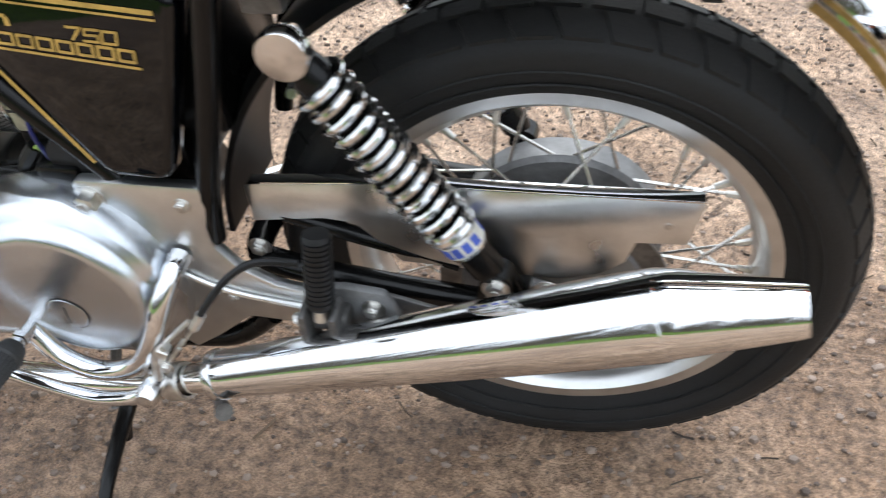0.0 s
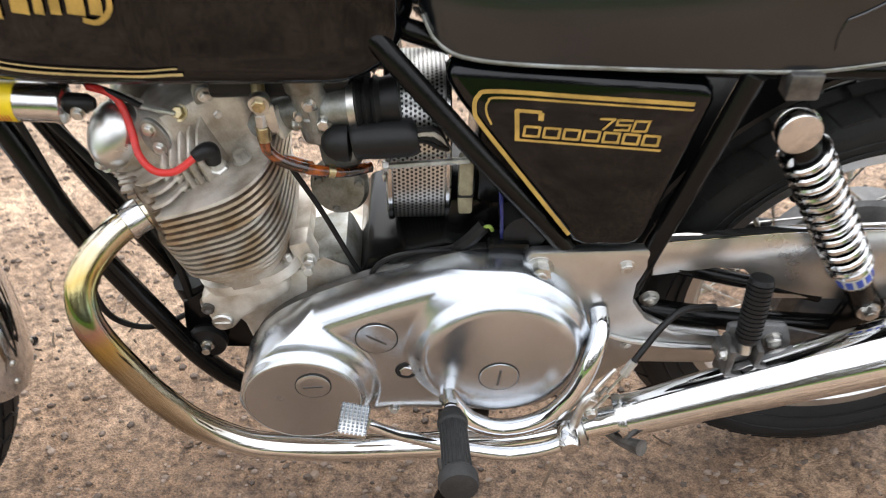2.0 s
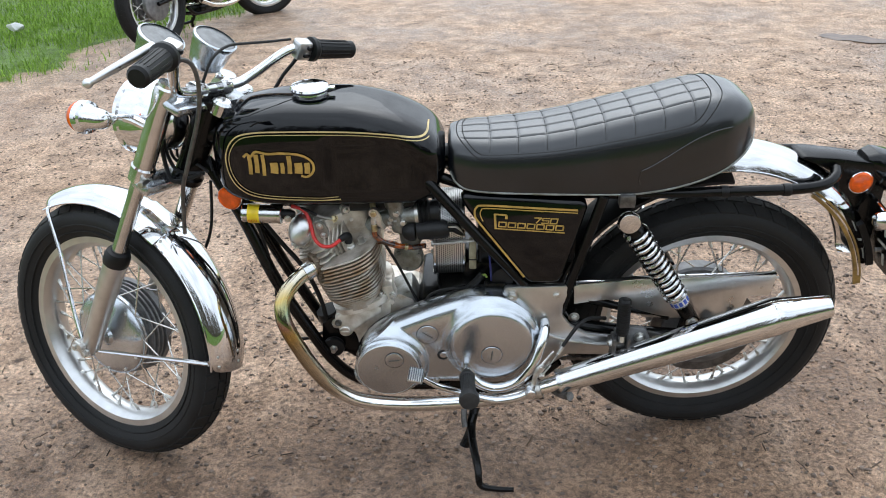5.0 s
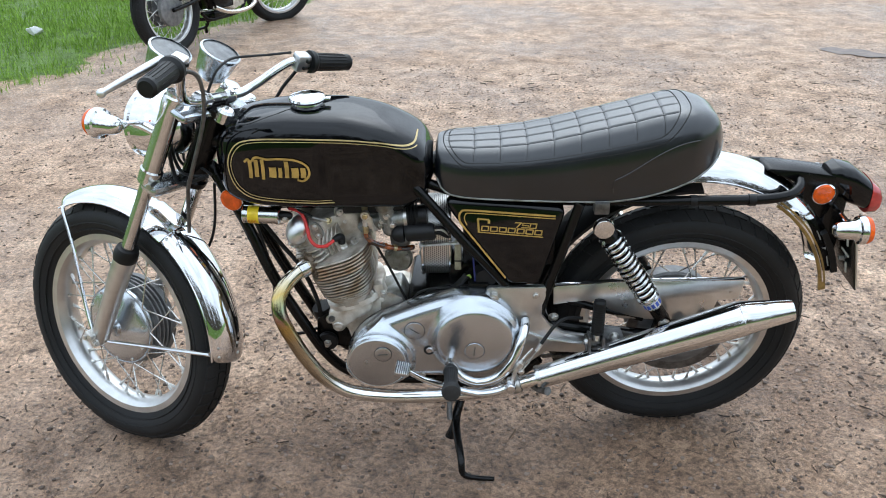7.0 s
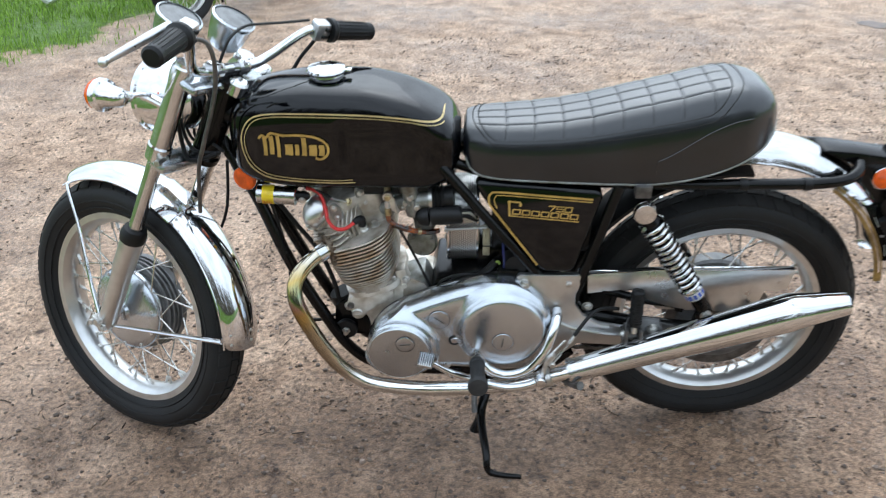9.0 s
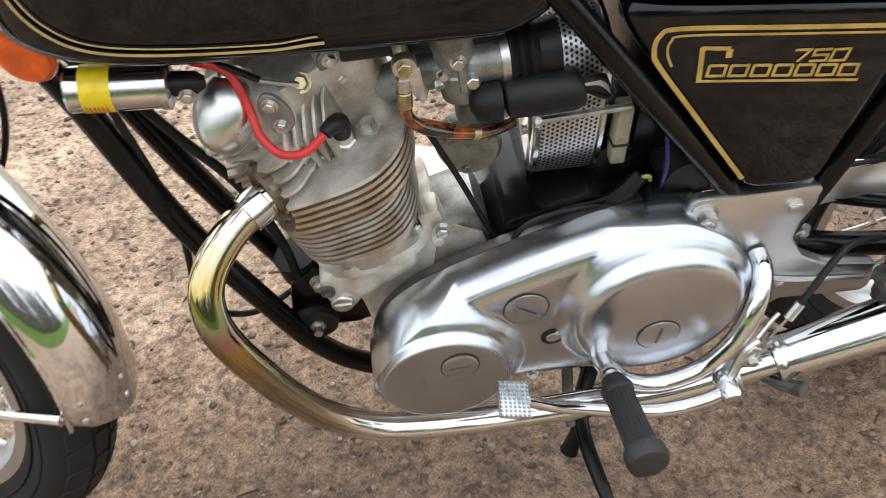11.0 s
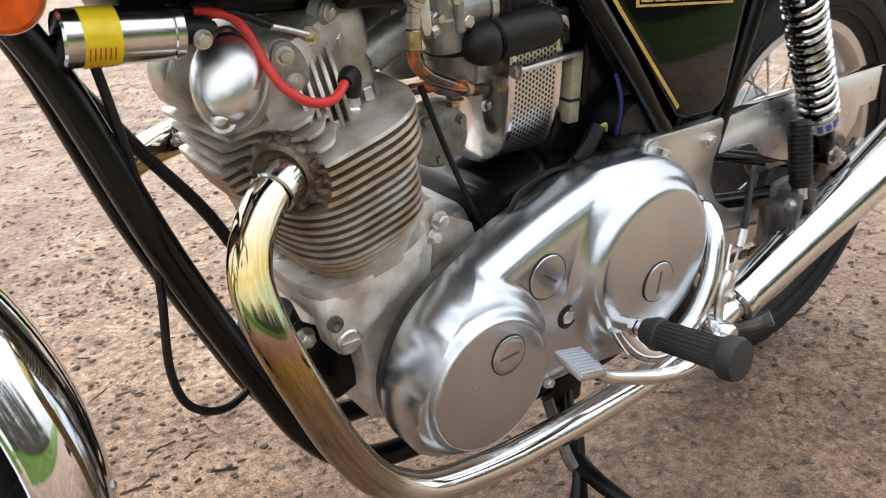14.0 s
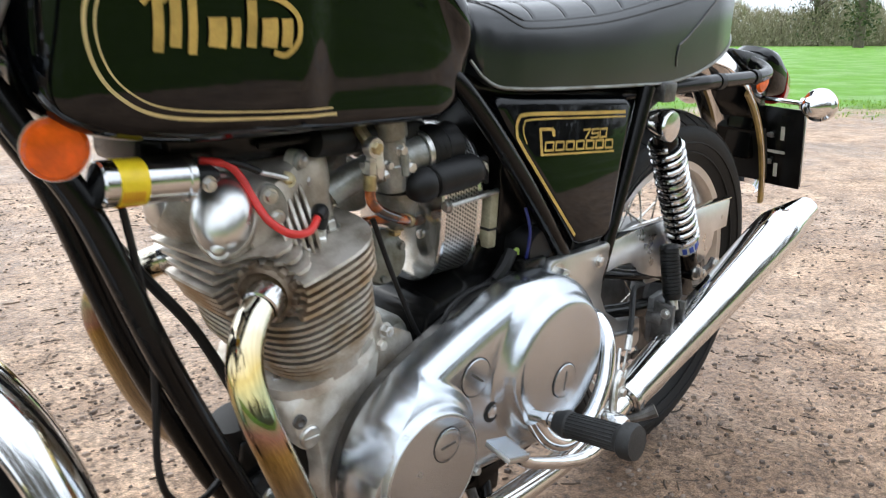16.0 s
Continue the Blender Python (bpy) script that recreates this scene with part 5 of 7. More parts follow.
bm = slab(bmesh.new(), outline(0.078, 0.098, 3.0), -0.012, 0.003)
bevel(bm, 0.002)
part("base_flange", bm, CAST, engine, "", ENG)
barrel = part("cylinder_barrel", slab(bmesh.new(), outline(0.055, 0.1, 2.6), -0.002, 0.108), IRON, engine, "finned cylinder barrel with rusty tints", ENG)
fin_n = 10
for i in range(fin_n):
    h = 0.014 + i * 0.0092
    f = 0.93 + 0.09 * i / fin_n
    if i < 3:
        f -= 0.04 * (3 - i)
    bm = slab(bmesh.new(), outline(0.078 * f, 0.124 * f, 3.2), h, h + 0.0036, 0.006)
    bevel(bm, 0.0008, 1)
    part("fin", bm, IRON, barrel, "", ENG)
for p in (V(-0.8598, -0.0837, 0.104), V(-0.7978, -0.0836, 0.127), V(-0.9026, -0.0523, 0.086), V(-0.828, -0.088, 0.116), V(-0.885, -0.076, 0.095), V(-0.908, 0.0, 0.085)):
    part("base_nut", bolt(bmesh.new(), p, V(-0.292, 0, 0.956), 0.0068, 0.012, 0.003), ZINC, engine)

head = part("cylinder_head", relieve(slab(bmesh.new(), outline(0.07, 0.108, 2.8), 0.104, 0.146, 0.02)), HEADCAST, engine, "finned alloy cylinder head", ENG)
for i in range(5):
    h = 0.107 + i * 0.0094
    bm = slab(bmesh.new(), outline(0.081 + 0.001 * i, 0.127, 3.4, 160, front=0.012 + 0.002 * i, rear=0.012), h, h + 0.0038, 0.008)
    bevel(bm, 0.0009, 1)
    relieve(bm)
    part("fin", bm, RUSTFIN if i < 4 else HEADCAST, head, "", ENG)
# upper fins round the ports, then the rocker box, wide in front and narrow behind
for i in range(3):
    h = 0.156 + i * 0.0105
    pts = [(-0.098 + 0.006 * i, -0.075), (-0.088 + 0.006 * i, -0.108 + 0.006 * i), (-0.03, -0.118 + 0.01 * i), (-0.008, -0.098 + 0.01 * i), (0.0, -0.07), (0.0, 0.08), (-0.03, 0.115), (-0.088, 0.105), (-0.098, 0.07)]
    bm = slab(bmesh.new(), [(p.x, p.z) for p in smooth_line([V(a, 0, b) for a, b in pts], 14, True)], h, h + 0.0036, 0.008)
    bevel(bm, 0.0009, 1)
    relieve(bm)
    part("fin", bm, HEADCAST, head, "", ENG)
BOX = [(-0.052, -0.052), (-0.045, -0.064), (-0.02, -0.066), (0.012, -0.058), (0.05, -0.040), (0.088, -0.03), (0.092, 0.04), (0.05, 0.058), (0.0, 0.08), (-0.045, 0.085), (-0.053, 0.07)]
bm = bmesh.new()
rings = []
for h, f, sh in ((0.144, 0.92, 0.0), (0.165, 0.95, 0.0), (0.2, 1.0, 0.0), (0.222, 0.98, 0.003), (0.232, 0.9, 0.006), (0.238, 0.72, 0.008)):
    rings.append([bm.verts.new((p.x * f + sh, p.z * f, h)) for p in smooth_line([V(a, 0, b) for a, b in BOX], 4, True)])
bridge(bm, rings)
bm.faces.new(rings[0][::-1])
bm.faces.new(rings[-1])
part("rocker_box", bm, HEADCAST, head, "cast alloy rocker box", ENG)
def dished(centre, long_axis, normal, la, lb, prof, seg=40):
    """Turns a profile of (share of the outline, height) over an oval base."""
    n = Vector(normal).normalized()
    u = Vector(long_axis)
    u = (u - n * u.dot(n)).normalized()
    w = n.cross(u)
    bm = bmesh.new()
    rings = []
    for f, h in prof:
        rings.append([bm.verts.new(Vector(centre) + n * h + f * (la * math.cos(a) * u + lb * math.sin(a) * w)) for a in (2 * math.pi * k / seg for k in range(seg))])
    bridge(bm, rings)
    bm.faces.new(rings[0][::-1])
    bm.faces.new(rings[-1])
    return bm


# domed exhaust rocker caps with an acorn nut at each end
for sg in (-1, 1):
    q = lambda x, y, z: V(x, -0.012 + (y + 0.012) * -sg, z)
    lo, hi = q(-0.9905, -0.0755, 0.2770), q(-0.9680, -0.0470, 0.3375)
    nrm = V(-0.548, 0.663 * sg, 0.509).normalized()
    mid = q(-0.9745, -0.0585, 0.3045)
    part("rocker_housing", dished(mid - nrm * 0.03, hi - lo, nrm, 0.044, 0.034, [(0.9, -0.02), (0.97, 0.0), (1.0, 0.018), (1.0, 0.026), (0.97, 0.0285)]), HEADCAST, head)
    part("rocker_cap", dished(mid, hi - lo, nrm, 0.0415, 0.0315, [(0.98, -0.003), (1.0, 0.0), (0.995, 0.004), (0.96, 0.011), (0.89, 0.0175), (0.78, 0.0225), (0.62, 0.0265), (0.42, 0.029), (0.2, 0.0302), (0.03, 0.0305)]), SATIN, head, "polished domed rocker cap")
    for c in (lo, hi):
        out = (c - mid).normalized()
        bm = lathe(bmesh.new(), [(0, -0.016), (0.0115, -0.016), (0.0115, -0.003), (0.0085, -0.002), (0.0085, 0.003), (0.0075, 0.007), (0.004, 0.0095), (0, 0.01)], c + nrm * 0.003, nrm, 16)
        part("cap_nut", bm, ZINC, head)
# oval covers over the rocker spindles
for a, b, nrm in ((V(-0.9311, -0.0790, 0.3239), V(-0.9233, -0.0808, 0.3004), V(-0.2, -0.96, 0.0)), (V(-0.8705, -0.0517, 0.3501), V(-0.8611, -0.0458, 0.3248), V(0.3, -0.92, 0.1))):
    c, ax = (a + b) / 2, a - b
    nrm = (nrm - ax * nrm.dot(ax) / ax.length_squared).normalized()
    part("spindle_gasket", dished(c, ax, nrm, 0.0258, 0.0158, [(0.98, -0.016), (1.0, -0.006), (1.0, -0.0045)]), CAST, head)
    oval = part("spindle_cover", dished(c, ax, nrm, 0.0255, 0.0155, [(1.0, -0.0045), (1.0, -0.001), (0.95, 0.0005), (0.8, 0.001)]), CARBGREY, head, "oval alloy rocker spindle cover")
    for p in (a, b):
        part("cover_nut", bolt(bmesh.new(), p, nrm, 0.0062, 0.0055, 0.0015), ZINC, oval)
# upright cooling fins beside the plug
for k in range(5):
    d = Matrix.Translation((-0.011 + 0.0105 * k, -0.062 + 0.002 * k, 0.0)) @ pose(0, 0, 0, 0, 0, 66)
    part("cooling_fin", plate([(-0.027, 0.146), (-0.028, 0.172), (-0.022, 0.186), (-0.004, 0.207), (0.024, 0.222), (0.024, 0.146)], -0.0021, 0.0021, 0.0012, d), HEADCAST, head, "", ENG)
# spark plug and its cap
PL, PD = V(0.0287, -0.0607, 0.146), V(0.25, -0.24, 0.937).normalized()
bm = lathe(bmesh.new(), [(0, 0), (0.0135, 0), (0.0135, 0.003), (0.0, 0.003)], PL, PD, 20)
lathe(bm, [(0, 0.003), (0.0122, 0.003), (0.0122, 0.010), (0.0095, 0.012), (0.0, 0.012)], PL, PD, 6)
plug = part("spark_plug", bm, ZINC, head, "", ENG)
part("insulator", lathe(bmesh.new(), [(0, 0.012), (0.0092, 0.012), (0.0086, 0.018), (0.0078, 0.019), (0.0075, 0.03), (0, 0.03)], PL, PD, 16), WHITE, plug, "white ceramic insulator", ENG)
part("plug_cap", tube(bmesh.new(), [V(-0.8680, -0.0790, 0.2800), V(-0.8676, -0.0802, 0.2890), V(-0.8690, -0.0825, 0.2975), V(-0.8755, -0.0895, 0.3005), V(-0.8835, -0.0965, 0.2975)], [0.0092, 0.0098, 0.0102, 0.0088, 0.0068], 18, 6), RUBBER, plug, "black rubber elbow plug cap")
part("ignition_lead", tube(bmesh.new(), [V(-0.996, -0.052, 0.363), V(-0.9695, -0.060, 0.358), V(-0.9575, -0.068, 0.343), V(-0.950, -0.080, 0.3205), V(-0.943, -0.0965, 0.302), V(-0.926, -0.1095, 0.2895), V(-0.9035, -0.1095, 0.2885), V(-0.884, -0.0970, 0.2970)], 0.0043, 14, 8), REDLEAD, bike, "bright red ignition lead looping to the spark plug")
for p in (V(-0.840, -0.0636, 0.2765), V(-0.8856, -0.0828, 0.257), V(-0.9050, -0.0850, 0.252), V(-0.80, -0.012, 0.29)):
    part("head_bolt", bolt(bmesh.new(), p - V(-0.292, 0, 0.956) * 0.006, V(-0.292, 0, 0.956), 0.0085, 0.011), ZINC, head)
bm = lathe(bmesh.new(), [(0, -0.012), (0.007, -0.012), (0.007, -0.004), (0, -0.004)], V(-0.8997, -0.066, 0.337), V(-0.2, -0.75, 0.63), 14)
bolt(bm, V(-0.8997, -0.066, 0.337) - V(-0.2, -0.75, 0.63) * 0.004, V(-0.2, -0.75, 0.63), 0.0074, 0.006)
part("union_bolt", bm, BRASS, head, "brass hexagon bolt on the rocker box")
part("oil_pipe_end", tube(bmesh.new(), [V(-0.902, -0.068, 0.337), V(-0.92, -0.070, 0.343), V(-0.938, -0.070, 0.348)], 0.003, 8, 3), ZINC, head)
# exhaust rosettes
for p, ax in PORTS:
    teeth = []
    bm = lathe(bmesh.new(), [(0, -0.03), (0.031, -0.03), (0.031, -0.004), (0.027, 0.0), (0.024, -0.004), (0.02, -0.006), (0, -0.006)], p, ax, 28)
    u = ax.orthogonal().normalized()
    w = ax.cross(u)
    for i in range(12):
        a = i * math.pi / 6
        q = u * math.cos(a) + w * math.sin(a)
        teeth.append(box(p + q * 0.0318 - ax * 0.009, V(0.008, 0.009, 0.012), 0.0015, Matrix((q, ax.cross(q), ax)).transposed()))
    collar = part("exhaust_rosette", bm, ROSETTE, engine, "notched burnt iron exhaust collar")
    for tooth in teeth:
        part("tooth", tooth, ROSETTE, collar)

# ---- exhaust ----
HEADER = [V(-0.922, -0.089, 0.229), V(-0.950, -0.103, 0.226), V(-0.979, -0.120, 0.216), V(-1.003, -0.141, 0.199), V(-1.017, -0.160, 0.182), V(-1.022, -0.175, 0.164), V(-1.018, -0.189, 0.135), V(-1.005, -0.195, 0.098), V(-0.988, -0.196, 0.057), V(-0.971, -0.196, 0.018), V(-0.952, -0.195, -0.017), V(-0.932, -0.194, -0.048), V(-0.901, -0.192, -0.080), V(-0.854, -0.191, -0.107), V(-0.769, -0.189, -0.122), V(-0.684, -0.189, -0.123), V(-0.586, -0.193, -0.113), V(-0.504, -0.198, -0.097), V(-0.432, -0.202, -0.071), V(-0.359, -0.206, -0.041)]
for sy in (-1, 1):
    f = (lambda p: p) if sy < 0 else (lambda p: V(p.x, -p.y - 0.03, p.z))
    ex = part("exhaust", tube(bmesh.new(), [f(p) for p in HEADER], 0.0182, 24, 6), HEAT, bike, "chromed exhaust header, heat-tinted gold at the bend")
    part("pipe_sleeve", lathe(bmesh.new(), [(0.0184, -0.012), (0.0208, -0.011), (0.0212, 0.0), (0.0208, 0.011), (0.0184, 0.012)], f(V(-0.962, -0.110, 0.2225)), V(-0.79, 0.5 * sy, -0.27), 28), CHROME_WORN, ex, "bright sleeve at the port")
    if sy > 0:
        continue
    a, b = f(V(-0.372, -0.204, -0.046)), f(V(0.105, -0.205, 0.137))
    d = (b - a).normalized()
    ln = (b - a).length
    bm = lathe(bmesh.new(), [(0.02, -0.006), (0.0275, -0.004), (0.029, 0.004), (0.0285, 0.02), (0.032, ln * 0.25), (0.039, ln * 0.6), (0.0435, ln * 0.9), (0.044, ln), (0.0435, ln + 0.006), (0.040, ln + 0.01)], a, d, 40)
    sil = part("silencer", bm, CHROME, ex, "tapered chromed silencer")
    d2 = V(0.97, -0.01, 0.21).normalized()
    part("tail_cone", lathe(bmesh.new(), [(0.0415, -0.012), (0.0425, 0.0), (0.041, 0.012), (0.026, 0.112), (0.0245, 0.118), (0.022, 0.116), (0.02, 0.07), (0, 0.05)], b + d * 0.008, d2, 36), CHROME, ex, "reverse-cone silencer end")
    bm = lathe(bmesh.new(), [(0.0185, -0.012), (0.0225, -0.012), (0.0235, -0.008), (0.0235, 0.008), (0.0225, 0.012), (0.0185, 0.012)], f(V(-0.43, -0.206, -0.068)), V(0.93, 0, 0.36), 24)
    part("pipe_clamp", bm, ZINC, ex)
    part("clamp_ring", lathe(bmesh.new(), [(0.02, -0.005), (0.0305, -0.005), (0.0315, 0.0), (0.0305, 0.006), (0.02, 0.006)], a, d, 28), CHROME_WORN, ex)
part("stand_tang", tube(bmesh.new(), [V(-0.40, -0.19, -0.075), V(-0.375, -0.22, -0.073), V(-0.353, -0.248, -0.055)], [0.006, 0.007, 0.011], 10, 5), DARKSTEEL, bike, "short lever with a worn round end")

# ---- primary drive cover ----
PRIM = [(-0.868, -0.03), (-0.858, 0.015), (-0.832, 0.056), (-0.785, 0.092), (-0.70, 0.131), (-0.62, 0.160), (-0.555, 0.174), (-0.50, 0.168), (-0.448, 0.130), (-0.420, 0.07), (-0.415, 0.02), (-0.428, -0.035), (-0.462, -0.078), (-0.52, -0.092), (-0.60, -0.088), (-0.68, -0.086), (-0.735, -0.098), (-0.79, -0.112), (-0.835, -0.102), (-0.86, -0.07)]
smooth_prim = smooth_line([V(x, 0, z) for x, z in PRIM], 6, True)


def inset(line, d):
    n = len(line)
    out = []
    cx = sum((p for p in line), V(0, 0, 0)) / n
    for i in range(n):
        t = (line[(i + 1) % n] - line[i - 1]).normalized()
        nn = V(-t.z, 0, t.x)
        if nn.dot(cx - line[i]) < 0:
            nn = -nn
        out.append(line[i] + nn * d)
    return out


def shell(levels, line):
    bm = bmesh.new()
    rings = []
    for d, y in levels:
        rings.append([bm.verts.new((p.x, y, p.z)) for p in inset(line, d)])
    bridge(bm, rings)
    bm.faces.new(rings[0])
    bm.faces.new(rings[-1][::-1])
    return bm


EDGE = [(0.0, 0.016), (0.001, 0.0225), (0.003, 0.0295), (0.006, 0.036), (0.01, 0.0412), (0.015, 0.0453), (0.021, 0.0482), (0.028, 0.0502), (0.036, 0.0512), (0.044, 0.0515)]
CLUTCH, ALTERNATOR = (-0.536, 0.0535), (-0.784, -0.008)
CLUTCH_RISE = [(0.0, 0.0822), (0.03, 0.0818), (0.06, 0.0805), (0.0875, 0.078), (0.0925, 0.0765), (0.0965, 0.0735), (0.0995, 0.0695), (0.1015, 0.0655), (0.104, 0.0615), (0.108, 0.058), (0.1125, 0.0535), (0.118, 0.046), (0.13, 0.02), (0.2, -0.2)]
ALTERNATOR_RISE = [(0.0, 0.0825), (0.04, 0.0822), (0.0722, 0.081), (0.0742, 0.0795), (0.0758, 0.0755), (0.0775, 0.071), (0.08, 0.0678), (0.084, 0.0655), (0.0885, 0.0625), (0.0925, 0.058), (0.097, 0.0515), (0.102, 0.043), (0.11, 0.026), (0.12, 0.0), (0.2, -0.3)]


def blend_max(a, b, k):
    return np.maximum(a, b) + np.maximum(k - np.abs(a - b), 0) ** 2 / (4 * k)


def cover_height(x, z):
    """How far the cover stands out of its joint face."""
    ring = np.array([(p.x, p.z) for p in smooth_prim])
    nxt = np.roll(ring, -1, axis=0) - ring
    q = np.stack([x, z], -1)[..., None, :] - ring
    t = np.clip((q * nxt).sum(-1) / (nxt * nxt).sum(-1), 0, 1)
    d = np.sqrt(((q - t[..., None] * nxt) ** 2).sum(-1)).min(-1)
    h = np.interp(d, *zip(*EDGE))
    for (cx, cz), rise, k in ((CLUTCH, CLUTCH_RISE, 0.009), (ALTERNATOR, ALTERNATOR_RISE, 0.008)):
        dome = np.interp(np.hypot(x - cx, z - cz), *zip(*rise))
        h = blend_max(h, dome, k)
    return h


ring_ = [(p.x, p.z) for p in smooth_prim]
west, east = min(range(len(ring_)), key=lambda k: ring_[k][0]), max(range(len(ring_)), key=lambda k: ring_[k][0])
upper = [ring_[k % len(ring_)] for k in range(west, (east if east > west else east + len(ring_)) + 1)]
lower = [ring_[k % len(ring_)] for k in range(west, (east if east < west else east - len(ring_)) - 1, -1)]
if sum(z for _, z in upper) / len(upper) < sum(z for _, z in lower) / len(lower):
    upper, lower = lower, upper
nx, nz = 260, 150
gx = ring_[west][0] + (ring_[east][0] - ring_[west][0]) * 0.5 * (1 - np.cos(np.pi * (0.004 + 0.992 * np.arange(nx) / (nx - 1))))
zu, zl = np.interp(gx, *zip(*upper)), np.interp(gx, *zip(*lower))
v_ = 0.5 * (1 - np.cos(np.pi * np.arange(nz) / (nz - 1)))
v_ = 0.5 * v_ + 0.5 * np.arange(nz) / (nz - 1)
GX = np.repeat(gx[:, None], nz, 1)
GZ = zl[:, None] + (zu - zl)[:, None] * v_[None, :]
GH = np.concatenate([cover_height(GX[k:k + 20], GZ[k:k + 20]) for k in range(0, nx, 20)])
bm = bmesh.new()
grid = [[bm.verts.new((GX[a, b], -0.118 - GH[a, b], GZ[a, b])) for b in range(nz)] for a in range(nx)]
bridge(bm, grid, ring_closed=False)
rim_ = [grid[a][0] for a in range(nx)] + grid[-1][1:] + [grid[a][-1] for a in range(nx - 2, -1, -1)] + grid[0][-2:0:-1]
foot = [bm.verts.new((v.co.x, -0.117, v.co.z)) for v in rim_]
bridge(bm, [rim_, foot])
prim = part("primary_cover", bm, ALLOY, bike, "polished alloy primary drive cover", sharp=70)
part("face_edge", tube(bmesh.new(), [V(ALTERNATOR[0] + 0.0735 * math.cos(a), -0.1983, ALTERNATOR[1] + 0.0735 * math.sin(a)) for a in np.linspace(0, 2 * math.pi, 96, endpoint=False)], 0.0006, 6, 1, closed=True), ZINC, prim, "fine edge of the turned face")
part("joint", shell([(0.004, -0.113), (0.004, -0.119)], smooth_prim), BLACKGAP, prim)
part("inner_case", shell([(0.006, -0.098), (0.002, -0.114)], smooth_prim), DARKSTEEL, prim, "dark inner half of the primary case")


def on_cover(x, z, sink=0.0):
    return V(x, -0.118 - float(cover_height(np.array([x]), np.array([z]))[0]) + sink, z)


def slot_cap(c, r, angle):
    c = Vector(c)
    part("cap_rim", lathe(bmesh.new(), [(r + 0.0012, -0.002), (r + 0.0012, 0.0006), (r, 0.0006), (r, -0.002)], c, LEFT, 36), BLACKGAP, prim)
    o = part("inspection_cap", lathe(bmesh.new(), [(r, -0.004), (r, 0.001), (r - 0.001, 0.0018), (r * 0.7, 0.0022), (0, 0.0024)], c, LEFT, 36), ALLOY, prim, "round slotted inspection cap")
    part("slot", box(c + LEFT * 0.002, V(r * 1.15, 0.0016, 0.0032), 0.0004, Euler((0, radians(angle), 0)).to_matrix()), DARKSTEEL, o)


slot_cap((-0.537, -0.2002, 0.035), 0.0245, 96)
slot_cap((-0.768, -0.2002, 0.024), 0.0215, -4)
proud = min(on_cover(-0.688 + dx, 0.075 + dz).y for dx in (-0.018, 0, 0.018) for dz in (-0.018, 0, 0.018))
slot_cap((-0.688, proud, 0.075), 0.0255, 36)
bm = lathe(bmesh.new(), [(0.0135, -0.004), (0.0145, 0.0012), (0.0125, 0.002), (0.011, 0.0006), (0, 0.0006)], on_cover(-0.652, 0.014), LEFT, 24)
part("level_recess", bm, BLACKGAP, prim)
part("level_plug", bolt(bmesh.new(), on_cover(-0.652, 0.014, 0.004), LEFT, 0.0095, 0.006, washer=False), CHROME_WORN, prim)
part("drain_screw", bolt(bmesh.new(), on_cover(-0.67, -0.068), LEFT, 0.006, 0.006), ZINC, prim)

# ---- rear mounting plate ----
zp = part("mounting_plate", plate([(-0.508, 0.176), (-0.50, 0.184), (-0.362, 0.186), (-0.352, 0.178), (-0.352, 0.165), (-0.366, 0.13), (-0.366, 0.1), (-0.345, 0.068), (-0.305, 0.044), (-0.238, 0.032), (-0.23, -0.012), (-0.24, -0.022), (-0.35, -0.016), (-0.40, -0.06), (-0.44, -0.09), (-0.47, -0.06), (-0.44, 0.06), (-0.50, 0.15)], -0.138, -0.122, 0.004), ALLOY_DULL, bike, "satin alloy engine mounting plate")
for x, z, r, h, st in ((-0.49, 0.160, 0.0135, 0.015, 0.006), (-0.384, 0.160, 0.0075, 0.005, 0.002), (-0.41, 0.075, 0.009, 0.008, 0.003), (-0.362, 0.02, 0.006, 0.004, 0.001)):
    part("plate_nut", bolt(bmesh.new(), V(x, -0.138, z), LEFT, r, h, st), ZINC, zp)
bm = bmesh.new()
tube(bm, [V(-0.425, -0.141, 0.062), V(-0.36, -0.141, 0.03), V(-0.25, -0.141, 0.014)], 0.004, 8, 5)
part("rib", bm, ALLOY_DULL, zp)

# black cradle and rubber mounts behind the primary case
cradle = part("engine_cradle", plate([(-0.72, 0.06), (-0.70, 0.14), (-0.60, 0.165), (-0.48, 0.15), (-0.44, 0.02), (-0.5, -0.08), (-0.7, -0.08)], -0.095, 0.095, 0.01), FRAME, bike, "black engine cradle and gearbox behind the cover")
part("rubber_mount", lathe(bmesh.new(), [(0, -0.12), (0.026, -0.12), (0.028, -0.11), (0.028, -0.06), (0.02, -0.055), (0.02, 0.055), (0.028, 0.06), (0.028, 0.12), (0, 0.12)], V(-0.508, 0, 0.198), RIGHT, 28), RUBBER, cradle, "black rubber bush")
part("bracket", box(V(-0.527, -0.112, 0.172), V(0.05, 0.03, 0.034), 0.004), FRAME, cradle)
fmnt = part("front_mount", lathe(bmesh.new(), [(0, -0.068), (0.026, -0.068), (0.028, -0.06), (0.024, -0.05), (0.024, 0.05), (0.028, 0.06), (0.026, 0.068), (0, 0.068)], V(-0.9306, -0.004, -0.036), RIGHT, 28), RUBBER, bike, "black front engine mount with zinc stud")
part("mount_stud", bolt(bmesh.new(), V(-0.9306, -0.062, -0.038), LEFT, 0.0105, 0.012, 0.012), ZINC, fmnt)
part("mount_plate", plate([(-0.962, -0.03), (-0.955, 0.03), (-0.925, 0.05), (-0.86, 0.01), (-0.85, -0.05), (-0.88, -0.062), (-0.94, -0.06)], -0.056, -0.048, 0.003), FRAME, fmnt)
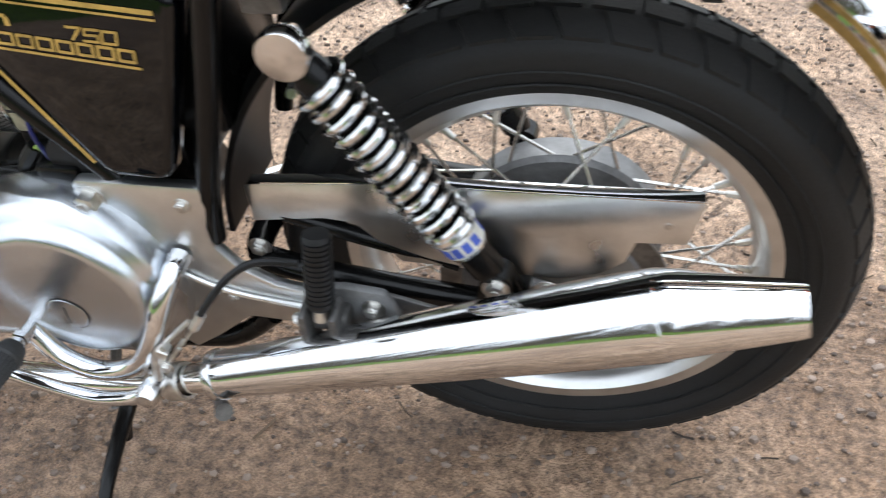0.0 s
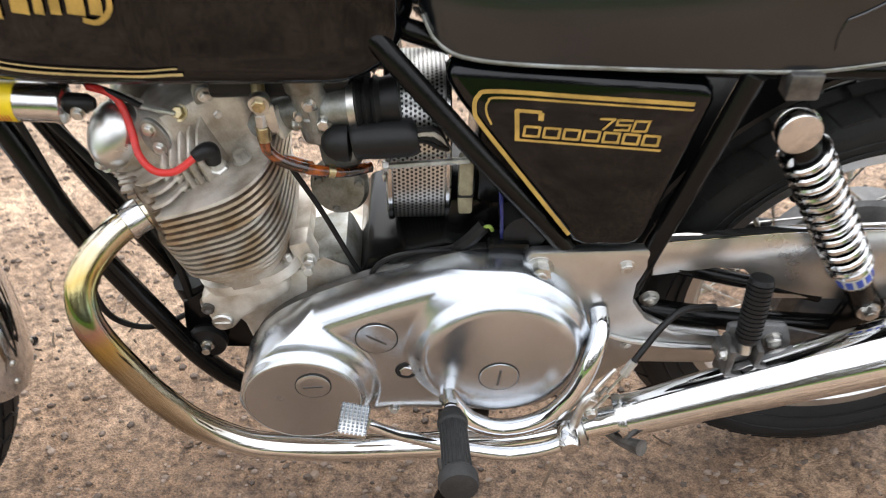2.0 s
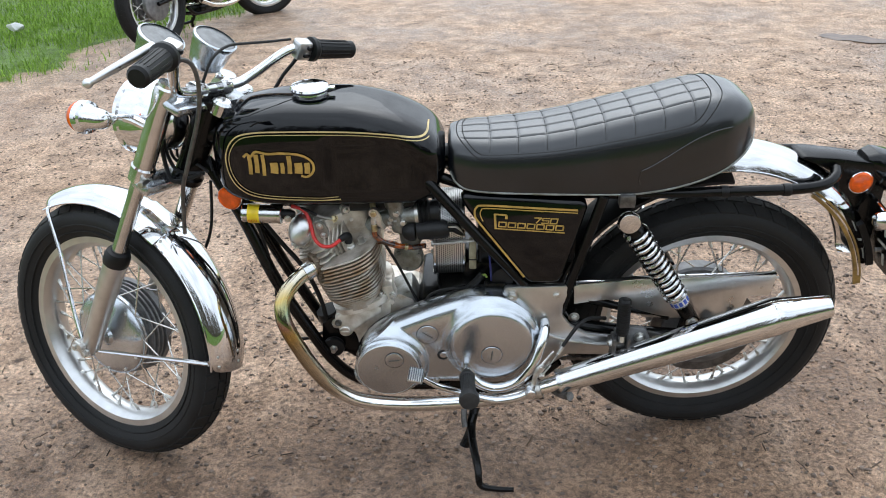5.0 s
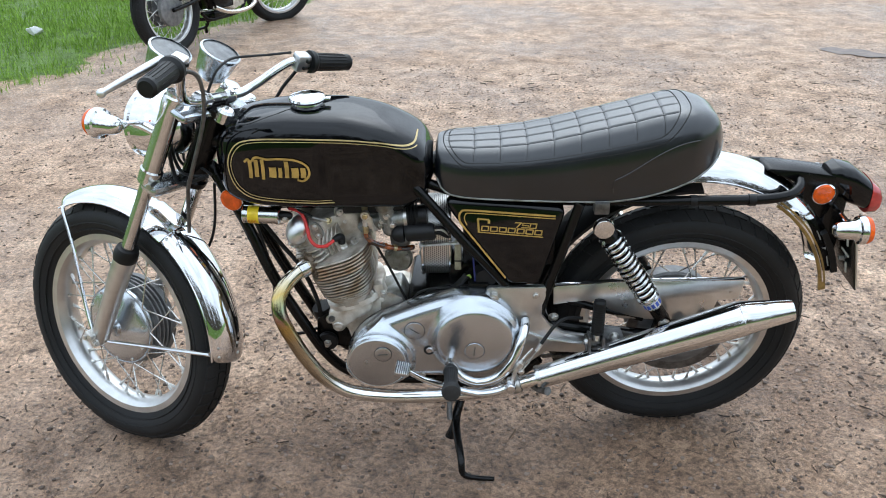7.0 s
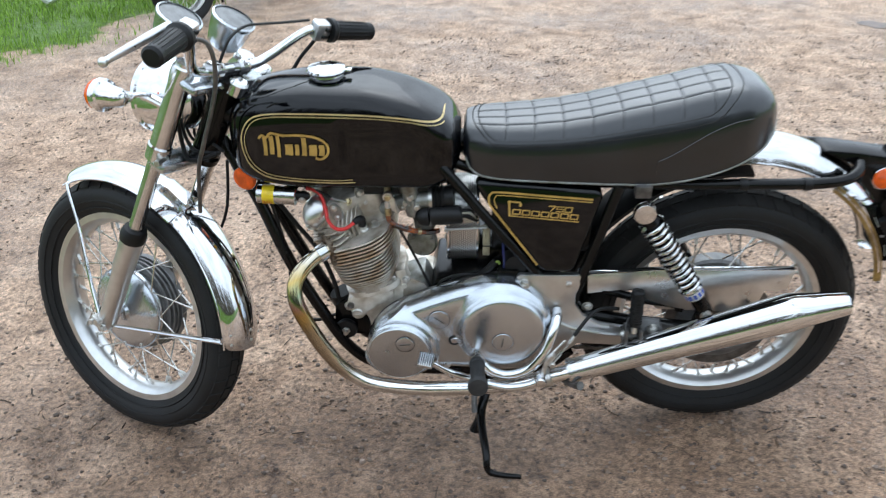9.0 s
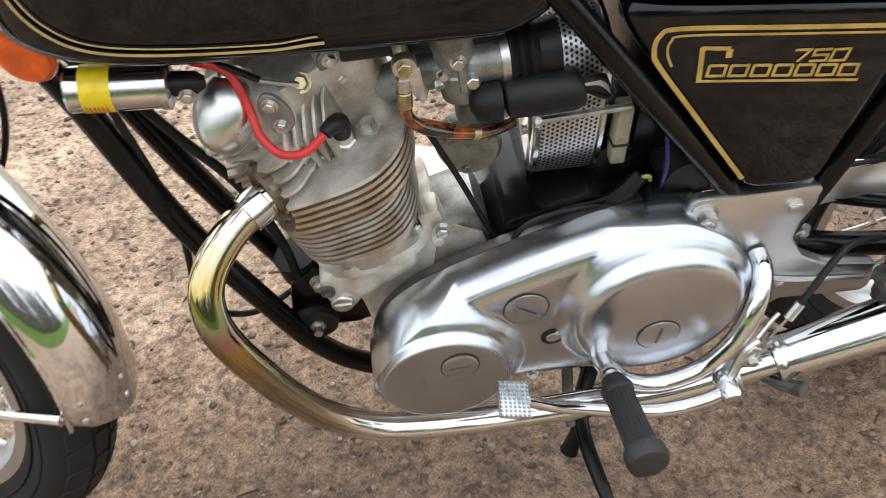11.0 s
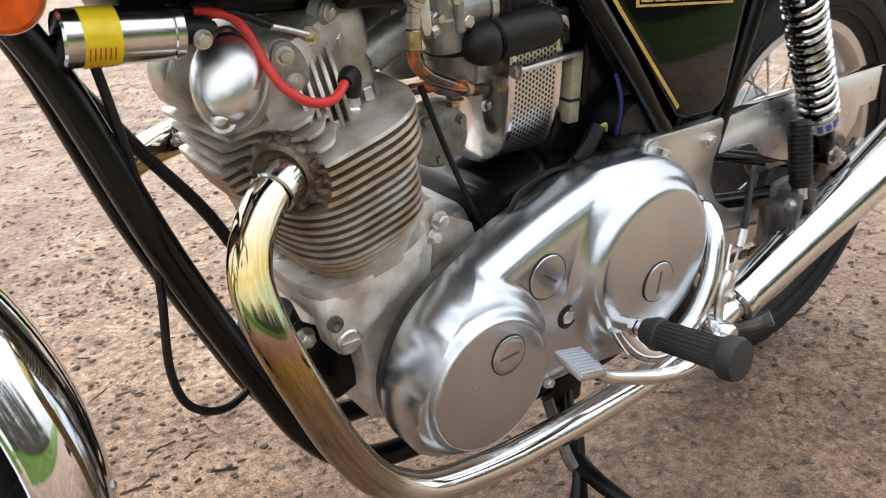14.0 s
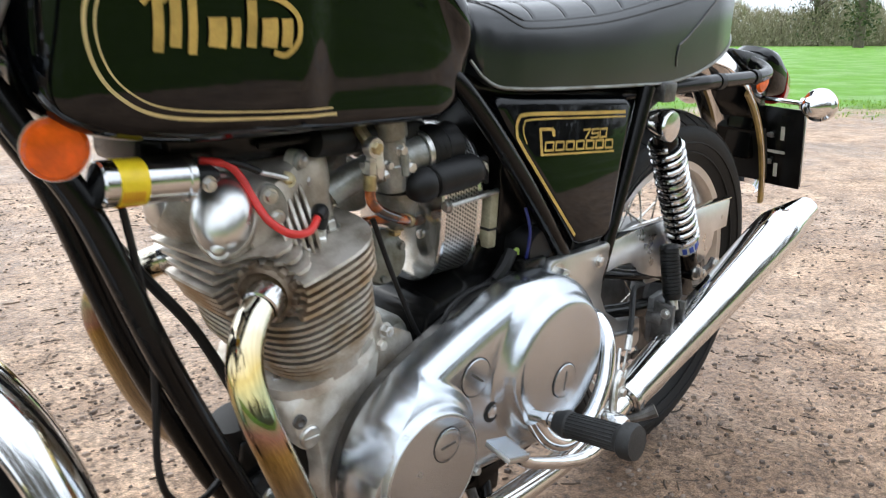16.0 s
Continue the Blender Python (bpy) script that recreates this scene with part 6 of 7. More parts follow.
part("mount_nut", bolt(bmesh.new(), V(-0.920, -0.056, 0.03), LEFT, 0.009, 0.01, 0.004), ZINC, fmnt)
part("horn", lathe(bmesh.new(), [(0, 0), (0.03, 0.002), (0.032, 0.03), (0.02, 0.06), (0, 0.065)], V(-0.945, -0.02, 0.05), V(0.3, 0, -1), 24), RUBBER, bike, "black cylinder before the crankcase")

# timing-side casting behind the barrel
bm = box(V(-0.745, -0.03, 0.088), V(0.075, 0.10, 0.085), 0.016, Euler((0, radians(-20), 0)).to_matrix())
part("rear_casting", bm, CARBGREY, engine, "grey alloy casting behind the barrel")
bm = box(V(-0.775, -0.065, 0.12), V(0.028, 0.035, 0.075), 0.007, Euler((0, radians(-17), 0)).to_matrix())
bolt(bm, V(-0.775, -0.084, 0.115), LEFT, 0.007, 0.007)
part("tappet_boss", bm, CAST, engine)
for k in range(3):
    part("casting_web", plate([(-0.782, 0.06), (-0.776, 0.118 - 0.006 * k), (-0.756, 0.134 - 0.008 * k), (-0.724, 0.118 - 0.008 * k), (-0.708, 0.07)], -0.0025, 0.0025, 0.0015, Matrix.Translation((0.006 * k, -0.084 + 0.022 * k, 0.0))), IRON, engine)
part("casting_nut", bolt(bmesh.new(), V(-0.7713, -0.088, 0.1348), LEFT, 0.0075, 0.009, 0.003), ZINC, engine)
bm = lathe(bmesh.new(), [(0, 0), (0.036, 0), (0.038, 0.01), (0.034, 0.02), (0.01, 0.023), (0, 0.023)], V(-0.73, -0.02, 0.205), V(-0.2, -1, 0.2), 28)
for a in (0.4, 2.5, 4.6):
    bolt(bm, V(-0.733 + 0.028 * math.cos(a), -0.042, 0.209 + 0.028 * math.sin(a)), LEFT, 0.0055, 0.005)
part("distributor_cover", bm, CARBGREY, engine, "round dull alloy cover")

# carburettor
carb = part("carburettor", lathe(bmesh.new(), [(0, -0.012), (0.0225, -0.012), (0.0225, 0.02), (0.0205, 0.022), (0.0205, 0.052), (0.0235, 0.054), (0.0235, 0.075), (0.018, 0.08), (0, 0.08)], V(-0.745, -0.062, 0.318), V(-0.2, -0.05, 0.97), 28), CARBGREY, bike, "grey zinc carburettor with an amber fuel hose")
part("float_bowl", lathe(bmesh.new(), [(0, 0.0), (0.008, 0.0), (0.008, 0.012), (0.022, 0.014), (0.0265, 0.022), (0.0265, 0.05), (0.03, 0.051), (0.03, 0.057), (0.02, 0.06), (0, 0.06)], V(-0.72, -0.045, 0.243), V(-0.1, -0.05, 1), 26), CARBGREY, carb, "round float bowl with a drain nut")
part("drain_nut", bolt(bmesh.new(), V(-0.72, -0.045, 0.246), V(0, 0, -1), 0.0085, 0.008), BRASS, carb)
part("intake_stub", tube(bmesh.new(), [V(-0.818, -0.035, 0.302), V(-0.79, -0.048, 0.322), V(-0.745, -0.062, 0.337), V(-0.70, -0.068, 0.346)], [0.019, 0.019, 0.021, 0.0235], 20, 5), CARBGREY, carb)
part("stub_flange", box(V(-0.782, -0.05, 0.325), V(0.008, 0.062, 0.034), 0.004, Euler((0, radians(-24), radians(-18))).to_matrix()), CAST, carb, "bolted alloy flange")
for dy in (-0.024, 0.024):
    part("flange_nut", bolt(bmesh.new(), V(-0.778 - dy * 0.3, -0.05 + dy, 0.325), V(0.9, -0.3, 0.4), 0.0055, 0.007), ZINC, carb)
part("intake_boot", lathe(bmesh.new(), [(0, 0), (0.025, 0), (0.031, 0.004), (0.026, 0.009), (0.031, 0.014), (0.026, 0.019), (0.031, 0.024), (0.027, 0.03), (0.03, 0.05), (0, 0.05)], V(-0.703, -0.066, 0.346), V(1, 0, 0.1), 26), RUBBER, carb, "black ribbed rubber boot")
part("boot_clip", lathe(bmesh.new(), [(0.0255, -0.004), (0.0275, -0.004), (0.0275, 0.004), (0.0255, 0.004)], V(-0.706, -0.066, 0.345), V(1, 0, 0.1), 26), ZINC, carb)
banjo = part("banjo", lathe(bmesh.new(), [(0.0055, -0.006), (0.011, -0.006), (0.012, -0.003), (0.012, 0.003), (0.011, 0.006), (0.0055, 0.006)], V(-0.803, -0.092, 0.365), LEFT, 22), ZINC, carb, "bright banjo union")
part("banjo_bolt", bolt(bmesh.new(), V(-0.803, -0.096, 0.365), LEFT, 0.0075, 0.006), BRASS, banjo)
part("lever_arm", plate([(-0.801, 0.362), (-0.789, 0.362), (-0.785, 0.332), (-0.788, 0.327), (-0.793, 0.327), (-0.797, 0.334)], -0.094, -0.090, 0.001), ZINC, banjo)
bm = lathe(bmesh.new(), [(0, 0), (0.0075, 0), (0.0075, 0.014), (0.006, 0.015), (0.006, 0.02), (0, 0.02)], V(-0.804, -0.09, 0.335), V(0, 0, 1), 6)
part("union_nut", bm, ZINC, banjo)
part("hose_ferrule", lathe(bmesh.new(), [(0, 0), (0.0078, 0), (0.0078, 0.017), (0.0068, 0.018), (0, 0.018)], V(-0.804, -0.09, 0.316), V(0, 0, 1), 14), BRASS, banjo, "brass hose ferrule")
part("tank_union", tube(bmesh.new(), [V(-0.804, -0.085, 0.37), V(-0.806, -0.07, 0.385), V(-0.806, -0.06, 0.4)], 0.0075, 10, 4), BRASS, banjo)
part("fuel_hose", tube(bmesh.new(), [V(-0.804, -0.09, 0.32), V(-0.802, -0.091, 0.303), V(-0.787, -0.092, 0.288), V(-0.757, -0.09, 0.275), V(-0.72, -0.078, 0.262), V(-0.69, -0.06, 0.256)], 0.0066, 14, 7), AMBER, carb, "translucent amber fuel hose")
part("fuel_hose", tube(bmesh.new(), [V(-0.826, -0.05, 0.262), V(-0.79, -0.06, 0.268), V(-0.757, -0.085, 0.276)], 0.006, 12, 5), AMBER, carb, "translucent amber fuel hose")
part("hose_clip", lathe(bmesh.new(), [(0.0068, -0.004), (0.0085, -0.004), (0.0085, 0.004), (0.0068, 0.004)], V(-0.735, -0.083, 0.267), V(0.9, 0.3, -0.3), 14), BRASS, carb)
for p, r in ((V(-0.752, -0.083, 0.356), 0.006), (V(-0.738, -0.084, 0.334), 0.007), (V(-0.765, -0.075, 0.338), 0.005)):
    part("carb_screw", bolt(bmesh.new(), p, LEFT, r, 0.007), ZINC, carb)
part("idle_screw", tube(bmesh.new(), [V(-0.748, -0.085, 0.352), V(-0.746, -0.088, 0.325)], [0.006, 0.0045], 10, 1), CARBGREY, carb)

# right-hand carburettor behind
far = part("carburettor", lathe(bmesh.new(), [(0, -0.012), (0.0225, -0.012), (0.0225, 0.02), (0.0205, 0.022), (0.0205, 0.052), (0.0235, 0.054), (0.0235, 0.075), (0.018, 0.08), (0, 0.08)], V(-0.745, 0.055, 0.318), V(-0.2, 0.05, 0.97), 24), CARBGREY, bike, "grey zinc carburettor of the far cylinder")
part("intake_stub", tube(bmesh.new(), [V(-0.818, 0.03, 0.302), V(-0.79, 0.042, 0.322), V(-0.745, 0.055, 0.337), V(-0.70, 0.06, 0.346)], [0.019, 0.019, 0.021, 0.0235], 16, 5), CARBGREY, far)
part("float_bowl", lathe(bmesh.new(), [(0, 0.0), (0.022, 0.004), (0.0265, 0.012), (0.0265, 0.045), (0.02, 0.05), (0, 0.05)], V(-0.72, 0.045, 0.25), V(-0.1, 0.05, 1), 20), CARBGREY, far)
part("intake_boot", lathe(bmesh.new(), [(0, 0), (0.025, 0), (0.031, 0.004), (0.026, 0.009), (0.031, 0.014), (0.026, 0.019), (0.03, 0.05), (0, 0.05)], V(-0.703, 0.06, 0.346), V(1, 0, 0.1), 20), RUBBER, far)
part("head_steady", plate([(-0.86, 0.36), (-0.79, 0.345), (-0.77, 0.40), (-0.86, 0.41)], -0.02, 0.05, 0.004), FRAME, bike, "black engine steady above the head")

# air filter with perforated band
FC, FW, FH = V(0, 0.0, 0.262), 0.079, 0.1


def filter_ring(f=1.0, k=72):
    return [(FW * f * math.copysign(abs(math.sin(a)) ** (2 / 3.0), math.sin(a)), FH * f * math.copysign(abs(math.cos(a)) ** (2 / 3.0), math.cos(a))) for a in (2 * math.pi * i / k for i in range(k))]


bm = bmesh.new()
uvl = bm.loops.layers.uv.new("UVMap")
ra = [bm.verts.new((-0.664, y, FC.z + z)) for y, z in filter_ring()]
rb = [bm.verts.new((-0.602, y, FC.z + z)) for y, z in filter_ring()]
run = [0.0]
for i in range(72):
    run.append(run[-1] + (ra[(i + 1) % 72].co - ra[i].co).length)
for i in range(72):
    j = (i + 1) % 72
    f = bm.faces.new((ra[i], ra[j], rb[j], rb[i]))
    for lp, uvv in zip(f.loops, ((run[i], 0), (run[i + 1], 0), (run[i + 1], 0.062), (run[i], 0.062))):
        lp[uvl].uv = uvv
air = part("air_filter", bm, PERF, bike, "perforated steel air filter drum")
bm = bmesh.new()
for x0, x1, f in ((-0.672, -0.663, 1.03), (-0.603, -0.595, 1.03)):
    r = [[bm.verts.new((x, y, FC.z + z)) for y, z in filter_ring(f * g)] for x, g in ((x0, 0.97), (x0 + 0.002, 1.0), (x1 - 0.002, 1.0), (x1, 0.97))]
    bridge(bm, r)
    bm.faces.new(r[0])
    bm.faces.new(r[-1][::-1])
part("end_plate", bm, CHROME_WORN, air, "plain bright end plate")
part("filter_bolt", lathe(bmesh.new(), [(0, 0), (0.005, 0), (0.006, 0.004), (0, 0.006)], V(-0.672, -0.045, 0.23), V(-1, 0, 0), 10), ZINC, air)
bm = tube(bmesh.new(), [V(-0.668, -0.086, 0.276), V(-0.575, -0.088, 0.284)], 0.004, 8, 1)
bolt(bm, V(-0.668, -0.086, 0.276), V(-1, 0, 0), 0.007, 0.006)
part("tie_rod", bm, ZINC, air)
part("ignition_coil", box(V(-0.93, 0.02, 0.385), V(0.24, 0.11, 0.07), 0.012), FRAME, bike, "black coil bracket tucked under the tank")
for dx in (0.0, 0.05):
    part("coil", lathe(bmesh.new(), [(0, 0), (0.019, 0), (0.02, 0.004), (0.02, 0.1), (0.012, 0.105), (0.008, 0.125), (0, 0.125)], V(-0.86 + dx, -0.055, 0.372), V(1, 0.05, 0), 20), RUBBER, bike, "black ignition coil")
part("throttle_cable", tube(bmesh.new(), [V(-0.765, -0.07, 0.405), V(-0.79, -0.06, 0.4), V(-0.85, -0.05, 0.375), V(-0.92, -0.04, 0.37)], 0.0045, 8, 5), RUBBER, bike)

# switch cover and wiring
boot = part("switch_boot", tube(bmesh.new(), [V(-0.708, -0.09, 0.313), V(-0.702, -0.09, 0.314), V(-0.675, -0.093, 0.318), V(-0.642, -0.097, 0.322), V(-0.634, -0.097, 0.323)], [0.017, 0.0215, 0.0225, 0.0215, 0.016], 24, 5), RUBBER, bike, "black rubber switch cover with wires")
part("boot_end", lathe(bmesh.new(), [(0, -0.014), (0.008, -0.013), (0.016, -0.007), (0.021, 0.002), (0.0225, 0.012), (0.021, 0.018), (0.014, 0.0195), (0, 0.0195)], V(-0.728, -0.088, 0.310), V(1, -0.05, 0.06), 22), RUBBER, boot)
for k in range(4):
    part("boot_sleeve", tube(bmesh.new(), [V(-0.64, -0.102 + 0.004 * k, 0.334 - 0.007 * k), V(-0.624, -0.102 + 0.004 * k, 0.336 - 0.008 * k), V(-0.612, -0.096, 0.33 - 0.007 * k), V(-0.6, -0.088, 0.30)], 0.0036, 8, 5), RUBBER if k != 1 else WHITE, boot)

# battery box and dark inner panels
part("battery_box", box(V(-0.45, 0.0, 0.31), V(0.23, 0.17, 0.19), 0.008), FRAME, bike, "black battery and oil tank box behind the side panels")
part("tray", box(V(-0.50, 0.0, 0.172), V(0.2, 0.15, 0.09), 0.008), FRAME, bike, "black tray under the battery box")
strip = part("connector_block", box(V(-0.578, -0.078, 0.243), V(0.017, 0.02, 0.078), 0.003), LINEN, bike, "aged cream plastic connector strip")
part("strap", box(V(-0.578, -0.0775, 0.231), V(0.019, 0.022, 0.004), 0.0008), BLACKGAP, strip)
cable("cable", [V(-0.54, -0.11, 0.26), V(-0.538, -0.12, 0.23), V(-0.535, -0.115, 0.19), V(-0.53, -0.1, 0.16)], 0.0024, DARKBLUE, label="dark blue wire")
cable("cable", [V(-0.785, -0.075, 0.275), V(-0.752, -0.075, 0.203), V(-0.715, -0.085, 0.12), V(-0.70, -0.09, 0.10)], 0.0035, label="thin black cable behind the barrel")
cable("cable", [V(-0.70, -0.105, 0.10), V(-0.695, -0.11, 0.125), V(-0.68, -0.112, 0.15), V(-0.648, -0.11, 0.162), V(-0.612, -0.108, 0.164), V(-0.582, -0.105, 0.158)], 0.0032, label="black wire looping over the primary case")
cable("cable", [V(-0.69, -0.1, 0.10), V(-0.67, -0.1, 0.135), V(-0.635, -0.1, 0.155), V(-0.59, -0.1, 0.165), V(-0.565, -0.1, 0.195)], 0.003, label="black wire looping over the primary case")
cable("cable", [V(-0.585, -0.104, 0.165), V(-0.572, -0.108, 0.182), V(-0.556, -0.105, 0.2)], 0.009, label="black wire sleeve")
cable("cable", [V(-0.558, -0.106, 0.197), V(-0.55, -0.11, 0.203), V(-0.546, -0.108, 0.195)], 0.0025, pbr("green_wire", (0.35, 0.5, 0.1), 0.4), label="bare green and yellow wire end")
cable("cable", [V(-1.085, -0.06, 0.35), V(-1.07, -0.06, 0.27), V(-1.06, -0.06, 0.2), V(-1.058, -0.06, 0.13), V(-1.062, -0.065, 0.05), V(-1.045, -0.06, 0.0), V(-1.0, -0.045, -0.025), V(-0.93, 0.0, -0.02)], 0.0042, label="black cable hanging before the engine")
cable("cable", [V(-1.1, 0.0, 0.33), V(-1.04, -0.01, 0.24), V(-0.99, -0.02, 0.17), V(-0.955, -0.04, 0.09), V(-0.945, -0.05, 0.03)], 0.006, label="black breather hose before the engine")
cable("cable", [V(-1.0, -0.045, 0.362), V(-0.965, -0.062, 0.360), V(-0.936, -0.070, 0.348)], 0.0034, label="thin black cable at the rocker box")

# coil capacitor with its label
ca, cb = V(-1.107, -0.067, 0.356), V(-1.014, -0.068, 0.352)
cd = (cb - ca).normalized()
cl = (cb - ca).length
cond = part("capacitor", lathe(bmesh.new(), [(0, 0), (0.020, 0), (0.0218, 0.002), (0.0218, cl - 0.012), (0.0232, cl - 0.011), (0.0232, cl - 0.004), (0.0218, cl - 0.003), (0.014, cl), (0, cl)], ca, cd, 32), CHROME_WORN, bike, "bright capacitor can with a yellow label")
part("label", lathe(bmesh.new(), [(0.0220, 0.014), (0.0223, 0.014), (0.0223, 0.041), (0.0220, 0.041)], ca, cd, 32), YELLOW, cond, "yellow label with red print")
part("end_cap", lathe(bmesh.new(), [(0, cl), (0.012, cl), (0.011, cl + 0.02), (0.006, cl + 0.028), (0, cl + 0.028)], ca, cd, 18), RUBBER, cond)
part("terminal", bolt(bmesh.new(), cb + V(0.012, -0.012, -0.006), LEFT, 0.006, 0.006), ZINC, cond)
bm = bmesh.new()
up_ = V(0, -0.45, 0.89)
for k in range(6):
    t0 = 0.017 + 0.0036 * k
    for q, ln in ((0.4, 0.9), (-0.65, 0.6 + 0.05 * (k % 3))):
        a0 = 2.1 + q * 0.3
        pts = []
        u = cd.cross(V(0, 0, 1)).normalized()
        w = cd.cross(u)
        tube(bm, [ca + cd * t0 + 0.0224 * (u * math.cos(a) + w * math.sin(a)) for a in np.linspace(0.2 + 0.9 * (q < 0), 0.2 + 0.9 * (q < 0) + 0.55 * ln, 6)], 0.0006, 4, 1)
part("print_bars", bm, REDTEXT, cond)

# orange side reflector
REFL = V(-1.135, -0.056, 0.389)
refl = part("reflector", lathe(bmesh.new(), [(0, -0.012), (0.022, -0.012), (0.0285, -0.006), (0.029, 0.0), (0.0275, 0.0)], REFL, V(-0.25, -1, 0), 32), CHROME, bike, "round orange side reflector below the tank")
part("lens", lathe(bmesh.new(), [(0.028, -0.002), (0.028, 0.002), (0.024, 0.006), (0, 0.0085)], REFL, V(-0.25, -1, 0), 32), ORANGE, refl, "orange reflector face")
part("bracket", box(V(-1.128, -0.032, 0.387), V(0.03, 0.03, 0.02), 0.003), FRAME, refl)

# ---- side panel ----
PANEL = [(-0.604, 0.404), (-0.597, 0.412), (-0.34, 0.403), (-0.327, 0.396), (-0.324, 0.384), (-0.373, 0.214), (-0.382, 0.203), (-0.395, 0.199), (-0.442, 0.197), (-0.456, 0.203), (-0.590, 0.372), (-0.602, 0.392)]


def panel_y(x, z):
    """The panel leans in towards its upper front corner."""
    return -0.1207 - 0.083 * (x + 0.453) + 0.128 * (z - 0.372)


bm = plate(PANEL, -0.131, -0.096, 0.0)
bm.verts.ensure_lookup_table()
bevel(bm, 0.011, 4, 60)
for v in bm.verts:
    v.co.y += (panel_y(v.co.x, v.co.z) + 0.131)
side = part("side_panel", bm, PAINT, bike, "gloss black triangular side panel with gold lines", sharp=50)
on_panel = lambda x, z: V(x, panel_y(x, z) - 0.0012, z)
ribbon("gold_line", [(-0.346, 0.381), (-0.45, 0.3845), (-0.552, 0.388), (-0.571, 0.382), (-0.574, 0.365), (-0.566, 0.349), (-0.52, 0.290), (-0.461, 0.215)], 0.0048, GOLD, side, on_panel, "gold line round the panel")
ribbon("gold_line", [(-0.346, 0.3745), (-0.45, 0.378), (-0.546, 0.381), (-0.560, 0.376), (-0.5615, 0.364), (-0.5555, 0.350)], 0.0024, GOLD, side, on_panel, "fine gold line round the panel")
ribbon("emblem_bracket", [(-0.5035, 0.3565), (-0.5035, 0.3655)], 0.006, GOLD, side, on_panel, "gold bracket of the model emblem")
ribbon("emblem_bracket", [(-0.503, 0.366), (-0.53, 0.3675)], 0.004, GOLD, side, on_panel)
ribbon("emblem_bracket", [(-0.5295, 0.3685), (-0.5275, 0.3345)], 0.005, GOLD, side, on_panel)
ribbon("emblem_bracket", [(-0.530, 0.3335), (-0.373, 0.3265)], 0.0028, GOLD, side, on_panel)
for k in range(7):
    x0 = -0.521 + 0.0212 * k
    z0 = 0.3375 - 0.00095 * k
    wdt = 0.0175
    for seg in (((x0, z0), (x0 + 0.0015, z0 + 0.0125)), ((x0 + wdt - 0.0015, z0 - 0.0006), (x0 + wdt, z0 + 0.012)), ((x0 + 0.001, z0 + 0.0118), (x0 + wdt, z0 + 0.0112)), ((x0, z0 + 0.001), (x0 + wdt - 0.001, z0 + 0.0004))):
        ribbon("emblem_bar", list(seg), 0.0030, GOLD, side, on_panel, "plain gold emblem bar" if k == 0 else "")
# the capacity number in square strokes
for k, strokes in enumerate(((((0, 1), (1, 1)), ((1, 1), (0.45, 0))), (((1, 1), (0, 1)), ((0, 1), (0, 0.52)), ((0, 0.52), (1, 0.52)), ((1, 0.52), (1, 0)), ((1, 0), (0, 0))), (((0, 0), (0, 1)), ((0, 1), (1, 1)), ((1, 1), (1, 0)), ((1, 0), (0, 0))))):
    for (u0, v0), (u1, v1) in strokes:
        x0, x1 = -0.4435 + 0.0185 * k + 0.0145 * u0, -0.4435 + 0.0185 * k + 0.0145 * u1
        ext = 0.0011
        du, dv = (x1 - x0), 0.0115 * (v1 - v0)
        ln = math.hypot(du, dv)
        ribbon("capacity_stroke", [(x0 + 0.003 * v0 - ext * du / ln, 0.3495 - 0.0006 * k + 0.0115 * v0 - ext * dv / ln), (x1 + 0.003 * v1 + ext * du / ln, 0.3495 - 0.0006 * k + 0.0115 * v1 + ext * dv / ln)], 0.0027, GOLD, side, on_panel, "gold stroke of the number 750" if k == 0 else "")
bm = plate(PANEL, 0.095, 0.132, 0.01)
part("side_panel", bm, PAINT, bike, "gloss black triangular side panel")

# ---- swinging arm, chain guard, shock absorbers ----
arm = part("swinging_arm", tube(bmesh.new(), [V(-0.345, 0, 0.045), V(-0.345, -0.08, 0.045), V(-0.30, -0.1, 0.04), V(-0.15, -0.103, 0.02), V(0.03, -0.1, 0.0)], 0.016, 14, 5), FRAME, bike, "black swinging arm")
part("arm_leg", tube(bmesh.new(), [V(-0.345, 0, 0.045), V(-0.345, 0.08, 0.045), V(-0.30, 0.1, 0.04), V(-0.15, 0.103, 0.02), V(0.03, 0.1, 0.0)], 0.016, 14, 5), FRAME, arm)
part("arm_end", plate([(-0.085, 0.01), (-0.07, 0.085), (-0.04, 0.085), (-0.02, 0.03), (0.05, 0.02), (0.055, -0.02), (-0.06, -0.02)], -0.118, -0.104, 0.003), FRAME, arm, "black shock mounting bracket")
part("pivot_bolt", bolt(bmesh.new(), V(-0.332, -0.1, 0.068), LEFT, 0.01, 0.007, 0.003), ZINC, arm)
bm = bmesh.new()
bolt(bm, V(0.0, -0.118, 0.0), LEFT, 0.013, 0.01, 0.005)
part("axle_nut", bm, ZINC, arm)
CG = [(-0.335, 0.150), (-0.325, 0.155), (-0.18, 0.169), (0.14, 0.175), (0.147, 0.168), (0.136, 0.119), (0.085, 0.116), (0.076, 0.09), (0.05, 0.07), (0.01, 0.06), (-0.05, 0.06), (-0.165, 0.064), (-0.19, 0.09), (-0.215, 0.112), (-0.25, 0.115), (-0.333, 0.104)]
bm = plate(CG, -0.0895, -0.087, 0.0008)
for v in bm.verts:
    v.co.y -= (0.155 - v.co.z) * 0.12
guard = part("chain_guard", bm, SATIN, bike, "chromed chain guard")
bm = plate([(-0.33, 0.154), (-0.18, 0.1675), (0.146, 0.1735), (0.146, 0.1765), (-0.18, 0.1705), (-0.33, 0.157)], -0.0915, -0.076, 0.001)
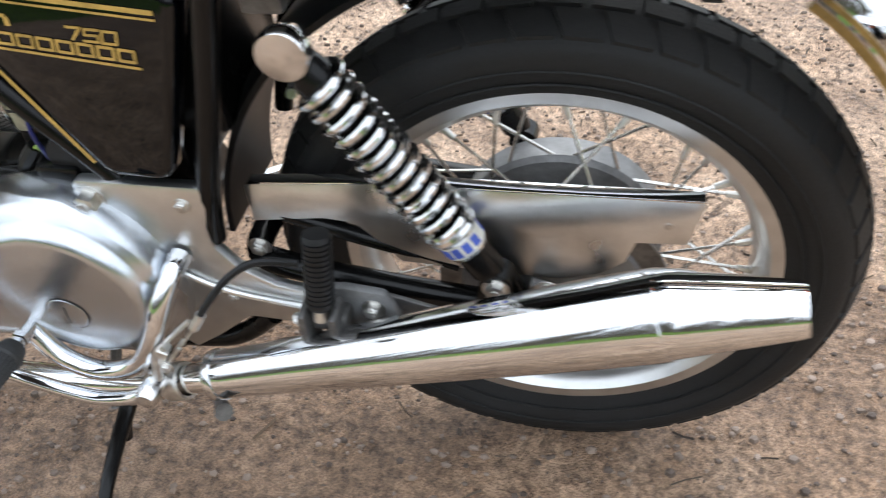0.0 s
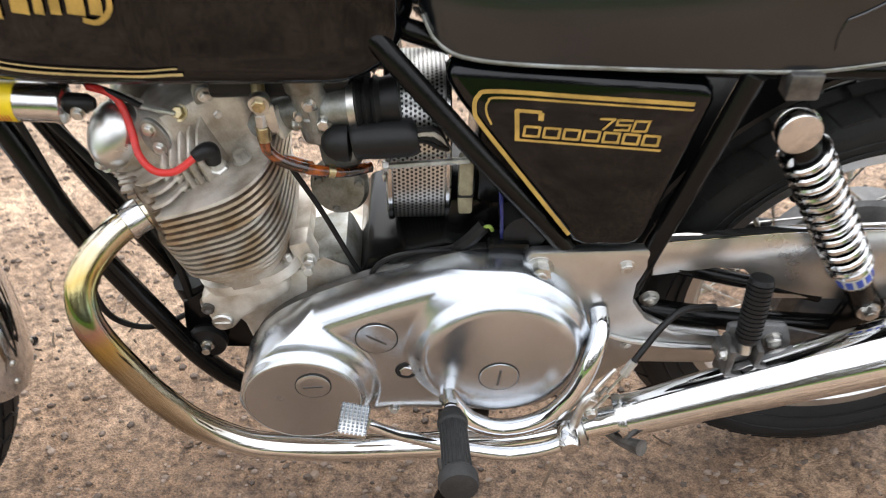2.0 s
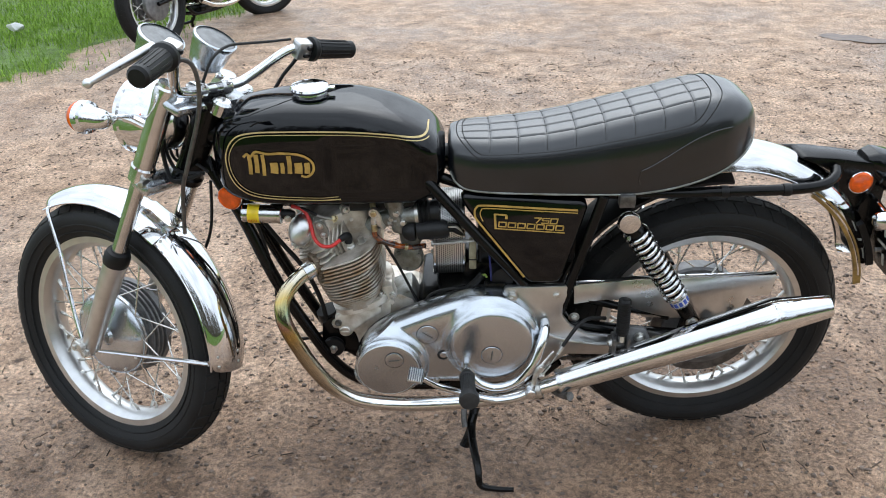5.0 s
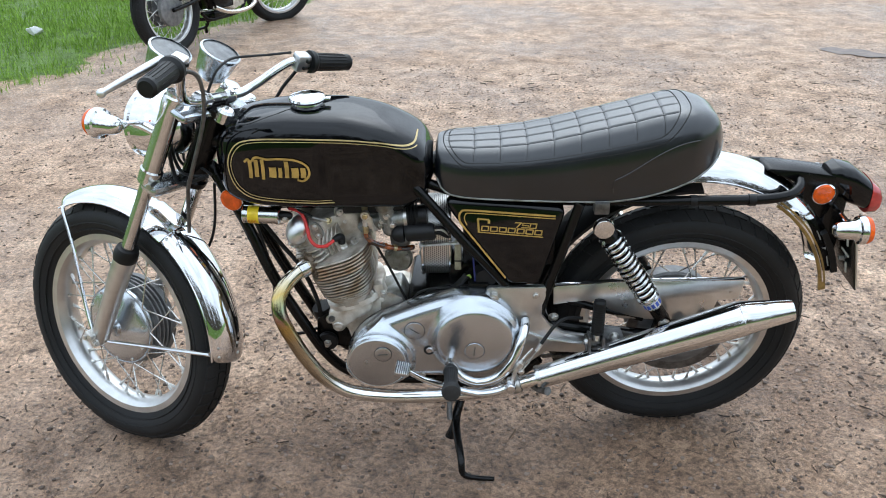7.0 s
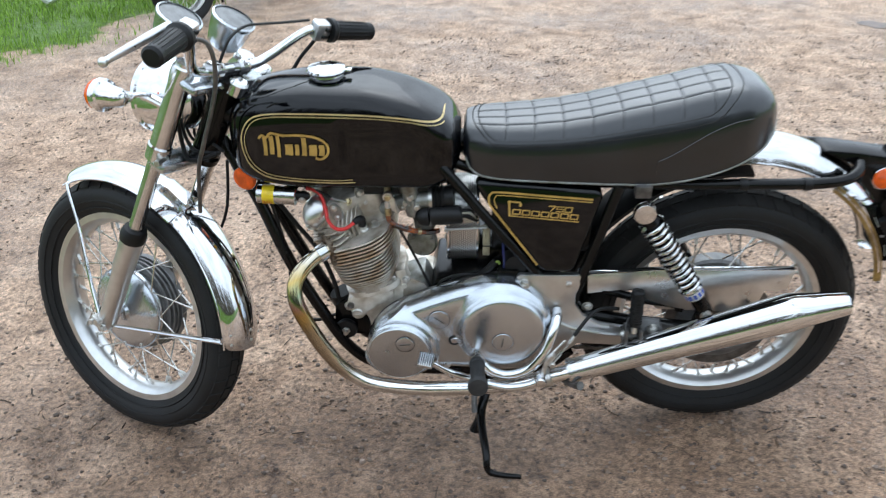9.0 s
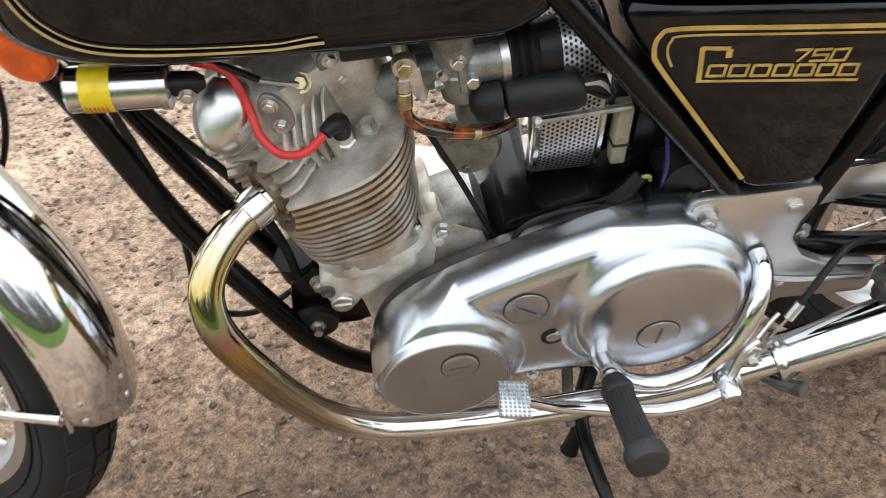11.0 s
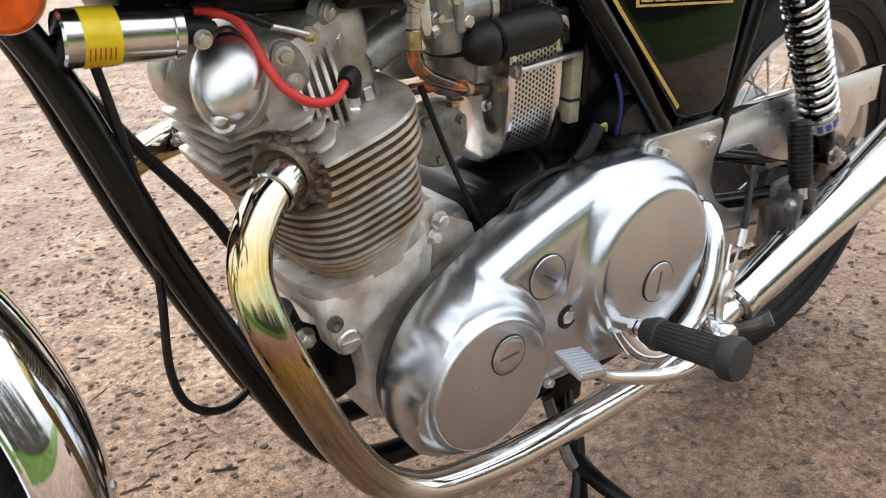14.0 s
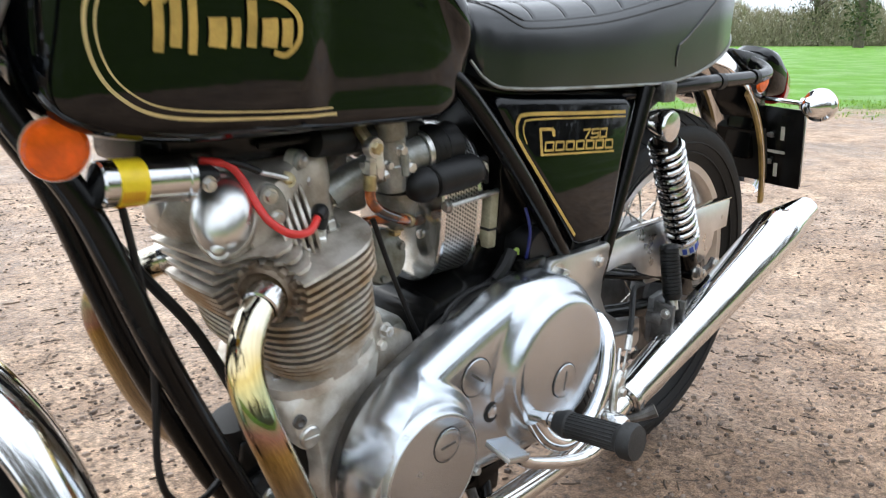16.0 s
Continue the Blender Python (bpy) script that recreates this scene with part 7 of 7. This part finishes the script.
part("guard_top", bm, CHROME, guard)
bm = lathe(bmesh.new(), [(0, 0), (0.005, 0), (0.005, 0.002), (0, 0.003)], V(0.115, -0.0895, 0.139), LEFT, 12)
part("guard_rivet", bm, ZINC, guard)
bm = tube(bmesh.new(), [V(-0.3, -0.085, 0.11), V(-0.26, -0.088, 0.10), V(-0.2, -0.09, 0.085), V(-0.14, -0.09, 0.07), V(-0.1, -0.092, 0.06)], 0.010, 12, 5)
part("guard_bracket", bm, FRAME, guard, "black guard bracket")
brake = part("brake_arm", tube(bmesh.new(), [V(-0.02, -0.108, 0.056), V(0.012, -0.112, 0.052), V(0.045, -0.112, 0.058), V(0.062, -0.112, 0.066)], [0.008, 0.006, 0.006, 0.009], 10, 5), DARKSTEEL, bike, "dark brake arm with bright nuts")
for p, r in ((V(0.06, -0.118, 0.06), 0.011), (V(-0.003, -0.116, 0.056), 0.01), (V(0.03, -0.112, 0.04), 0.006)):
    part("arm_nut", bolt(bmesh.new(), p, LEFT, r, 0.01, 0.004), ZINC, brake)
part("torque_rod", tube(bmesh.new(), [V(-0.06, -0.112, 0.03), V(0.0, -0.114, 0.018), V(0.07, -0.114, 0.022)], 0.005, 8, 4), DARKSTEEL, brake)
# chain: lower run of links
bm = bmesh.new()
for k in range(34):
    x = -0.42 + 0.0127 * k
    z = -0.085 + 0.0 * k - 0.018 * smoothstep(-0.42, 0.0, x)
    box(V(x, -0.066 + 0.003 * (k % 2), z), V(0.0135, 0.007, 0.011), 0.002, into=bm)
part("chain", bm, DARKSTEEL, bike, "oily roller chain")

for s in (-1, 1):
    top, bot = V(-0.231, 0.128 * s, 0.352), V(-0.055, 0.122 * s, 0.075)
    d = (bot - top).normalized()
    L_ = (bot - top).length
    sh = part("shock_absorber", lathe(bmesh.new(), [(0, 0.0), (0.012, 0.0), (0.02, 0.03), (0.02, 0.045), (0.0186, 0.05), (0.0186, 0.2), (0.0188, 0.21), (0.0185, L_ - 0.02), (0.012, L_), (0, L_)], top, d, 26), FRAME, bike, "rear shock absorber with a bright open spring")
    part("top_cap", lathe(bmesh.new(), [(0, -0.018), (0.014, -0.018), (0.022, -0.004), (0.0255, 0.004), (0.0255, 0.014), (0.0235, 0.0175), (0.012, 0.0195), (0, 0.02)], top, V(0, s, 0), 32), CHROME_WORN, sh, "round satin chromed end cap")
    u = d.orthogonal().normalized()
    w = d.cross(u)
    turns, n = 13.0, 13 * 16
    helix = [top + d * (0.032 + 0.205 * i / n) + 0.0245 * (u * math.cos(2 * math.pi * turns * i / n) + w * math.sin(2 * math.pi * turns * i / n)) for i in range(n + 1)]
    part("spring", tube(bmesh.new(), helix, 0.0051, 10, 1), SPRING, sh, "chromed coil spring")
    part("spring_seat", lathe(bmesh.new(), [(0.015, 0.236), (0.0275, 0.238), (0.029, 0.243), (0.0235, 0.249), (0.022, 0.274), (0.0185, 0.276)], top, d, 28), CHROME_WORN, sh)
    part("label", lathe(bmesh.new(), [(0.0232, 0.251), (0.0235, 0.251), (0.0228, 0.270), (0.0225, 0.270)], top, d, 28), WHITE, sh, "white label with blue print")
    bm = bmesh.new()
    for k in range(5):
        a = 2 * math.pi * (k / 12) + 1.2
        for a2 in (a, a + math.pi):
            q = u * math.cos(a2) + w * math.sin(a2)
            box(top + d * 0.2605 + q * 0.0232, V(0.0016, 0.008, 0.013), 0.0003, Matrix((q, d.cross(q), d)).transposed(), into=bm)
    part("print_bars", bm, BLUE, sh)
    part("lower_bolt", bolt(bmesh.new(), bot + V(0, 0.014 * s, -0.002), V(0, s, 0), 0.011, 0.008, 0.003), ZINC, sh)
    part("lower_eye", lathe(bmesh.new(), [(0, -0.014), (0.018, -0.014), (0.018, 0.014), (0, 0.014)], bot, V(0, s, 0), 22), FRAME, sh)

# ---- footrests and levers ----
pega, pegb = V(-0.597, -0.240, 0.009), V(-0.594, -0.352, 0.027)
pd = (pegb - pega).normalized()
pl = (pegb - pega).length
peg = part("footrest", lathe(bmesh.new(), [(0, -0.004), (0.014, -0.004), (0.0165, 0.004), (0.019, 0.010), (0.0185, 0.016), (0.0158, 0.019), (0.0166, pl - 0.026), (0.0185, pl - 0.022), (0.0228, pl - 0.017), (0.0235, pl - 0.006), (0.0215, pl), (0, pl + 0.001)], pega, pd, 32), DUSTY, bike, "black ribbed rubber footrest")
bm = bmesh.new()
u = pd.orthogonal().normalized()
w = pd.cross(u)
for i in range(22):
    q = u * math.cos(i * math.pi / 11) + w * math.sin(i * math.pi / 11)
    tube(bm, [pega + pd * 0.018 + q * 0.0158, pega + pd * (pl - 0.026) + q * 0.0166], 0.0011, 5, 1)
part("rib", bm, DUSTY, peg)
bm = lathe(bmesh.new(), [(0, -0.05), (0.0085, -0.05), (0.0085, 0.01), (0, 0.01)], pega, pd, 16)
bolt(bm, pega - pd * 0.022, pd, 0.0115, 0.008, washer=False)
part("peg_stem", bm, CHROME_WORN, peg)
part("footrest_bar", tube(bmesh.new(), [V(-0.601, -0.2, 0.0), V(-0.572, -0.208, -0.04), V(-0.526, -0.21, -0.058), V(-0.474, -0.21, -0.038), V(-0.44, -0.205, 0.007), V(-0.421, -0.19, 0.055), V(-0.41, -0.165, 0.08), V(-0.408, -0.14, 0.085)], 0.0125, 16, 6), CHROME, bike, "chromed footrest bar curving under the clutch cover")
gl = part("gear_lever", tube(bmesh.new(), [V(-0.70, -0.246, 0.006), V(-0.668, -0.242, -0.020), V(-0.618, -0.24, -0.043), V(-0.566, -0.24, -0.062), V(-0.52, -0.24, -0.071), V(-0.475, -0.24, -0.062), V(-0.447, -0.239, -0.047)], [0.007, 0.0075, 0.0085, 0.009, 0.0095, 0.0095, 0.011], 14, 6), CHROME, bike, "chromed gear lever with a knurled pad")
part("lever_boss", lathe(bmesh.new(), [(0, -0.018), (0.013, -0.018), (0.014, -0.012), (0.014, 0.012), (0.011, 0.018), (0, 0.02)], V(-0.446, -0.235, -0.047), LEFT, 20), CHROME_WORN, gl)
prot = Euler((radians(6), radians(10), radians(-5))).to_matrix()
pad = part("lever_pad", box(V(-0.716, -0.250, 0.018), V(0.036, 0.044, 0.008), 0.003, prot), ALLOY_DULL, gl, "knurled pad with bright points")
bm = bmesh.new()
for i in range(7):
    for j in range(9):
        c = V(-0.716, -0.250, 0.018) + prot @ V(-0.0153 + 0.0051 * i, -0.0196 + 0.0049 * j, 0.004)
        b0 = [bm.verts.new(c + prot @ V(dx, dy, -0.0004)) for dx, dy in ((-0.002, -0.002), (0.002, -0.002), (0.002, 0.002), (-0.002, 0.002))]
        t0 = [bm.verts.new(c + prot @ V(dx * 0.5, dy * 0.5, 0.0018)) for dx, dy in ((-0.002, -0.002), (0.002, -0.002), (0.002, 0.002), (-0.002, 0.002))]
        bridge(bm, [b0, t0])
        bm.faces.new(t0)
tagged(part("knurl", bm, ALLOY, pad), kind="stuff")
bm = tube(bmesh.new(), [V(-0.44, -0.225, -0.04), V(-0.43, -0.218, 0.0), V(-0.415, -0.215, 0.015)], 0.006, 10, 4)
tube(bm, [V(-0.425, -0.216, 0.01), V(-0.40, -0.2, 0.03), V(-0.39, -0.195, 0.038)], 0.003, 8, 4)
box(V(-0.425, -0.22, 0.0), V(0.014, 0.008, 0.026), 0.002, Euler((0, 0.5, 0)).to_matrix(), into=bm)
part("linkage", bm, ZINC, gl)
cable("brake_cable", [V(-0.265, -0.15, 0.1), V(-0.308, -0.16, 0.106), V(-0.335, -0.175, 0.096), V(-0.358, -0.19, 0.072), V(-0.376, -0.2, 0.047)], 0.0045, label="black cable to the footrest linkage")

adj = part("cable_adjuster", tube(bmesh.new(), [V(-0.37, -0.197, 0.055), V(-0.382, -0.203, 0.036)], 0.0058, 8, 1), ZINC, bike, "bright cable adjuster and clevis")
part("inner_cable", tube(bmesh.new(), [V(-0.382, -0.203, 0.036), V(-0.40, -0.21, 0.012)], 0.0018, 6, 1), ZINC, adj)
for s in (-1, 1):
    part("clevis_side", tube(bmesh.new(), [V(-0.4, -0.21 + 0.006 * s, 0.014), V(-0.422, -0.218 + 0.006 * s, -0.014)], 0.0024, 6, 1), ZINC, adj)
part("clevis_pin", bolt(bmesh.new(), V(-0.42, -0.224, -0.012), LEFT, 0.0065, 0.005), ZINC, adj)

# pillion footrest folded up
pa, pb = V(-0.232, -0.188, 0.078), V(-0.228, -0.166, 0.165)
d = (pb - pa).normalized()
L_ = (pb - pa).length
prof = [(0, 0), (0.012, 0)]
for k in range(13):
    z = 0.006 + k * (L_ - 0.012) / 13
    prof += [(0.0155, z), (0.0155, z + 0.004), (0.0138, z + 0.0045), (0.0138, z + 0.0055)]
prof += [(0.0155, L_ - 0.006), (0.0135, L_), (0, L_ + 0.001)]
pp = part("pillion_footrest", lathe(bmesh.new(), prof, pa, d, 24), RUBBER, bike, "folded black ribbed pillion footrest")
# the clevis that the footrest folds in, and its pin
bm = lathe(bmesh.new(), [(0, -0.016), (0.0085, -0.016), (0.0085, 0.004), (0, 0.004)], pa, d, 12)
part("shank", bm, ZINC, pp)
hinge = part("hinge", box(V(-0.234, -0.172, 0.047), V(0.052, 0.03, 0.022), 0.005), DARKSTEEL, pp, "dark steel hinge of the folding footrest")
for dx in (-0.017, 0.017):
    part("lug", plate([(-0.234 + dx - 0.004, 0.075), (-0.234 + dx + 0.004, 0.075), (-0.234 + dx + 0.0045, 0.012), (-0.234 + dx - 0.0045, 0.012)], -0.204, -0.168, 0.002), DARKSTEEL, hinge)
part("hinge_pin", bolt(bmesh.new(), V(-0.256, -0.192, 0.060), V(-1, 0, 0), 0.0065, 0.006, 0.002), ZINC, hinge)
bm = plate([(-0.245, 0.075), (-0.215, 0.08), (-0.17, 0.075), (-0.155, 0.04), (-0.17, 0.0), (-0.24, -0.005)], -0.162, -0.15, 0.004)
part("hanger", bm, DRUM, pp, "dark silencer hanger bracket")
for p, r in ((V(-0.184, -0.162, 0.052), 0.010), (V(-0.16, -0.162, 0.028), 0.008), (V(-0.225, -0.17, 0.045), 0.006)):
    part("hanger_nut", bolt(bmesh.new(), p, LEFT, r, 0.008, 0.003), ZINC, pp)
part("silencer_strap", plate([(-0.19, 0.06), (-0.165, 0.06), (-0.06, 0.03), (-0.05, 0.045), (-0.03, 0.06), (-0.025, 0.04), (-0.05, 0.012), (-0.18, 0.03)], -0.15, -0.144, 0.002), DARKSTEEL, pp)

# side stand reaches the ground
TO_BIKE = pose(0, 0, AXLE_HEIGHT, LEAN_TO_STAND, 0, 0).inverted()
foot0, foot1 = TO_BIKE @ V(-0.566, -0.262, 0.008), TO_BIKE @ V(-0.484, -0.272, 0.010)
stand = part("side_stand", tube(bmesh.new(), [V(-0.555, -0.085, -0.17), V(-0.585, -0.15, -0.235), foot0 + V(-0.006, 0.02, 0.05), foot0 + V(0.0, 0, 0.012), foot0.lerp(foot1, 0.4), foot1], [0.013, 0.012, 0.0095, 0.0085, 0.007, 0.006], 12, 6), FRAME, bike, "black side stand with a bent foot")
part("stand_bracket", box(V(-0.555, -0.08, -0.165), V(0.05, 0.035, 0.05), 0.006), FRAME, stand)
part("stand_lever", tube(bmesh.new(), [V(-0.575, -0.135, -0.21), V(-0.592, -0.16, -0.255), V(-0.602, -0.17, -0.285)], [0.009, 0.010, 0.014], 10, 5), FRAME, stand, "black stub of the stand")
part("stand_spring", tube(bmesh.new(), [V(-0.60, -0.10, -0.16), V(-0.603, -0.14, -0.215), V(-0.60, -0.155, -0.235)], 0.008, 10, 4), DARKSTEEL, stand)
part("lower_bracket", plate([(-0.64, -0.10), (-0.64, -0.165), (-0.50, -0.165), (-0.50, -0.10)], -0.085, 0.04, 0.006), FRAME, fr, "black lower frame bracket")

# ---- rear mudguard and tail ----
rm = mudguard("rear_mudguard", V(0, 0.0, 0.08), 0.409, 0.066, 72, 169, SIDE, "chromed rear mudguard with an aged inner edge", 0.05)
bm = bmesh.new()
rings = []
for a in np.linspace(124, 172, 32):
    c, s_ = math.cos(radians(a)), math.sin(radians(a))
    rings.append([bm.verts.new((-r * c, y, 0.08 + r * s_)) for r, y in ((0.366, -0.0665), (0.353, -0.0675), (0.349, -0.066), (0.3495, -0.060), (0.366, -0.061))])
bridge(bm, rings)
bm.faces.new(rings[0])
bm.faces.new(rings[-1][::-1])
part("aged_edge", bm, BROWNSTRIP, rm, "yellow-brown aged edge strip")
bm = bmesh.new()
rings = []
for a in np.linspace(148, 166, 14):
    c, s_ = math.cos(radians(a)), math.sin(radians(a))
    rings.append([bm.verts.new((-r * c, y, 0.08 + r * s_)) for r, y in ((0.40, 0.055), (0.40, -0.055), (0.385, -0.055), (0.385, 0.055))])
bridge(bm, rings)
bm.faces.new(rings[0])
bm.faces.new(rings[-1][::-1])
part("mud_flap", bm, RUBBER, rm, "black flap below the tail")
bm = bmesh.new()
rings = []
for a in np.linspace(4, 92, 30):
    c, s_ = math.cos(radians(a)), math.sin(radians(a))
    rings.append([bm.verts.new((-r * c, y, 0.03 + r * s_)) for r, y in ((0.385, 0.07), (0.395, 0.03), (0.395, -0.03), (0.385, -0.07), (0.378, -0.07), (0.378, 0.07))])
bridge(bm, rings)
bm.faces.new(rings[0])
bm.faces.new(rings[-1][::-1])
part("inner_mudguard", bm, RUBBER, rm, "black inner mudguard before the wheel")

tail = part("tail_bracket", plate([(0.165, 0.452), (0.175, 0.458), (0.25, 0.451), (0.345, 0.437), (0.36, 0.41), (0.335, 0.335), (0.305, 0.31), (0.268, 0.345), (0.262, 0.41)], -0.036, 0.036, 0.008), FRAME, bike, "black tail lamp bracket")
bm = bmesh.new()
rings = []
for x, w, z0, z1 in ((0.325, 0.03, 0.425, 0.448), (0.345, 0.042, 0.39, 0.458), (0.38, 0.048, 0.36, 0.452), (0.42, 0.048, 0.345, 0.425), (0.428, 0.047, 0.345, 0.418)):
    rings.append([bm.verts.new((x, w * math.copysign(abs(math.cos(a)) ** 0.6, math.cos(a)), (z0 + z1) / 2 + (z1 - z0) / 2 * math.copysign(abs(math.sin(a)) ** 0.6, math.sin(a)))) for a in np.linspace(0, 2 * math.pi, 28, endpoint=False)])
bridge(bm, rings)
bm.faces.new(rings[0])
bm.faces.new(rings[-1][::-1])
lamp = part("tail_lamp", bm, PAINT, tail, "black tail lamp housing")
bm = bmesh.new()
rings = []
for x, w, z0, z1 in ((0.426, 0.049, 0.333, 0.422), (0.448, 0.047, 0.333, 0.408), (0.456, 0.042, 0.342, 0.395), (0.458, 0.03, 0.35, 0.385)):
    rings.append([bm.verts.new((x, w * math.copysign(abs(math.cos(a)) ** 0.6, math.cos(a)), (z0 + z1) / 2 + (z1 - z0) / 2 * math.copysign(abs(math.sin(a)) ** 0.6, math.sin(a)))) for a in np.linspace(0, 2 * math.pi, 28, endpoint=False)])
bridge(bm, rings)
bm.faces.new(rings[0])
bm.faces.new(rings[-1][::-1])
part("lens", bm, REDLENS, lamp, "red tail lamp lens")
for s in (-1, 1):
    r_ = part("reflector", lathe(bmesh.new(), [(0, -0.022), (0.022, -0.022), (0.028, -0.004), (0.028, 0.001), (0.0255, 0.001)], V(0.312, 0.041 * s, 0.392), V(0, s, 0), 30), CHROME, tail, "round orange side reflector")
    part("lens", lathe(bmesh.new(), [(0.0255, -0.002), (0.0255, 0.002), (0.022, 0.0055), (0, 0.0075)], V(0.312, 0.041 * s, 0.392), V(0, s, 0), 30), ORANGE, r_, "orange reflector face")
    indicator(bike, V(0.366, 0.146 * s, 0.351), V(1, 0, 0), None, stem=[V(0.35, 0.03 * s, 0.353), V(0.351, 0.08 * s, 0.352), V(0.35, 0.135 * s, 0.351)])
px_ = lambda t: 0.376 + (0.409 - 0.376) * t
nb = part("number_plate", plate([(0.372, 0.335), (0.376, 0.335), (0.413, 0.162), (0.409, 0.162)], -0.119, 0.119, 0.001), FRAME, bike, "black number plate on its bracket")
# daylight through the plate's slots, painted as pale bars on its front face
for y, z, dy, dz in ((-0.075, 0.28, 0.008, 0.03), (-0.06, 0.238, 0.045, 0.006), (-0.065, 0.197, 0.008, 0.03), (0.06, 0.238, 0.045, 0.006)):
    x = 0.372 + (0.335 - z) / 0.173 * 0.037
    part("plate_slot_light", box(V(x - 0.0006, y, z), V(0.003, dy, dz), 0.0, Euler((0, radians(-12), 0)).to_matrix()), WHITE, nb, "pale bar painted for daylight showing through a plate slot")
bm = plate([(0.374, 0.325), (0.379, 0.325), (0.413, 0.168), (0.409, 0.168)], -0.1215, -0.117, 0.0008)
part("plate_edge", bm, ALLOY_DULL, nb, "thin bright plate edge")
part("plate_bracket", box(V(0.355, 0.0, 0.30), V(0.05, 0.06, 0.16), 0.006), FRAME, nb)
for y, z in ((-0.05, 0.275), (-0.05, 0.215), (0.05, 0.275)):
    part("plate_bolt", bolt(bmesh.new(), V(0.374 + (0.335 - z) / 0.173 * 0.037, y, z), V(-1, 0, 0), 0.006, 0.014), ZINC, nb)
for x in (-0.022, 0.115):
    for s in (-1,):
        bm = lathe(bmesh.new(), [(0.013, -0.008), (0.0142, -0.008), (0.0142, 0.008), (0.013, 0.008)], V(x, 0.108 * s, 0.410 + (0.002 if x > 0 else 0)), V(1, 0, 0), 16)
        part("rail_sleeve", bm, RUBBER, fr, "dull black sleeve on the rear rail")
part("seat_hinge", box(V(-0.24, -0.128, 0.405), V(0.035, 0.025, 0.03), 0.003), DARKSTEEL, fr)

# ---- a second motorcycle parked at the edge of the grass ----
other = copy_thing(bike, pose(-2.86, 4.62, AXLE_HEIGHT - 0.005, LEAN_TO_STAND, 0, -113.7))
tagged(other, "second chrome and black vintage motorcycle parked on the grass edge")
